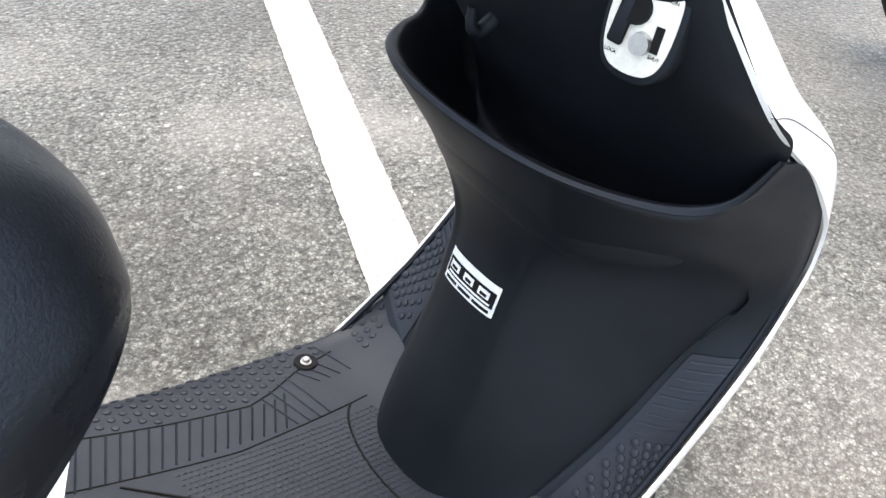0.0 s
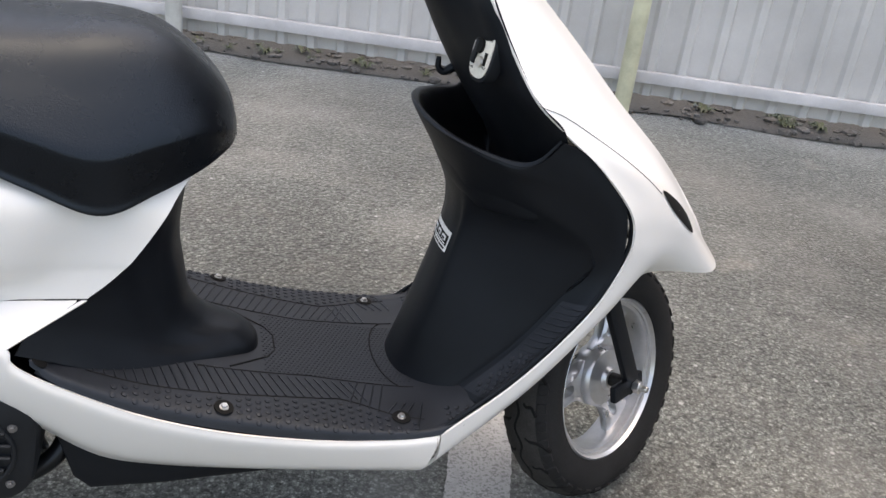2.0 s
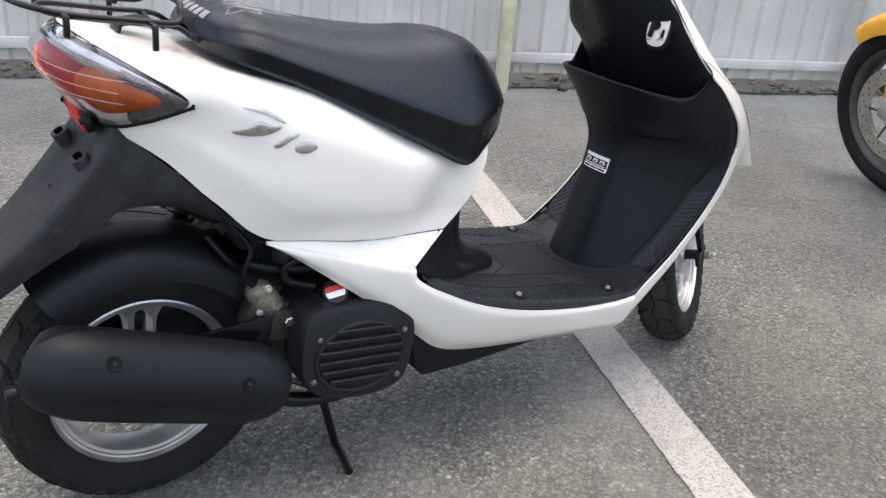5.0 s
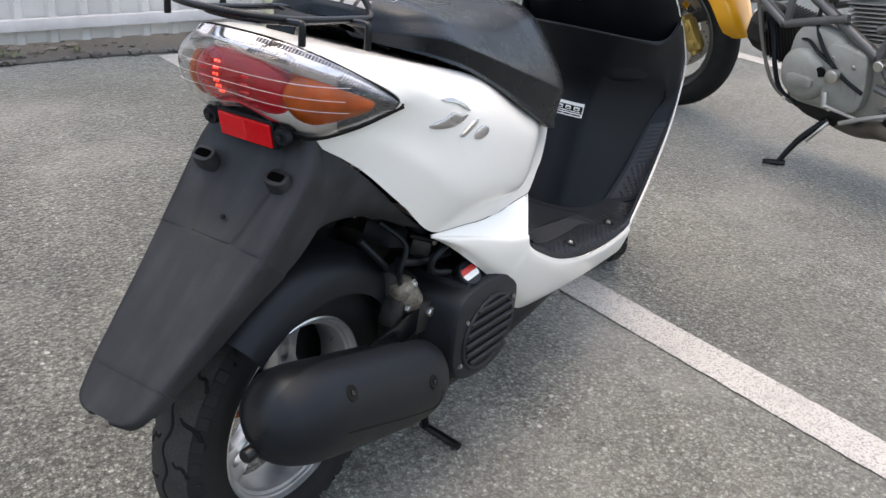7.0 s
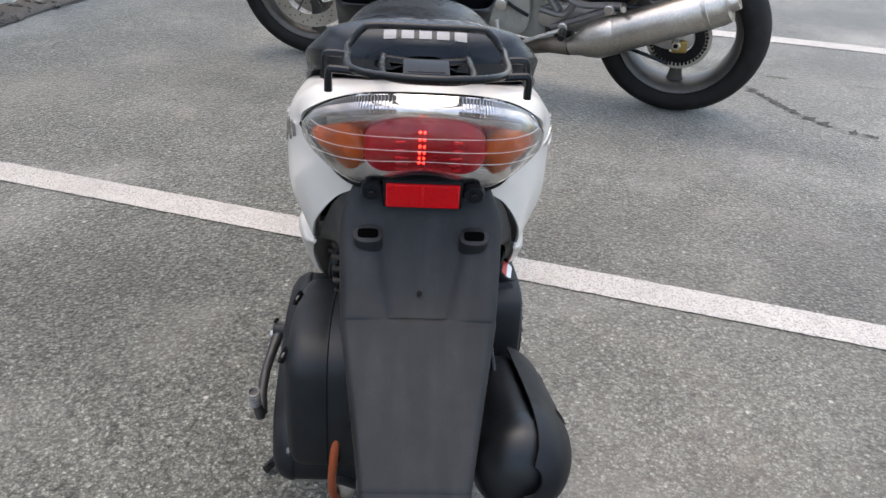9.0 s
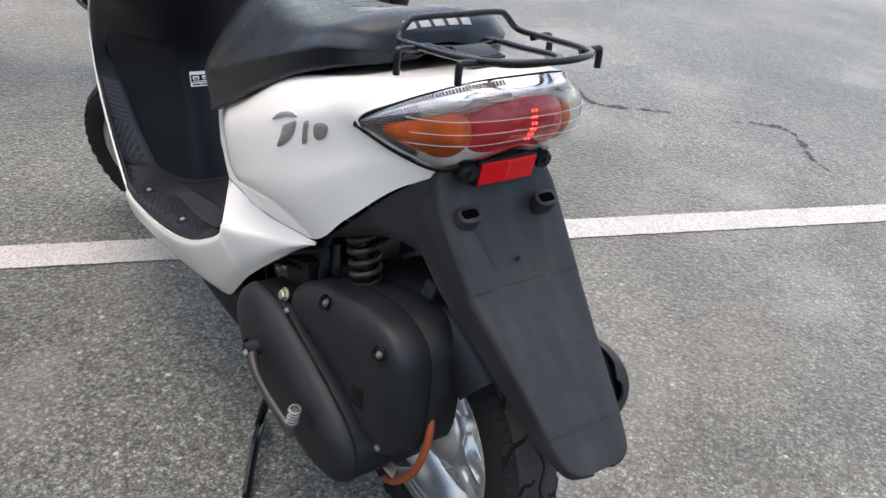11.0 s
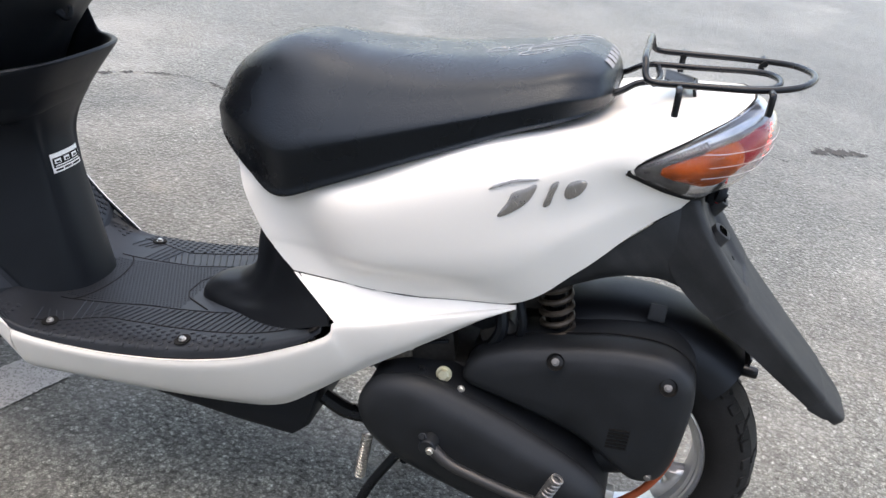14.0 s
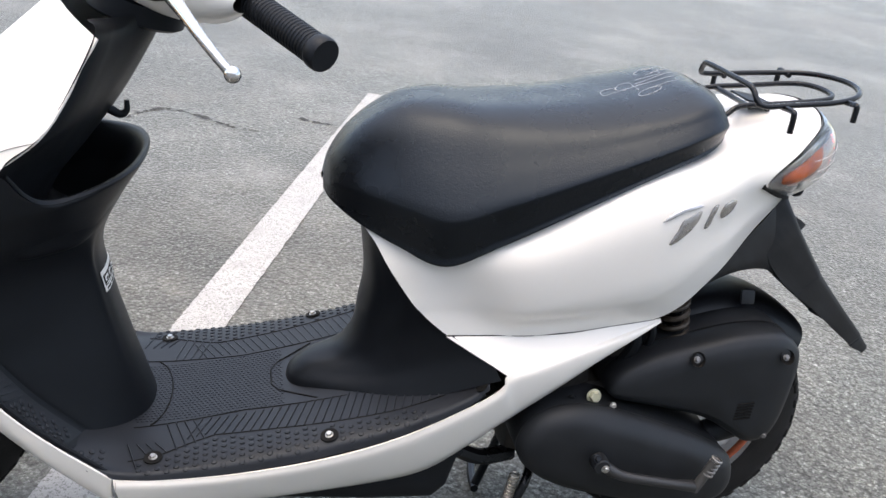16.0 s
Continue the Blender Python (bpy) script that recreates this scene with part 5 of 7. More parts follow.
for at, d in (((0.165, -0.102, 0.36), (0, -1, 0.2)), ((0.152, -0.102, 0.325), (0, -1, 0)), ((0.21, -0.102, 0.41), (0, -1, 0.3)), ((0.28, 0.115, 0.343), (0, 1, 0.4)), ((0.30, 0.115, 0.33), (0, 1, 0.3)), ((0.235, 0.102, 0.39), (0, 1, 0.3))):
    bolt("bolt", at, d, 0.005, STEEL, engine)

# --- drive case, left side ---
LM = Matrix(((1, 0, 0, 0), (0, 0, 1, 0), (0, 1, 0, 0), (0, 0, 0, 1)))   # outlines in x, z growing to y > 0
case = [(0.330, 0.262), (0.318, 0.300), (0.285, 0.322), (0.235, 0.326), (0.17, 0.310), (0.10, 0.286), (0.04, 0.262), (0.0, 0.235), (-0.012, 0.200), (0.0, 0.168), (0.04, 0.152), (0.10, 0.155), (0.18, 0.172), (0.26, 0.195), (0.31, 0.225)]
drive = part("drive_case", plate(catmull(case, 72, True), 0.104, Matrix.Translation((0, 0.048, 0)) @ LM, 0.003, seg=2), MAT_BLACK, S, "black belt drive case")
part("cover", dome(catmull(case, 72, True), 0.150, [(-0.0015, 0.152), (-0.0015, 0.156), (0.001, 0.163), (0.005, 0.170), (0.012, 0.1755), (0.08, 0.180), (0.3, 0.184), (0.7, 0.186)], LM), MAT_BLACK, drive, "smooth rounded black cover")
box_o = [(0.203, 0.340), (0.190, 0.366), (0.150, 0.391), (0.09, 0.410), (0.02, 0.428), (-0.040, 0.430), (-0.076, 0.410), (-0.086, 0.375), (-0.085, 0.32), (-0.080, 0.280), (-0.066, 0.252), (-0.035, 0.244), (-0.002, 0.262), (0.05, 0.290), (0.12, 0.308), (0.17, 0.318), (0.195, 0.325)]
air = part("air_box", dome(catmull(box_o, 84, True), 0.055, [(0.0, 0.098), (0.0012, 0.1005), (0.0004, 0.104), (0.0006, 0.130), (0.0025, 0.138), (0.006, 0.143), (0.012, 0.1465), (0.06, 0.1495), (0.3, 0.152), (0.7, 0.153)], LM), MAT_BLACK, S, "black plastic air filter box")
part("seam", tube([(x, 0.1005, z) for x, z in catmull(box_o, 70, True)], 0.0009, 5, closed=True), GAP, air)
air_t = BVHTree.FromPolygons([v.co for v in air.data.vertices], [p.vertices for p in air.data.polygons])
for x, z in ((0.088, 0.396), (-0.049, 0.401)):
    p = air_t.ray_cast(Vector((x, 0.3, z)), Vector((0, -1, 0)))[0] + Vector((0, 0.001, 0))
    part("recess", lathe([(0.011, 0.004), (0.009, -0.001), (0, -0.001)], 16, along(p, Vector(p) + Vector((0, 0.8, 0.5)))), GAP, air)
    bolt("screw", p, (0, 0.8, 0.5), 0.004, SCREW, air)
bolt("screw", (0.198, 0.15, 0.322), (0, 1, 0.1), 0.004, STEEL, air)
bolt("screw", air_t.ray_cast(Vector((-0.055, 0.3, 0.264)), Vector((0, -1, 0)))[0], (0, 1, 0), 0.0042, SCREW, air)
for k in range(6):
    part("vent_slot", box(0.026, 0.003, 0.0024, pose(-0.007, air_t.ray_cast(Vector((-0.007, 0.3, 0.298 + k * 0.0052)), Vector((0, -1, 0)))[0].y, 0.298 + k * 0.0052, 0, 6, 0)), GAP, air)
part("duct", tube([(-0.03, 0.115, 0.30), (-0.035, 0.112, 0.275), (-0.02, 0.105, 0.25), (0.01, 0.10, 0.235)], [0.026, 0.024, 0.020, 0.018], 14, 20), MAT_BLACK, air, "black intake duct")
bolt("bolt", (0.225, 0.140, 0.331), (0, 1, 0.3), 0.0085, material("brass_plated_bolt", (0.62, 0.6, 0.45), 0.35, 0.9), drive, "plated bolt")
bolt("bolt", (0.255, 0.135, 0.325), (0, 1, 0.2), 0.005, DARK_STEEL, drive)
LEVER = material("dark_lever_metal", (0.020, 0.021, 0.023), 0.42, 0.15, vary=0.15, blotch=0.3, wide=30)
kick = part("kick_starter", tube([(0.221, 0.196, 0.258), (0.19, 0.203, 0.243), (0.15, 0.207, 0.236), (0.11, 0.207, 0.228), (0.075, 0.204, 0.220)], [0.009, 0.0075, 0.007, 0.007, 0.009], 10, 24), LEVER, S, "dark grey kick starter lever")
part("boss", rod((0.221, 0.17, 0.258), (0.221, 0.205, 0.258), 0.012), MAT_BLACK, kick)
bolt("bolt", (0.216, 0.204, 0.256), (0, 1, 0), 0.005, STEEL, kick)
bolt("bolt", (0.229, 0.200, 0.270), (0, 0.8, 0.6), 0.0045, DARK_STEEL, kick)
PEDAL = material("dull_pedal_steel", (0.2, 0.2, 0.2), 0.5, 0.6)
part("pedal", tube([(0.073, 0.205, 0.214), (0.057, 0.210, 0.268)], 0.0068, 10), material("worn_pedal_rubber", (0.05, 0.05, 0.05), 0.6), kick)
for k in range(5):
    c = np.array((0.062 - 0.002 * k, 0.2085, 0.244 + 0.006 * k))
    part("rib", lathe([(0.0066, 0), (0.0085, 0.001), (0.0085, 0.003), (0.0066, 0.004)], 12, along(c, c + np.array((-0.016, 0.005, 0.054)))), PEDAL, kick)
part("brake_arm", tube([(-0.075, 0.088, 0.318), (-0.083, 0.092, 0.285), (-0.078, 0.095, 0.245), (-0.058, 0.096, 0.200), (-0.022, 0.094, 0.158), (0.01, 0.09, 0.135)], 0.0055, 10, 36), RUST, S, "orange rubber hose by the rear hub")
part("axle_bracket", box(0.05, 0.03, 0.02, pose(0.0, 0.085, 0.17, 20, 0, 0), 0.004), STEEL, S, "worn steel bracket")

# shock absorber with coil spring
shock = part("shock_absorber", rod((0.085, 0.082, 0.36), (0.125, 0.088, 0.53), 0.012), DARK_STEEL, S, "shock absorber with a brown coil spring")
C = []
for k in range(150):
    u = k / 149
    p = Vector((0.092, 0.083, 0.385)).lerp(Vector((0.124, 0.088, 0.525)), u)
    a = u * 2 * math.pi * 9
    C.append(p + Vector((0.019 * math.cos(a), 0.019 * math.sin(a), -0.004 * math.cos(a))))
part("spring", tube(C, 0.0042, 8), material("rusty_spring", (0.035, 0.028, 0.022), 0.5, 0.4, vary=0.4, blotch=0.4, wide=60), shock, "brownish coil spring")

# hugger over the rear wheel
G = []
for a in np.linspace(radians(20), radians(128), 40):
    r = 0.228
    e = min(1.0, 0.82 + 0.4 * (a - radians(20)))
    row = []
    for y, dr in ((-0.071, -0.046), (-0.0705, -0.032), (-0.066, -0.016), (-0.053, -0.002), (-0.032, 0.005), (0, 0.007), (0.032, 0.005), (0.053, -0.002), (0.066, -0.016), (0.0705, -0.032), (0.071, -0.046)):
        row.append(((r + dr * e) * math.cos(a), y * e, 0.206 + (r + dr * e) * math.sin(a)))
    G.append(row)
hug = shell("wheel_hugger", G, 40, 41, BLACK, "black inner mudguard over the rear wheel", thick=0.003)
part("tab", box(0.022, 0.006, 0.022, pose(-0.020, 0.066, 0.452, 20, 0, 0), 0.003), MAT_BLACK, hug)

# belly cover and stand
bel = [(0.395, 0.250), (0.412, 0.172), (0.432, 0.151), (0.52, 0.151), (0.68, 0.161), (0.80, 0.168), (0.80, 0.22), (0.6, 0.25), (0.48, 0.27)]
part("belly_cover", plate(bel, 0.262, Matrix.Translation((0, -0.131, 0)) @ LM, 0.012, bottom=True), BLACK, S, "black belly cover")
part("belly_tab", box(0.018, 0.02, 0.022, pose(0.735, 0.12, 0.166, 0, 15, 0), 0.003), BLACK, S)
stand = part("centre_stand", tube([(0.335, 0.135, 0.012), (0.315, 0.120, 0.09), (0.275, 0.085, 0.16), (0.27, 0.0, 0.165), (0.268, -0.055, 0.16), (0.279, -0.060, 0.108), (0.294, -0.060, 0.05), (0.303, -0.062, 0.012)], 0.0075, 10, 60), DARK_STEEL, S, "black tube centre stand on the ground")
for foot in ([(0.345, 0.122, 0.010), (0.31, 0.145, 0.022), (0.268, 0.172, 0.028), (0.215, 0.205, 0.018), (0.188, 0.221, 0.014)], [(0.306, -0.052, 0.010), (0.302, -0.09, 0.008), (0.293, -0.136, 0.009)]):
    part("foot", tube(foot, [0.007, 0.0075, 0.007], 8, 12), DARK_STEEL, stand)
C = [Vector((0.318, 0.140, 0.20)).lerp(Vector((0.325, 0.135, 0.12)), k / 139) + Vector((0.007 * math.cos(k * 0.63), 0.007 * math.sin(k * 0.63), 0)) for k in range(140)]
part("spring", tube(C, 0.0014, 6), STEEL, stand, "steel return spring")
part("arm", tube([(0.40, 0.10, 0.215), (0.36, 0.10, 0.20), (0.31, 0.09, 0.20)], 0.012, 8, 12), DARK_STEEL, stand)

# --- handle bar, turned with the fork ---
bar = part("handlebar", bmesh.new(), WHITE, S, "handlebar with a white cover")
u = Vector((-0.585, 0.78, -0.22)).normalized()
f = Vector((0.8, 0.6, 0)).normalized()
up = u.cross(f).normalized()
up = up if up.z > 0 else -up
BM = Matrix(((u.x, f.x, up.x, 0.800), (u.y, f.y, up.y, 0.0), (u.z, f.z, up.z, 0.852), (0, 0, 0, 1)))
rows = []
for a in np.linspace(-0.15, 0.15, 13):
    k = math.sqrt(max(0.0, 1 - (abs(a) / 0.152) ** 2.6))
    rows.append([(a, 0.075 * k * math.cos(t) + 0.02 * k, 0.055 * k * math.sin(t) * (1.0 if math.sin(t) > 0 else 0.95)) for t in np.linspace(0, 2 * math.pi, 28, endpoint=False)])
bm = grid_bm(np.array(rows), loop_v=True)
bm.transform(BM)
part("bar_cover", bm, WHITE, bar, "white handlebar cover")
part("collar", lathe([(0.050, 0), (0.056, 0.004), (0.056, 0.026), (0.05, 0.03)], 28, pose(0.838, 0, 0.772, 0, -14, 0)), BLACK, bar, "black steering collar")
for q, e in ((1, Vector((0.633, 0.198, 0.789))),):
    d = (e - Vector((0.712, 0.092, 0.819))).normalized()
    g = part("grip", lathe([(0, 0), (0.015, 0), (0.0165, 0.004), (0.0165, 0.128), (0.0175, 0.130), (0.019, 0.133), (0.019, 0.143), (0.0175, 0.146), (0, 0.146)], 24, along(e - d * 0.146, e)), BLACK, bar, "black rubber grip")
    for k in range(22):
        part("rib", lathe([(0.0164, 0), (0.0173, 0.0008), (0.0173, 0.0022), (0.0164, 0.003)], 20, along(e - d * (0.020 + 0.005 * k), e)), BLACK, g)
    part("switch_box", box(0.05, 0.045, 0.045, Matrix.Translation(e - d * 0.172) @ along((0, 0, 0), d), 0.012), BLACK, bar)
    part("bar_end", rod(e - d * 0.24, e - d * 0.1, 0.011), DARK_STEEL, bar)
    part("brake_lever", tube([(0.800, 0.120, 0.838), (0.788, 0.160, 0.832), (0.772, 0.195, 0.820), (0.752, 0.226, 0.802), (0.734, 0.243, 0.785), (0.7265, 0.249, 0.779)], [0.011, 0.009, 0.0068, 0.0055, 0.005, 0.005], 12, 36), CHROME, bar, "polished brake lever")
    bm = bmesh.new()
    bmesh.ops.create_uvsphere(bm, u_segments=16, v_segments=10, radius=0.0085, matrix=Matrix.Translation((0.724, 0.250, 0.777)))
    part("lever_ball", bm, CHROME, bar, "polished ball end")
    part("perch", box(0.04, 0.035, 0.03, Matrix.Translation((0.800, 0.118, 0.835)) @ along((0, 0, 0), d), 0.008), ENGINE, bar)

# --- key panel, hook, badge plate ---
key_n = Vector((-0.96, -0.22, 0.18)).normalized()
kc = Vector((0.871, -0.109, 0.7095))
km = along(kc, kc + key_n)
upk = (Vector((0, 0, 1)) - key_n * key_n.z).normalized()
rtk = upk.cross(key_n).normalized()
km = Matrix(((rtk.x, upk.x, key_n.x, kc.x), (rtk.y, upk.y, key_n.y, kc.y), (rtk.z, upk.z, key_n.z, kc.z), (0, 0, 0, 1))) @ Matrix.Scale(1.18, 4)
lock = part("ignition_lock", plate(catmull([(-0.019, 0.018), (-0.010, 0.030), (0.010, 0.030), (0.019, 0.018), (0.019, -0.012), (0.010, -0.026), (-0.010, -0.026), (-0.019, -0.012)], 40, True), 0.012, km @ Matrix.Translation((0, 0, -0.006)), 0.002), BLACK, S, "ignition lock with an ivory plate")
part("key_plate", plate(catmull([(-0.016, 0.016), (-0.009, 0.026), (0.009, 0.026), (0.016, 0.016), (0.016, -0.010), (0.009, -0.022), (-0.009, -0.022), (-0.016, -0.010)], 40, True), 0.0012, km @ Matrix.Translation((0, 0, 0.006)), 0.0004), KEYPLATE, lock, "ivory plate with black print")
part("keyhole", lathe([(0, 0.002), (0.007, 0.002), (0.0075, 0.0), (0.0075, -0.002)], 20, km @ Matrix.Translation((-0.004, 0.006, 0.008))), GAP, lock)
part("shutter_lever", box(0.008, 0.024, 0.003, km @ Matrix.Translation((-0.0085, 0.000, 0.0086)) @ Matrix.Rotation(radians(-6), 4, "Z"), 0.002), BLACK, lock, "black shutter lever")
part("lock_pin", lathe([(0, 0.003), (0.005, 0.003), (0.0055, 0.0)], 20, km @ Matrix.Translation((0.003, -0.008, 0.0075))), STEEL, lock)
part("slot", box(0.004, 0.012, 0.001, km @ Matrix.Translation((0.010, -0.004, 0.0076)), 0), GAP, lock)
part("hook", tube([(0.868, 0.008, 0.662), (0.856, 0.008, 0.656), (0.8485, 0.008, 0.661), (0.848, 0.008, 0.674)], [0.006, 0.005, 0.004, 0.003], 10, 20), BLACK, S, "black bag hook")


def writing(text, size, m, mat, parent):
    cu = bpy.data.curves.new("text", "FONT")
    cu.body, cu.size, cu.align_x, cu.extrude = text, size, "CENTER", 0.0001
    ob = bpy.data.objects.new("text", cu)
    me = bpy.data.meshes.new_from_object(ob)
    bpy.data.objects.remove(ob)
    me.transform(m)
    me.materials.append(mat)
    o = new("lettering", me)
    o.parent = parent
    return o


for text, x, y, s, r in (("ON", 0.001, 0.0185, 0.0052, 0), ("IGNITION", 0.0085, 0.013, 0.0026, 0), ("LOCK", -0.0105, -0.0165, 0.0024, 0), ("SHUT", 0.011, -0.013, 0.0024, 0)):
    writing(text, s, km @ Matrix.Translation((x, y, 0.0075)) @ Matrix.Rotation(r, 4, "Z"), GAP, lock)

# label on the leg shield
sh = tree_of("inner_leg_shield")
lab = []
for i in range(5):
    lab.append([tuple(lay(sh, [(0.86, y, 0.4255 + i * 0.0072)], 0.0008, (-1, 0, 0.1))[0]) for y in np.linspace(0.031, -0.030, 13)])
lab = np.array(lab)
stk = part("warning_label", grid_bm(lab), STICKER_W, S, "white and black printed warning label", thick=0.0004)


def patch(u0, u1, v0, v1, mat, lift=0.0018):
    P = []
    for v in (v0, v1):
        P.append([tuple(lay(sh, [(0.86, 0.031 - 0.061 * u, 0.4255 + 0.0288 * v)], lift, (-1, 0, 0.1))[0]) for u in np.linspace(u0, u1, 8)])
    part("print", grid_bm(np.array(P)), mat, stk)


patch(0.03, 0.97, 0.26, 0.78, GAP)
for u0 in (0.08, 0.38, 0.68):
    patch(u0, u0 + 0.20, 0.46, 0.70, STICKER_W, 0.0022)
    patch(u0 + 0.04, u0 + 0.16, 0.50, 0.60, GAP, 0.0026)
patch(0.08, 0.92, 0.32, 0.38, STICKER_W, 0.0022)
for u0, u1 in ((0.06, 0.3), (0.34, 0.6), (0.64, 0.94)):
    patch(u0, u1, 0.08, 0.18, GAP)

# silver emblems on the tail body: plain slanted shapes
tb = tree_of("tail_body")
for q, a, b in ((1, (0.190, 0.18, 0.580), (0.086, 0.16, 0.617)), (-1, (0.096, -0.16, 0.622), (0.200, -0.18, 0.574))):
    A, B = Vector(a), Vector(b)
    d = (B - A)
    L = d.length
    d.normalize()
    n = Vector((0, q, 0.15)).normalized()
    v = n.cross(d).normalized()
    emb = part("emblem", bmesh.new(), EMBLEM, S, "slanted silver emblem of plain shapes")
    for outer in ([(0.00, 0.80), (0.16, 0.98), (0.38, 1.0), (0.52, 0.86), (0.44, 0.84), (0.32, 0.88), (0.14, 0.84)],
                  [(0.03, -0.02), (0.16, 0.0), (0.36, 0.26), (0.49, 0.70), (0.36, 0.66), (0.24, 0.60), (0.16, 0.34)],
                  [(0.64, 0.66), (0.71, 0.68), (0.63, 0.34), (0.57, 0.06), (0.50, 0.04), (0.56, 0.34)],
                  [(0.80, 0.58), (0.92, 0.62), (0.97, 0.48), (0.88, 0.20), (0.76, 0.12), (0.73, 0.30)]):
        o = Vector((0, q, 0.1))
        C = np.array([tuple(A + d * (L * x) + v * (y * 0.040)) for x, y in catmull(outer, 36, True)])
        c = C.mean(0)
        rows = [lay(tb, C, -0.001, o), lay(tb, C, 0.0014, o), lay(tb, C * 0.82 + c * 0.18, 0.0024, o), lay(tb, C * 0.4 + c * 0.6, 0.0027, o), lay(tb, C * 0.02 + c * 0.98, 0.0028, o)]
        bm = grid_bm(np.array(rows), loop_v=True)
        bmesh.ops.recalc_face_normals(bm, faces=bm.faces[:])
        part("stroke", bm, EMBLEM, emb)

# maker's mark on the seat: five plain silver blocks, and faint chalk strokes
st = tree_of("seat")
for k in range(5):
    y = 0.0405 - 0.0203 * k
    G = np.array([lay(st, [(0.0995 + 0.0092 * i / 5, y + 0.0072 - 0.0072 * j, 0.740 + 0.0092 * i / 5) for j in range(3)], 0.0006, (-0.6, 0, 0.8)) for i in range(6)])
    part("silver_mark", grid_bm(G), SILVER_PRINT, seat, thick=0.0003)
GLYPHS = {"9": [[(1, 0.62), (0.6, 0.42), (0.1, 0.55), (0.1, 0.9), (0.6, 1), (1, 0.8), (0.95, 0.45), (0.7, 0)]], "7": [[(0, 1), (0.5, 1.02), (1, 1), (0.7, 0.5), (0.4, 0)]], "1": [[(0.5, 1), (0.5, 0)]],
          "4": [[(0.5, 1), (0.25, 0.7), (0, 0.38), (0.5, 0.36), (1, 0.35)], [(0.72, 0.7), (0.7, 0)]], "3": [[(0, 0.95), (0.6, 1), (0.9, 0.75), (0.4, 0.55), (0.9, 0.3), (0.6, 0), (0, 0.1)]],
          "B": [[(0, 0), (0, 0.5), (0, 1)], [(0, 1), (0.7, 0.98), (0.8, 0.72), (0.5, 0.55), (0, 0.5)], [(0.5, 0.55), (0.95, 0.35), (0.8, 0.05), (0, 0)]]}
for char, x0, y0, size in (("B", 0.204, 0.012, 0.78), ("9", 0.149, 0.030, 1.0), ("7", 0.143, 0.004, 0.95), ("1", 0.137, -0.014, 1.0), ("4", 0.133, -0.030, 0.95), ("3", 0.127, -0.056, 0.9)):
    wide = 1.6 if char == "B" else 1.0
    for stroke in GLYPHS[char]:
        pts = [(x0 + size * (0.064 * b - 0.004 * a), y0 + size * (0.026 * b - 0.020 * wide * a), 0.76) for a, b in catmull(stroke, 18)]
        part("chalk_stroke", tube(lay(st, pts, 0.0001, (0, 0, 1)), 0.0005, 5), CHALK, seat)

SEAM_GREY = material("grey_seam", (0.14, 0.135, 0.13), 0.7)
# panel gaps and edge trims
cw = tree_of("front_cowl")
sc_t = tree_of("side_cover", "front_cowl")
for q in (1, -1):
    P = catmull([(0.917, q * 0.171, 0.671), (0.955, q * 0.16, 0.655), (1.02, q * 0.147, 0.616), (1.075, q * 0.138, 0.580), (1.109, q * 0.126, 0.553)], 40)
    part("panel_gap", tube(lay(cw, P, 0.0002, (0.35, q, 0.2)), 0.0005, 5), SEAM_GREY, S)
    slot = lay(cw, catmull([(1.109, q * 0.124, 0.555), (1.140, q * 0.118, 0.522), (1.187, q * 0.093, 0.483), (1.175, q * 0.095, 0.510), (1.140, q * 0.112, 0.540)], 24, True), 0.0012, (0.5, q, 0.35))
    rows = [lay(cw, slot * k + slot.mean(0) * (1 - k), 0.0012, (0.5, q, 0.35)) for k in (1.0, 0.75, 0.5, 0.25, 0.02)]
    part("indicator_slot", grid_bm(np.array(rows), loop_v=True), GAP, S, "dark slot in the cowl")
    P = catmull([(0.852, q * 0.180, 0.236), (0.850, q * 0.172, 0.20), (0.841, q * 0.155, 0.166)], 16)
    part("panel_gap", tube(lay(sc_t, P, 0.0002, (0, q, -0.2)), 0.0005, 5), material("beige_gap", (0.35, 0.3, 0.26), 0.7) if q == 1 else bpy.data.materials["beige_gap"], S)
    edge = np.concatenate([catmull([(0.395, 0.1802, 0.356), (0.415, 0.1805, 0.341), (0.498, 0.182, 0.299), (0.594, 0.183, 0.268), (0.705, 0.182, 0.247), (0.80, 0.180, 0.239)], 80), [p for p in catmull(COWL[:, 0], 90) if p[2] < 0.668]]) * np.array((1, q, 1)) + np.array((-0.0015, -0.0085 * q, 0.0012))
    part("edge_trim", tube(edge, 0.0028, 8), BLACK, S, "black edge trim")
    part("panel_gap", tube(lay(tree_of("tail_body"), catmull([(x, q * y, z + 0.001) for x, y, z in SEAM], 40), 0.0002, (0, q, 0)), 0.0005, 5), SEAM_GREY, S)
    bolt("cover_screw", (0.835, q * 0.163, 0.193), (0, q, -0.3), 0.005, STEEL, S)

# floor board relief: screws in cups, studs, ribs
fl_t = tree_of("floor_board")
for x, y in ((0.81, 0.147), (0.59, 0.159), (0.81, -0.147), (0.59, -0.159), (0.397, 0.166), (0.397, -0.166)):
    p, n = drop(fl_t, x, y)
    big = x > 0.5
    r = 0.0115 if big else 0.008
    part("screw_cup", lathe([(r * 1.05, 0.0008), (r, 0.0022), (r * 0.8, 0.0018), (0, 0.0016)], 20, along(p, p + n)), GAP, S)
    if big:
        bolt("floor_screw", p + n * 0.0016, n, 0.0044, STEEL, S)
board = [o for o in S.children if o.name == "floor_board"][0]


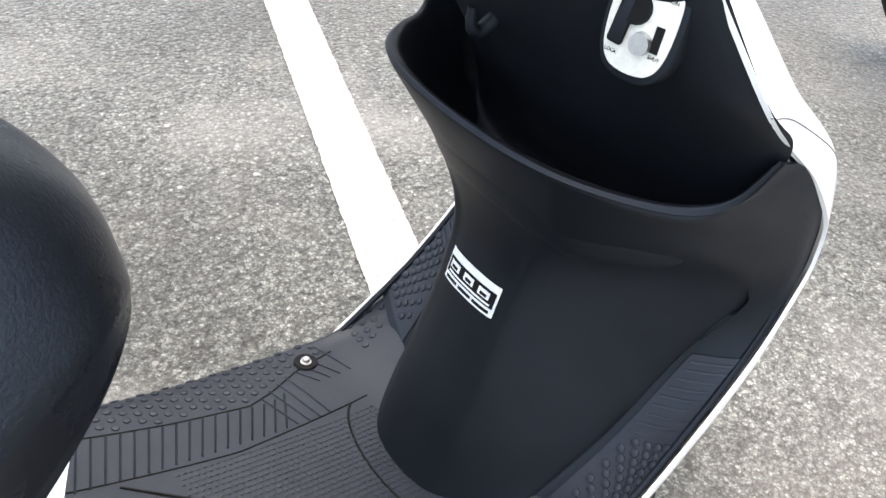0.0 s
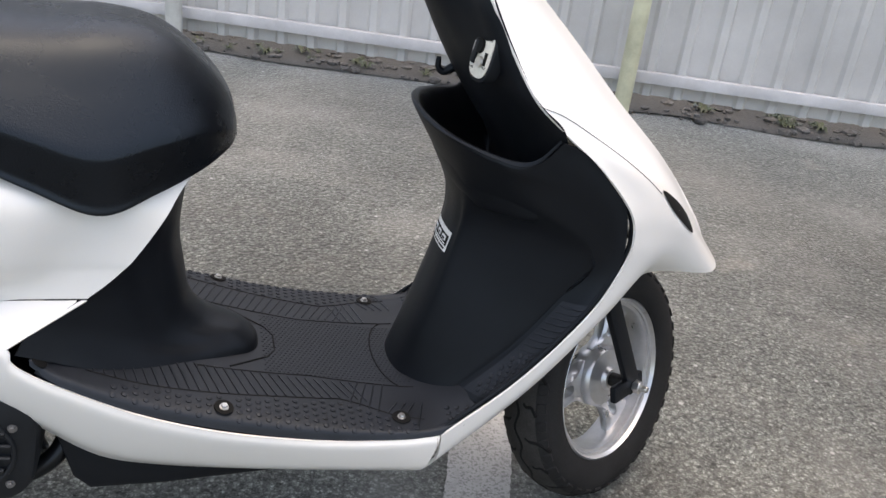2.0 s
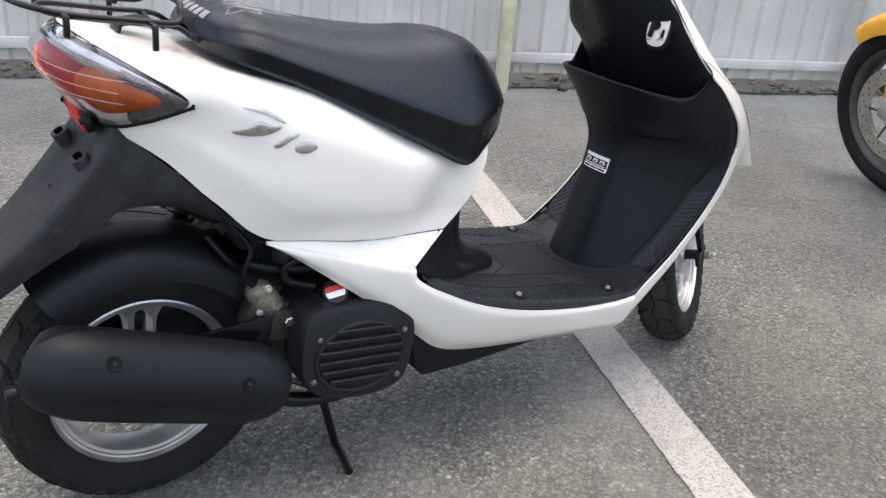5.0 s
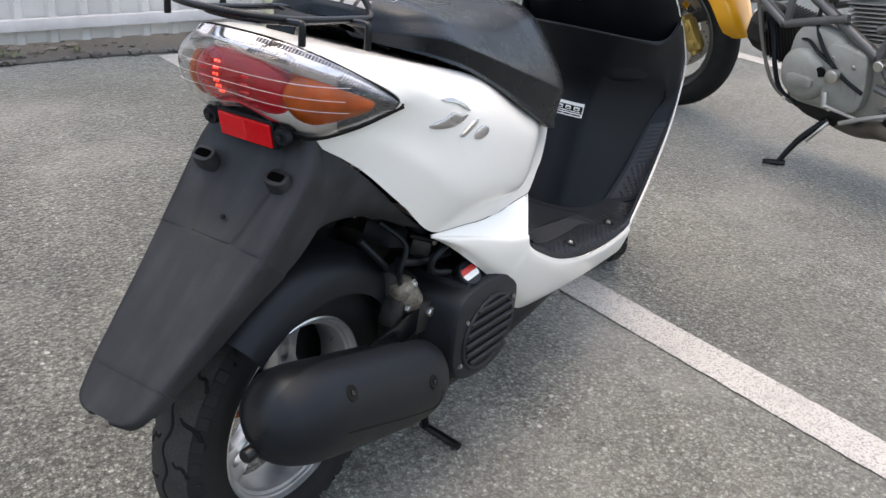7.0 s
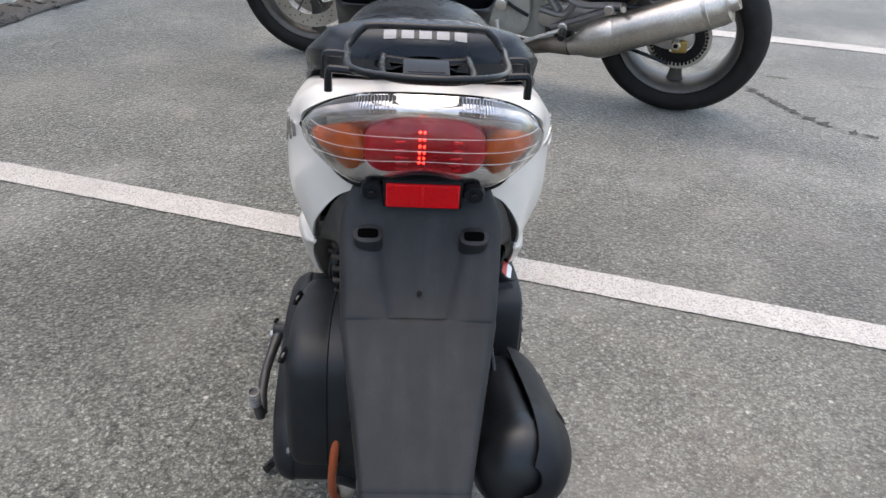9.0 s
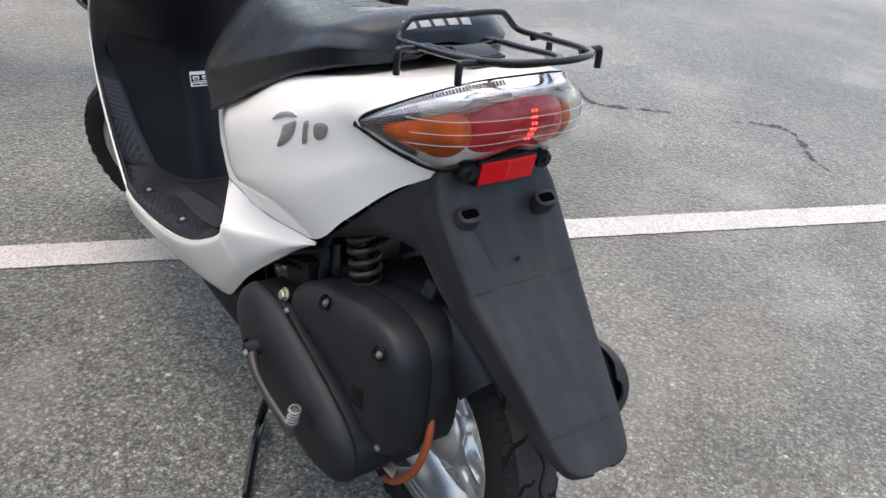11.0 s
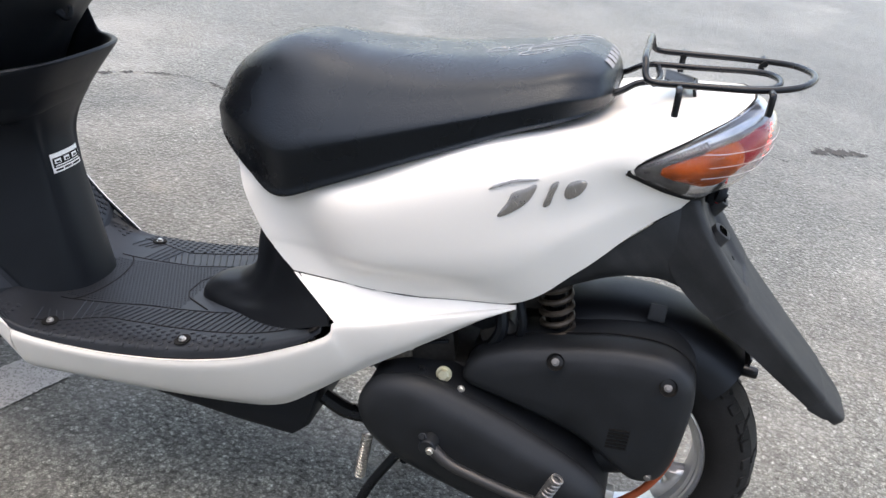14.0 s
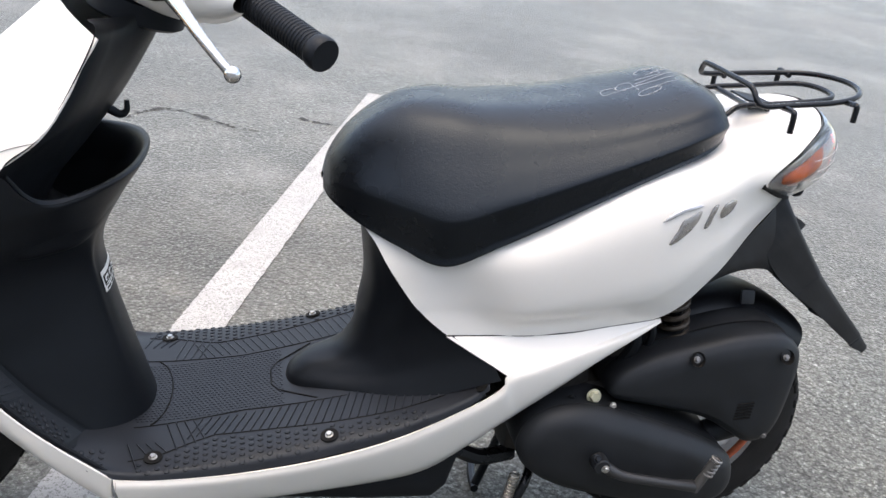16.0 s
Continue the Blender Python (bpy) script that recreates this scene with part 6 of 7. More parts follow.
def lane(x):
    """The curved border between studs and ribs, as a distance from the middle."""
    return float(np.interp(x, [0.42, 0.50, 0.58, 0.66, 0.735, 0.76, 0.80, 0.84], [0.150, 0.143, 0.134, 0.123, 0.116, 0.124, 0.142, 0.150]))


studs, ribs, fine = bmesh.new(), bmesh.new(), bmesh.new()
for q in (1, -1):
    for i in range(60):
        x = 0.47 + i * 0.0115
        for j in range(8):
            y = 0.172 - j * 0.0105 - (0.005 if i % 2 else 0)
            if x < 0.835 and (y < lane(x) + 0.006 or min(math.hypot(x - 0.81, y - 0.147), math.hypot(x - 0.59, y - 0.159)) < 0.016):
                continue
            if x >= 0.835 and not (0.865 < x < 0.95 and y > 0.118):
                continue
            p, n = drop(fl_t, x, q * y)
            ps, ns = drop(sh, x, q * y)
            if p is None or (ps is not None and ps.z > p.z):
                continue
            lathe([(0.0040, -0.0005), (0.0036, 0.0011), (0.0018, 0.0016), (0, 0.0017)], 8, along(p, p + n), studs)
    for i in range(44):
        x = 0.43 + i * 0.0115
        y1 = lane(x) - 0.004 if x < 0.84 else 0.168
        y0 = 0.078 if x < 0.80 else 0.118
        if 0.845 < x < 0.862:
            continue
        P = []
        for s in np.linspace(0, 1, 8):
            p, n = drop(fl_t, x + (0.018 if x < 0.76 else -0.016) * s, q * (y0 + (y1 - y0) * s), 0.0003)
            if p is not None:
                P.append(p)
        if len(P) > 3 and x < 0.86:
            tube(P, 0.0011, 4, bm=ribs)
    # ribbed strip along the outer edge of the leg shield
    full_s = surface(LOW, 60, 73)[1:21]
    full_s = full_s[:, 61:72] if q == 1 else full_s[:, 11:0:-1]
    out_s = np.cross(np.gradient(full_s, axis=0), np.gradient(full_s, axis=1))
    out_s /= np.linalg.norm(out_s, axis=2)[:, :, None]
    out_s *= np.where(out_s[:, :, 2:] < 0, -1, 1)
    part("foot_strip", grid_bm(full_s + out_s * 0.0012), FLOOR_BLACK, board, "ribbed outer strip")
    for i in range(11, 19):
        tube((full_s + out_s * 0.0016)[i, 1:10], 0.0013, 4, bm=ribs)
    for i in range(1, 10):
        for j in range(2 + i % 2, 10, 2):
            c, d = Vector(full_s[i, j]), Vector(out_s[i, j])
            lathe([(0.0042, 0.0005), (0.0037, 0.0024), (0.0018, 0.0030), (0, 0.0031)], 10, along(c, c + d), studs)
    edge_s = [(full_s + out_s * 0.0016)[i, j] for i, j in [(10, k) for k in range(1, 11)]]
    tube(edge_s, 0.0012, 4, bm=ribs)
    P = [drop(fl_t, x, q * (lane(x)), 0.0002)[0] for x in np.linspace(0.44, 0.84, 50)]
    part("groove", tube(P, 0.0009, 4), GAP, board)
    P = [drop(fl_t, x, q * (0.070 + 0.012 * abs(x - 0.70) / 0.15), 0.0002)[0] for x in np.linspace(0.56, 0.84, 40)]
    part("groove", tube(P, 0.0009, 4), GAP, board)
for i in range(34):
    for j in range(25):
        x, y = 0.645 + i * 0.0058, -0.067 + j * 0.0056
        p, n = drop(fl_t, x + (0.0029 if j % 2 else 0), y)
        box(0.0034, 0.0030, 0.0014, Matrix.Translation(p), 0, fine)
tagged(part("studs", studs, FLOOR_BLACK, board, "raised round studs"), kind="stuff")
tagged(part("ribs", ribs, FLOOR_BLACK, board, "slanted raised ribs"), kind="stuff")
tagged(part("grip_dots", fine, FLOOR_BLACK, board, "fine square grip pattern"), kind="stuff")
# borders of the column and of the hump on the floor
P = [drop(fl_t, 0.83 - 0.034 * math.cos(a), 0.082 * math.sin(a), 0.0003)[0] for a in np.linspace(-1.25, 1.25, 40)]
part("groove", tube(P, 0.0012, 5), GAP, board)
P = [drop(fl_t, x, y, 0.0003)[0] for x, y in ((0.60, -0.072), (0.650, -0.036), (0.660, -0.018), (0.660, 0.018), (0.650, 0.036), (0.60, 0.072))]
part("groove", tube(P, 0.0012, 5), GAP, board)

# ---- the yellow motorcycle beside it ----
YELLOW = material("yellow_paint", (0.72, 0.33, 0.012), 0.3, coat=0.7, vary=0.03, blotch=0.06)
CASE = material("grey_engine_paint", (0.28, 0.285, 0.265), 0.5, 0.15, vary=0.12, blotch=0.2, wide=14)
FRAME_GREY = material("grey_frame_paint", (0.12, 0.12, 0.122), 0.35, 0.4, vary=0.1, blotch=0.2)
CAN = material("brushed_exhaust", (0.5, 0.48, 0.45), 0.36, 1.0, vary=0.15, grain=120, blotch=0.2, wide=7)
GOLD = material("gold_caliper", (0.42, 0.3, 0.1), 0.4, 0.8, vary=0.2)
BRONZE = material("grey_bike_rim", (0.085, 0.082, 0.077), 0.42, 0.5, vary=0.1, blotch=0.2)
ALU = material("brushed_aluminium", (0.5, 0.5, 0.5), 0.4, 0.9, vary=0.1, blotch=0.2)
bike_m = Matrix.Translation((2.149, -0.951, 0)) @ Matrix.Rotation(radians(69.2), 4, "Z") @ Matrix.Rotation(radians(-10), 4, "X")
bike = thing("motorcycle", "yellow sports motorcycle with a grey frame leaning on its side stand", "motorcycle", at=bike_m)
inv = bike_m.inverted()
turn = Matrix.Rotation(radians(90), 4, "X")


def big_wheel(name, x, R, half, rim_r, label, discs, at=None):
    w = part(name, bmesh.new(), BRONZE, bike, label)
    w.matrix_basis = at or Matrix.Translation((x, 0, R))
    h = half
    prof = [(rim_r, -h * 0.72), (rim_r + 0.012, -h * 0.92), (R - 0.05, -h), (R - 0.028, -h * 0.86), (R - 0.010, -h * 0.52), (R, 0), (R - 0.010, h * 0.52), (R - 0.028, h * 0.86), (R - 0.05, h), (rim_r + 0.012, h * 0.92), (rim_r, h * 0.72)]
    part("tyre", lathe(catmull(prof, 40), 96, turn), TYRE, w, "black road tyre")
    part("rim", lathe([(rim_r + 0.004, -h * 0.7), (rim_r - 0.002, -h * 0.78), (rim_r - 0.012, -h * 0.7), (rim_r - 0.024, -h * 0.5), (rim_r - 0.028, 0), (rim_r - 0.024, h * 0.5), (rim_r - 0.012, h * 0.7), (rim_r - 0.002, h * 0.78), (rim_r + 0.004, h * 0.7)], 96, turn), BRONZE, w, "grey cast rim")
    part("hub", lathe([(0, -h), (0.03, -h), (0.038, -h * 0.5), (0.05, 0), (0.038, h * 0.5), (0.03, h), (0, h)], 28, turn), BRONZE, w)
    for k in range(3):
        a = 2 * math.pi * k / 3 + 0.5
        G = []
        for r, wd, th in ((0.03, 0.030, 0.016), (0.08, 0.022, 0.013), (0.15, 0.022, 0.011), (rim_r - 0.02, 0.034, 0.014)):
            G.append([(r, wd * c, th * s) for c, s in oval(1, 1, 16, 3)])
        bm = grid_bm(surface(G, 12, 16), loop_v=True)
        bm.transform(turn @ Matrix.Rotation(a, 4, "Z"))
        part("spoke", bm, BRONZE, w, "cast spoke")
    for y, r0, r1 in discs:
        d = part("brake_disc", lathe([(r0, y - 0.002), (r1, y - 0.002), (r1, y + 0.002), (r0, y + 0.002)], 64, turn, closed=True), STEEL, w, "drilled steel brake disc")
        bm = bmesh.new()
        for k in range(48):
            a = 2 * math.pi * k / 48
            r = (r0 * 0.75 + r1 * 0.25, r0 * 0.5 + r1 * 0.5, r0 * 0.25 + r1 * 0.75)[k % 3]
            lathe([(0, -0.0028), (0.003, -0.0028), (0.003, 0.0028), (0, 0.0028)], 8, turn @ Matrix.Translation((r * math.cos(a), r * math.sin(a), y)), bm)
        tagged(part("disc_holes", bm, GAP, d), kind="stuff")
        for k in range(6):
            a = 2 * math.pi * k / 6
            part("carrier", box(r0 * 0.75, 0.007, 0.004, turn @ Matrix.Rotation(a, 4, "Z") @ Matrix.Translation((r0 * 0.65, 0, y)), 0.001), BRONZE, d, "bronze disc carrier")
    return w


big_wheel("rear_wheel", 0, 0.293, 0.085, 0.208, "wide rear wheel with three spokes", ((-0.07, 0.06, 0.11),))
front = big_wheel("front_wheel", 1.385, 0.295, 0.058, 0.216, "front wheel with twin discs", ((0.062, 0.105, 0.155), (-0.062, 0.105, 0.155)), Matrix.Translation((1.385, 0, 0.295)) @ Matrix.Rotation(radians(8), 4, "Z"))
bm = lathe([(0.055, 0.086), (0.088, 0.086), (0.088, 0.092), (0.055, 0.092)], 44, turn @ Matrix.Translation((0, 0, -0.178)), closed=True)
spr = part("sprocket", bm, DARK_STEEL, bike, "dark rear sprocket")
spr.matrix_basis = Matrix.Translation((0, 0, 0.300))
bm = bmesh.new()
for k in range(44):
    a = 2 * math.pi * k / 44
    box(0.008, 0.008, 0.008, Matrix.Translation((0.094 * math.cos(a), 0.089, 0.094 * math.sin(a))) @ Matrix.Rotation(-a, 4, "Y"), 0.001, bm, 1)
tagged(part("chain", bm, DARK_STEEL, spr, "roller chain on the sprocket"), kind="stuff")
part("chain_run", tube([(0.02, 0.089, 0.206), (0.22, 0.089, 0.255), (0.46, 0.089, 0.305)], 0.0065, 6, 30), DARK_STEEL, bike, "lower run of the chain")
part("chain_run", tube([(-0.01, 0.089, 0.394), (0.2, 0.089, 0.385), (0.46, 0.089, 0.36)], 0.0065, 6, 30), DARK_STEEL, bike)

# swing arm
for q in (1, -1):
    part("swing_arm", plate(catmull([(-0.045, -0.02), (-0.05, 0.03), (0.0, 0.045), (0.15, 0.06), (0.32, 0.075), (0.46, 0.06), (0.46, -0.01), (0.3, -0.015), (0.12, -0.018), (0.03, -0.035)], 40, True), 0.03, Matrix.Translation((0, q * 0.112 - 0.015, 0.305)) @ LM, 0.008, bottom=True), ALU, bike, "aluminium swing arm")
ad = part("chain_adjuster", box(0.05, 0.012, 0.04, pose(-0.01, 0.135, 0.290, 0, 8, 0), 0.005), GOLD, bike, "brassy chain adjuster")
part("axle_nut", rod((0, 0.128, 0.300), (0, 0.156, 0.300), 0.016, 6), STEEL, ad)
part("axle_hole", lathe([(0, 0), (0.008, 0), (0.008, 0.001), (0, 0.001)], 14, Matrix.Translation((0, 0.157, 0.300)) @ turn), GAP, ad)

HOSE_GREY = material("grey_brown_hose", (0.10, 0.09, 0.078), 0.55, vary=0.2, blotch=0.2)
# engine
eng = part("engine", box(0.34, 0.24, 0.24, pose(0.61, 0, 0.345), 0.04), CASE, bike, "grey twin cylinder engine")
part("clutch_cover", lathe([(0, 0.03), (0.02, 0.03), (0.028, 0.026), (0.06, 0.022), (0.085, 0.012), (0.098, -0.01), (0.105, -0.05)], 40, Matrix.Translation((0.704, 0.155, 0.346)) @ Matrix.Scale(0.88, 4) @ Matrix.Rotation(radians(-90), 4, "X")), CASE, eng, "round grey engine cover")
part("cover_boss", plate(oval(0.045, 0.02, 24, 3), 0.014, pose(0.70, 0.174, 0.335) @ LM, 0.004), CASE, eng)
part("sight_glass", lathe([(0, 0.004), (0.018, 0.004), (0.02, 0), (0.022, -0.004)], 24, Matrix.Translation((0.643, 0.168, 0.373)) @ Matrix.Scale(0.8, 4) @ Matrix.Rotation(radians(-90), 4, "X")), GAP, eng, "dark round window")
part("front_cover", plate(catmull([(-0.09, -0.07), (-0.095, 0.08), (-0.02, 0.13), (0.07, 0.12), (0.10, 0.04), (0.085, -0.08), (0.0, -0.11)], 40, True), 0.045, pose(0.67, 0.105, 0.368) @ LM, 0.014), CASE, eng)
part("sprocket_cover", plate(catmull([(-0.06, -0.09), (-0.065, 0.06), (-0.02, 0.09), (0.065, 0.085), (0.075, -0.02), (0.05, -0.10)], 40, True), 0.05, pose(0.568, 0.11, 0.372) @ LM, 0.008), CASE, eng, "grey sprocket cover")
for k in range(3):
    part("groove", box(0.010, 0.004, 0.05, pose(0.528 + 0.024 * k, 0.160, 0.345, 0, 14, 0), 0.001), CASE, eng)
part("slave_cylinder", rod((0.59, 0.15, 0.379), (0.59, 0.195, 0.379), 0.020, 24), STEEL, eng, "steel clutch cylinder")
part("gear_lever", tube([(0.605, 0.185, 0.325), (0.595, 0.192, 0.28)], 0.010, 10), ALU, eng)
part("gear_rod", tube([(0.592, 0.195, 0.285), (0.48, 0.198, 0.275), (0.40, 0.198, 0.30)], 0.005, 8), ALU, eng)
for k in range(12):
    part("upright_fin", box(0.17, 0.15, 0.004, pose(0.52 + 0.004 * k, 0.0, 0.44 + 0.0125 * k, 0, 8, 0), 0.001), CASE, eng)
for k in range(11):
    part("forward_fin", box(0.004, 0.15, 0.15, pose(0.79 + 0.0125 * k, 0.0, 0.388 + 0.002 * k, 0, 14, 0), 0.001), ENGINE, eng)
hd = part("head", lathe([(0, 0), (0.082, 0), (0.086, 0.012), (0.084, 0.045), (0.070, 0.075), (0.040, 0.092), (0, 0.096)], 10, along((0.915, 0, 0.402), (1.02, 0, 0.428), 0.3)), ENGINE, eng, "dark cylinder head", angle=25)
for k in range(4):
    a = 0.8 + k * math.pi / 2
    bolt("head_bolt", (0.985, 0.052 * math.cos(a), 0.42 + 0.052 * math.sin(a)), (0.97, 0, 0.24), 0.008, STEEL, hd)
part("sump", plate(catmull([(0.36, 0.25), (0.42, 0.19), (0.55, 0.17), (0.72, 0.18), (0.80, 0.24), (0.75, 0.28), (0.45, 0.28)], 36, True), 0.18, pose(0, -0.09, 0) @ LM, 0.02, bottom=True), ENGINE, eng, "oily black sump")
for a, r, mt in (([(0.955, 0.09, 0.56), (0.925, 0.105, 0.49), (0.895, 0.118, 0.41), (0.855, 0.128, 0.325), (0.815, 0.128, 0.265), (0.757, 0.11, 0.222)], 0.0065, HOSE_GREY), ([(0.91, 0.08, 0.50), (0.862, 0.10, 0.42), (0.835, 0.118, 0.34), (0.80, 0.12, 0.26), (0.74, 0.10, 0.215)], 0.008, BLACK), ([(0.50, 0.16, 0.34), (0.57, 0.17, 0.38), (0.64, 0.165, 0.44), (0.69, 0.14, 0.50), (0.70, 0.12, 0.56)], 0.0065, BLACK), ([(0.60, 0.165, 0.40), (0.655, 0.166, 0.43), (0.70, 0.155, 0.455), (0.745, 0.14, 0.452)], 0.006, DARK_STEEL)):
    part("hose", tube(a, r, 8, 24), mt, eng)
for p in ((0.61, 0.155, 0.425), (0.745, 0.155, 0.40), (0.76, 0.155, 0.25), (0.60, 0.155, 0.26), (0.43, 0.162, 0.26), (0.44, 0.162, 0.40), (0.54, 0.162, 0.415)):
    bolt("case_bolt", p, (0, 1, 0), 0.006, STEEL, eng)

# trellis frame
for q in (1, -1):
    for a, b, r in (((1.13, 0.05, 0.628), (0.809, 0.13, 0.479), 0.0155), ((0.809, 0.13, 0.479), (0.595, 0.142, 0.545), 0.013), ((1.05, 0.06, 0.722), (0.481, 0.145, 0.455), 0.0165), ((0.806, 0.127, 0.485), (0.792, 0.127, 0.602), 0.012), ((0.452, 0.145, 0.525), (0.482, 0.145, 0.455), 0.014), ((0.38, 0.13, 0.63), (0.452, 0.145, 0.525), 0.014), ((0.481, 0.145, 0.455), (0.40, 0.13, 0.36), 0.014), ((0.50, 0.14, 0.53), (0.20, 0.12, 0.66), 0.012)):
        part("frame_tube", rod((a[0], q * a[1], a[2]), (b[0], q * b[1], b[2]), r, 12), FRAME_GREY, bike, "grey trellis frame tube")
part("shock_body", rod((0.36, 0.0, 0.36), (0.42, 0.0, 0.60), 0.02), DARK_STEEL, bike)
part("shock_spring", tube([Vector((0.37, 0.03, 0.40)).lerp(Vector((0.42, 0.03, 0.62)), k / 119) + Vector((0.036 * math.cos(k * 0.37), 0.036 * math.sin(k * 0.37), 0)) for k in range(120)], 0.0075, 8), material("bronze_spring", (0.36, 0.17, 0.035), 0.4, 0.5, vary=0.15), bike, "bronze shock spring")
# foot rest plate
for path in ([(0.455, 0.165, 0.445), (0.40, 0.165, 0.372)], [(0.402, 0.165, 0.488), (0.345, 0.165, 0.408), (0.19, 0.165, 0.416)], [(0.418, 0.165, 0.312), (0.30, 0.165, 0.366), (0.215, 0.165, 0.408)], [(0.46, 0.165, 0.372), (0.38, 0.165, 0.362), (0.345, 0.165, 0.405)]):
    part("rearset", tube(path, 0.0125, 8, 14 if len(path) > 2 else 0), FRAME_GREY, bike, "grey foot rest bracket")
for x, z in ((0.455, 0.445), (0.405, 0.488), (0.227, 0.405), (0.375, 0.325)):
    part("pivot", rod((x, 0.155, z), (x, 0.190, z), 0.016, 16), STEEL, bike, "steel pivot bolt")
part("gear_pedal", tube([(0.53, 0.205, 0.25), (0.46, 0.205, 0.285), (0.385, 0.20, 0.318)], 0.007, 8, 14), ALU, bike, "polished gear pedal")
G = []
for a in np.linspace(radians(8), radians(118), 34):
    G.append([((0.322 + dr) * math.cos(a), y, 0.293 + (0.322 + dr) * math.sin(a)) for y, dr in ((-0.105, -0.06), (-0.104, -0.03), (-0.09, -0.004), (-0.05, 0.008), (0, 0.010), (0.05, 0.008), (0.09, -0.004), (0.104, -0.03), (0.105, -0.075))])
part("rear_hugger", grid_bm(surface(G, 40, 33)), BLACK, bike, "black inner rear mudguard", thick=0.003)
part("hugger_side", plate(catmull([(0.305, 0.395), (0.29, 0.445), (0.215, 0.54), (0.10, 0.602), (0.0, 0.618), (0.015, 0.52), (0.06, 0.445), (0.10, 0.424), (0.19, 0.428)], 40, True), 0.005, Matrix.Translation((0, 0.104, 0)) @ LM, 0.0015), BLACK, bike, "black side of the rear mudguard")
part("foot_peg", rod((0.375, 0.17, 0.315), (0.365, 0.25, 0.315), 0.012), DARK_STEEL, bike)
part("foot_peg", rod((0.185, 0.16, 0.416), (0.175, 0.23, 0.43), 0.010), STEEL, bike)

# exhaust
CA, CB = Vector((0.345, 0.178, 0.258)), Vector((-0.143, 0.20, 0.482))
L = (CB - CA).length
can = part("exhaust", lathe([(0, -0.002), (0.030, 0.0), (0.034, 0.02), (0.056, 0.075), (0.062, 0.10), (0.062, L - 0.02), (0.058, L - 0.012), (0.058, L), (0.030, L + 0.004), (0.026, L + 0.03), (0.022, L + 0.03), (0.020, L - 0.02), (0, L - 0.02)], 40, along(CA, CB)), CAN, bike, "brushed silver silencer")
part("band", lathe([(0.0615, 0), (0.0645, 0.002), (0.0645, 0.014), (0.0625, 0.016)], 40, along(CA + (CB - CA) * 0.86, CB)), CAN, can)
part("heat_plate", lathe([(0.050, 0), (0.064, 0.045), (0.0650, 0.11), (0.0635, 0.12)], 40, along(CA + (CB - CA) * 0.1, CB)), CAN, can)
part("mid_pipe", tube([CA, CA + Vector((0.08, -0.02, -0.015)), (0.55, 0.08, 0.19), (0.75, 0.02, 0.19)], [0.03, 0.026, 0.026, 0.026], 14, 24), material("heat_tinted_pipe", (0.16, 0.14, 0.12), 0.45, 0.8, vary=0.2, blotch=0.3), can, "dark heat-tinted pipe")

# side stand, its foot on the ground
foot, pivot = inv @ Vector((2.215, -0.205, 0.012)), Vector((0.622, 0.10, 0.20))
stand2 = part("side_stand", tube([pivot, pivot.lerp(foot, 0.5) + Vector((0.01, 0, 0.006)), foot], [0.014, 0.011, 0.009], 10, 16), DARK_STEEL, bike, "black side stand")
part("stand_foot", tube([foot + Vector((-0.02, -0.015, 0)), foot, foot + Vector((0.03, 0.035, 0.006))], [0.010, 0.011, 0.008], 8, 10), DARK_STEEL, stand2)
part("stand_spring", rod(pivot + Vector((-0.01, 0.02, 0)), pivot.lerp(foot, 0.45) + Vector((-0.01, 0.015, 0)), 0.006), STEEL, stand2)

# front fork, fender and calipers (turned with the wheel)
fk = part("fork", bmesh.new(), FRAME_GREY, bike, "grey upside-down fork")
fk.matrix_basis = Matrix.Translation((1.385, 0, 0.295)) @ Matrix.Rotation(radians(8), 4, "Z")
rake = Vector((-0.40, 0, 0.92)).normalized()
for q in (1, -1):
    o = Vector((-0.02, q * 0.095, 0.0))
    part("fork_leg", rod(o + rake * 0.05, o + rake * 0.62, 0.022, 18), FRAME_GREY, fk, "grey fork leg")
    part("fork_collar", rod(o + rake * 0.13, o + rake * 0.155, 0.027, 18), ALU, fk)
    part("fork_collar", rod(o + rake * 0.25, o + rake * 0.275, 0.028, 18), ALU, fk)
    part("fork_foot", box(0.09, 0.03, 0.07, Matrix.Translation(o + Vector((0.0, 0, 0.02))) @ Matrix.Rotation(radians(-20), 4, "Y"), 0.015), ALU, fk, "cast fork foot")
    c = part("caliper", box(0.055, 0.05, 0.12, Matrix.Translation((-0.150, q * 0.082, 0.036)) @ Matrix.Rotation(radians(27), 4, "Y"), 0.016), GOLD, fk, "golden brake caliper")
    for k in (-1, 1):
        part("piston_cap", rod((-0.150 + 0.013 * k, q * 0.105, 0.036 + 0.028 * k), (-0.150 + 0.013 * k, q * 0.115, 0.036 + 0.028 * k), 0.017, 20), GOLD, c)
        part("caliper_bridge", box(0.02, 0.056, 0.018, Matrix.Translation((-0.150 + 0.027 * k, q * 0.083, 0.036 + 0.058 * k)) @ Matrix.Rotation(radians(27), 4, "Y"), 0.006), GOLD, c)
    part("fender_arm", plate([(-0.04, 0.10), (0.0, 0.02), (0.03, 0.02), (0.02, 0.16), (0.06, 0.30), (-0.02, 0.33)], 0.006, pose(0.0, q * 0.084 - 0.003, 0.0) @ LM, 0.002), YELLOW, fk)
G = []
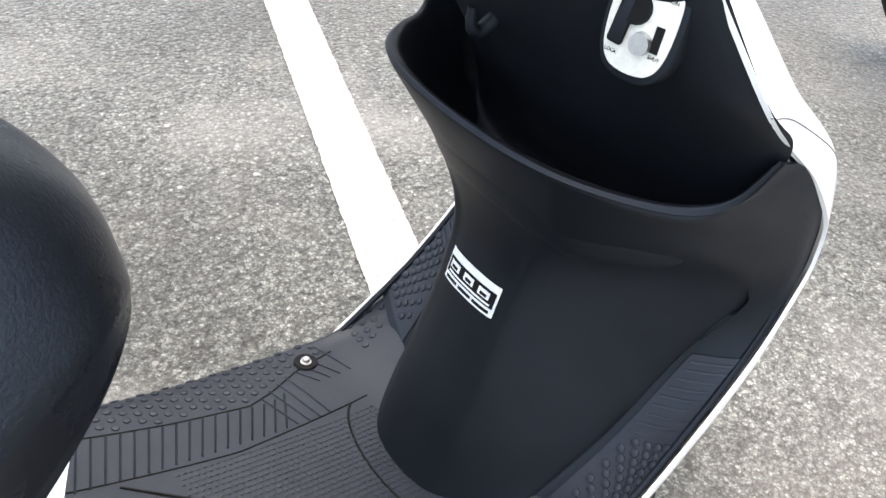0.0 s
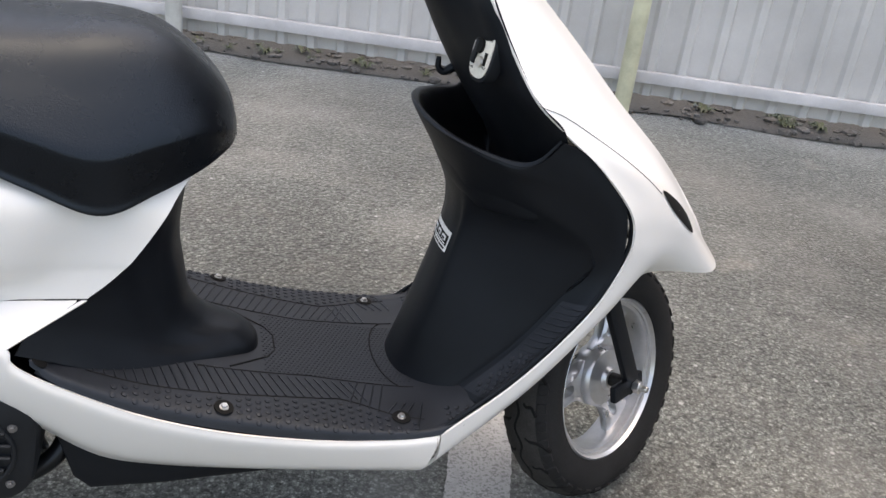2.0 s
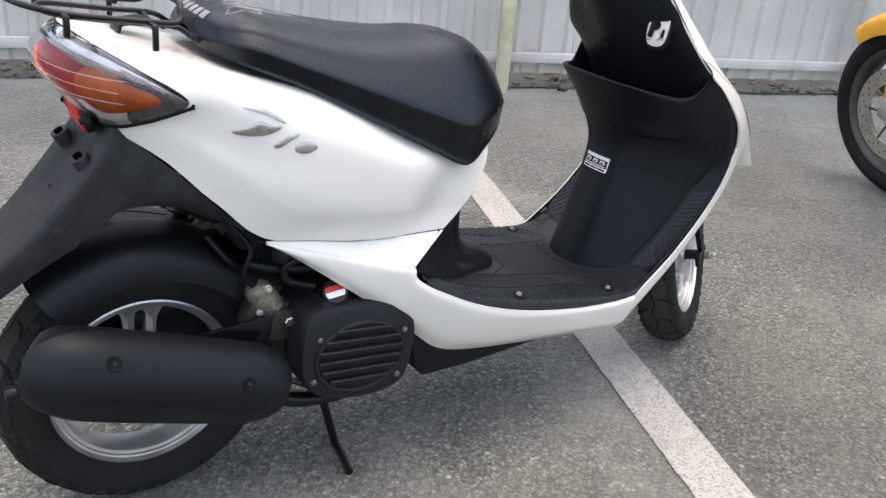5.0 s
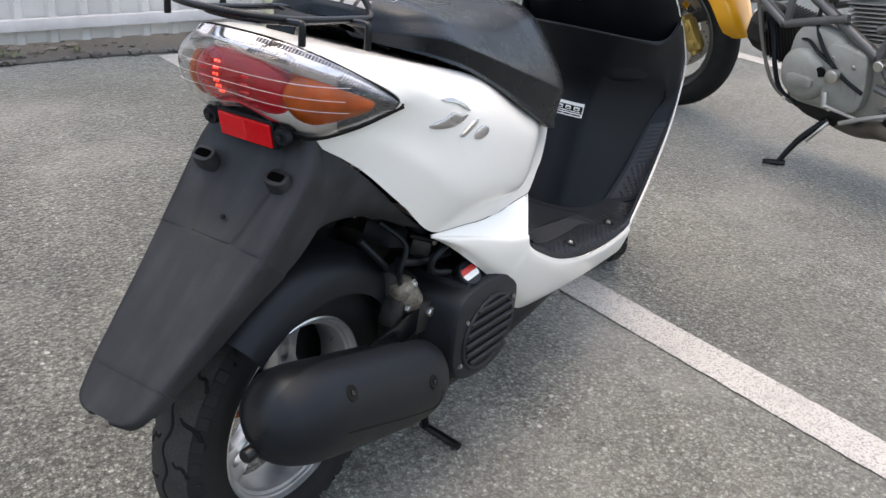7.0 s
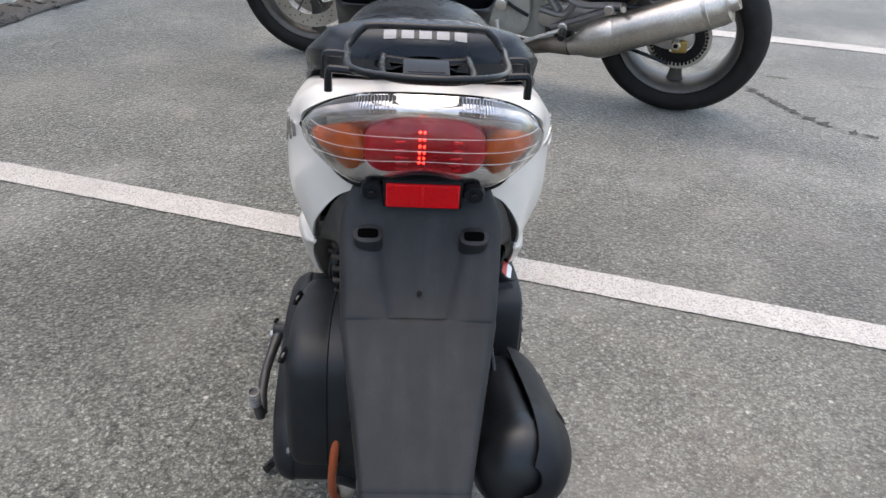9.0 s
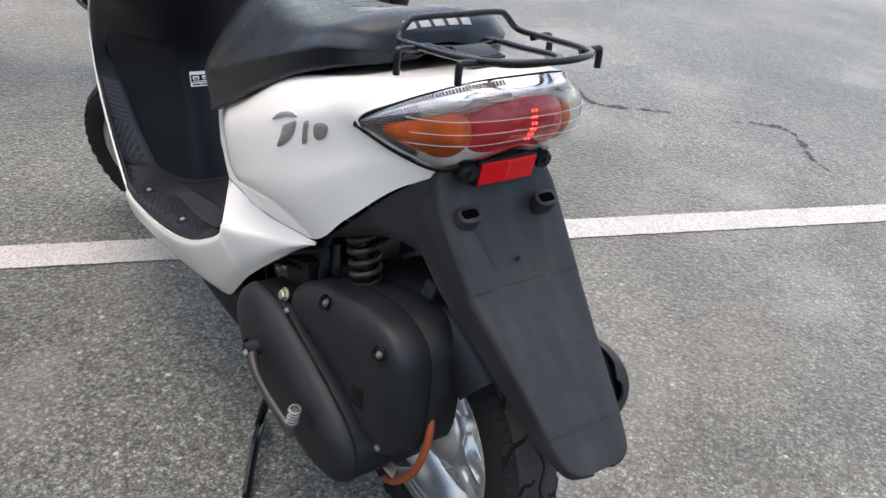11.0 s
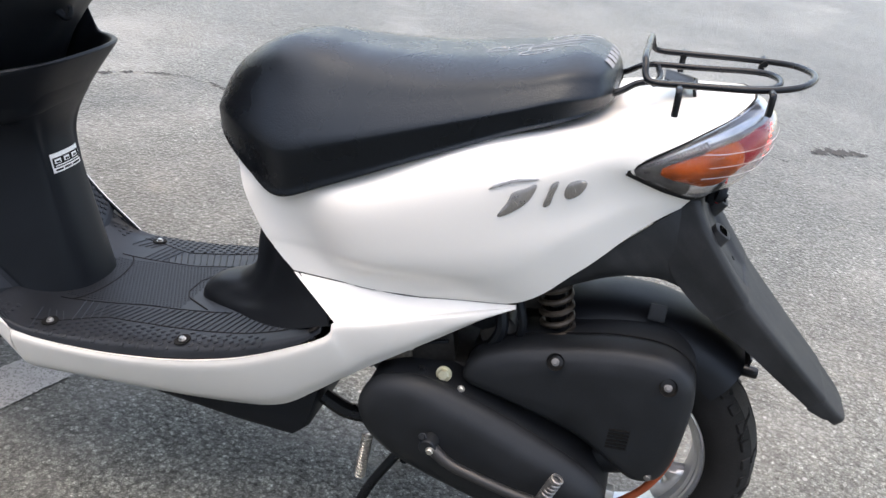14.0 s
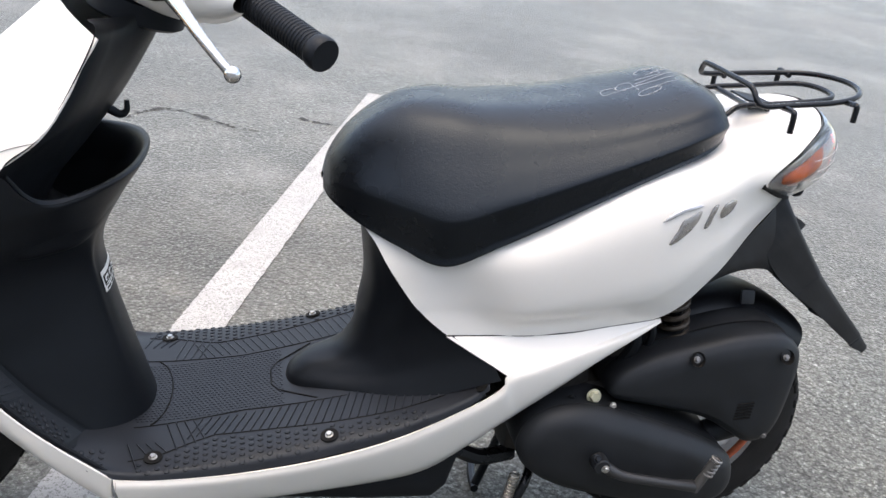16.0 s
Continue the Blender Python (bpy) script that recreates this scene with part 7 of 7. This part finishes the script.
for a in np.linspace(radians(52), radians(173), 30):
    row = []
    for y, dr in ((-0.078, -0.055), (-0.076, -0.03), (-0.066, -0.004), (-0.035, 0.010), (0, 0.013), (0.035, 0.010), (0.066, -0.004), (0.076, -0.03), (0.078, -0.055)):
        e = 1.0 if a < radians(150) else 1 - 0.62 * ((a - radians(150)) / radians(23)) ** 2.4
        row.append(((0.318 + dr) * math.cos(a), y * e, (0.318 + dr) * math.sin(a)))
    G.append(row)
part("front_fender", grid_bm(surface(G, 40, 33)), YELLOW, fk, "yellow front mudguard", thick=0.003)
part("brake_hose", tube([(-0.10, 0.10, 0.13), (-0.10, 0.115, 0.22), (-0.15, 0.11, 0.34), (-0.2, 0.09, 0.5)], 0.004, 6, 20), BLACK, fk)

# tank, seat and tail
TANK = both([
    [(1.04, 0, 0.86), (1.04, 0.03, 0.85), (1.04, 0.05, 0.82), (1.03, 0.05, 0.78), (1.02, 0.03, 0.74)],
    [(0.95, 0, 0.96), (0.95, 0.08, 0.945), (0.95, 0.13, 0.87), (0.94, 0.13, 0.76), (0.93, 0.10, 0.70)],
    [(0.78, 0, 0.97), (0.78, 0.09, 0.955), (0.78, 0.14, 0.88), (0.78, 0.14, 0.75), (0.78, 0.11, 0.67)],
    [(0.62, 0, 0.90), (0.62, 0.07, 0.885), (0.62, 0.115, 0.82), (0.62, 0.12, 0.73), (0.62, 0.10, 0.66)],
    [(0.50, 0, 0.80), (0.50, 0.04, 0.79), (0.50, 0.06, 0.76), (0.50, 0.06, 0.72), (0.50, 0.05, 0.68)]])
bm = grid_bm(surface(TANK, 30, 41))
bmesh.ops.recalc_face_normals(bm, faces=bm.faces[:])
part("fuel_tank", bm, YELLOW, bike, "yellow fuel tank", thick=0.004)
TAIL = both([
    [(0.52, 0, 0.80), (0.52, 0.07, 0.79), (0.52, 0.11, 0.74), (0.52, 0.11, 0.68), (0.52, 0.08, 0.62)],
    [(0.30, 0, 0.77), (0.30, 0.09, 0.765), (0.30, 0.13, 0.73), (0.30, 0.13, 0.67), (0.30, 0.10, 0.60)],
    [(0.05, 0, 0.82), (0.05, 0.08, 0.81), (0.05, 0.11, 0.77), (0.05, 0.11, 0.69), (0.05, 0.09, 0.62)],
    [(-0.22, 0, 0.86), (-0.22, 0.05, 0.85), (-0.22, 0.07, 0.82), (-0.22, 0.07, 0.77), (-0.22, 0.05, 0.72)]])
bm = grid_bm(surface(TAIL, 24, 41))
bmesh.ops.recalc_face_normals(bm, faces=bm.faces[:])
part("seat_unit", bm, SEAT_BLACK, bike, "black seat and tail", thick=0.004)
G = [[((0.335) * math.cos(a), y, 0.30 + 0.335 * math.sin(a) - abs(y) * 0.2) for y in (-0.10, -0.06, 0, 0.06, 0.10)] for a in np.linspace(radians(38), radians(140), 30)]
part("hugger", grid_bm(np.array(G)), BLACK, bike, "black rear mudguard", thick=0.004)
part("under_tray", box(0.5, 0.18, 0.08, pose(0.22, 0, 0.63, 0, 8, 0), 0.02), BLACK, bike)
part("battery_box", box(0.20, 0.16, 0.16, pose(0.40, 0, 0.62), 0.02), BLACK, bike)
part("head_stem", rod((1.08, 0, 0.74), (1.02, 0, 0.90), 0.03), FRAME_GREY, bike)
part("air_box", box(0.26, 0.16, 0.10, pose(0.72, 0, 0.64), 0.02), BLACK, bike)
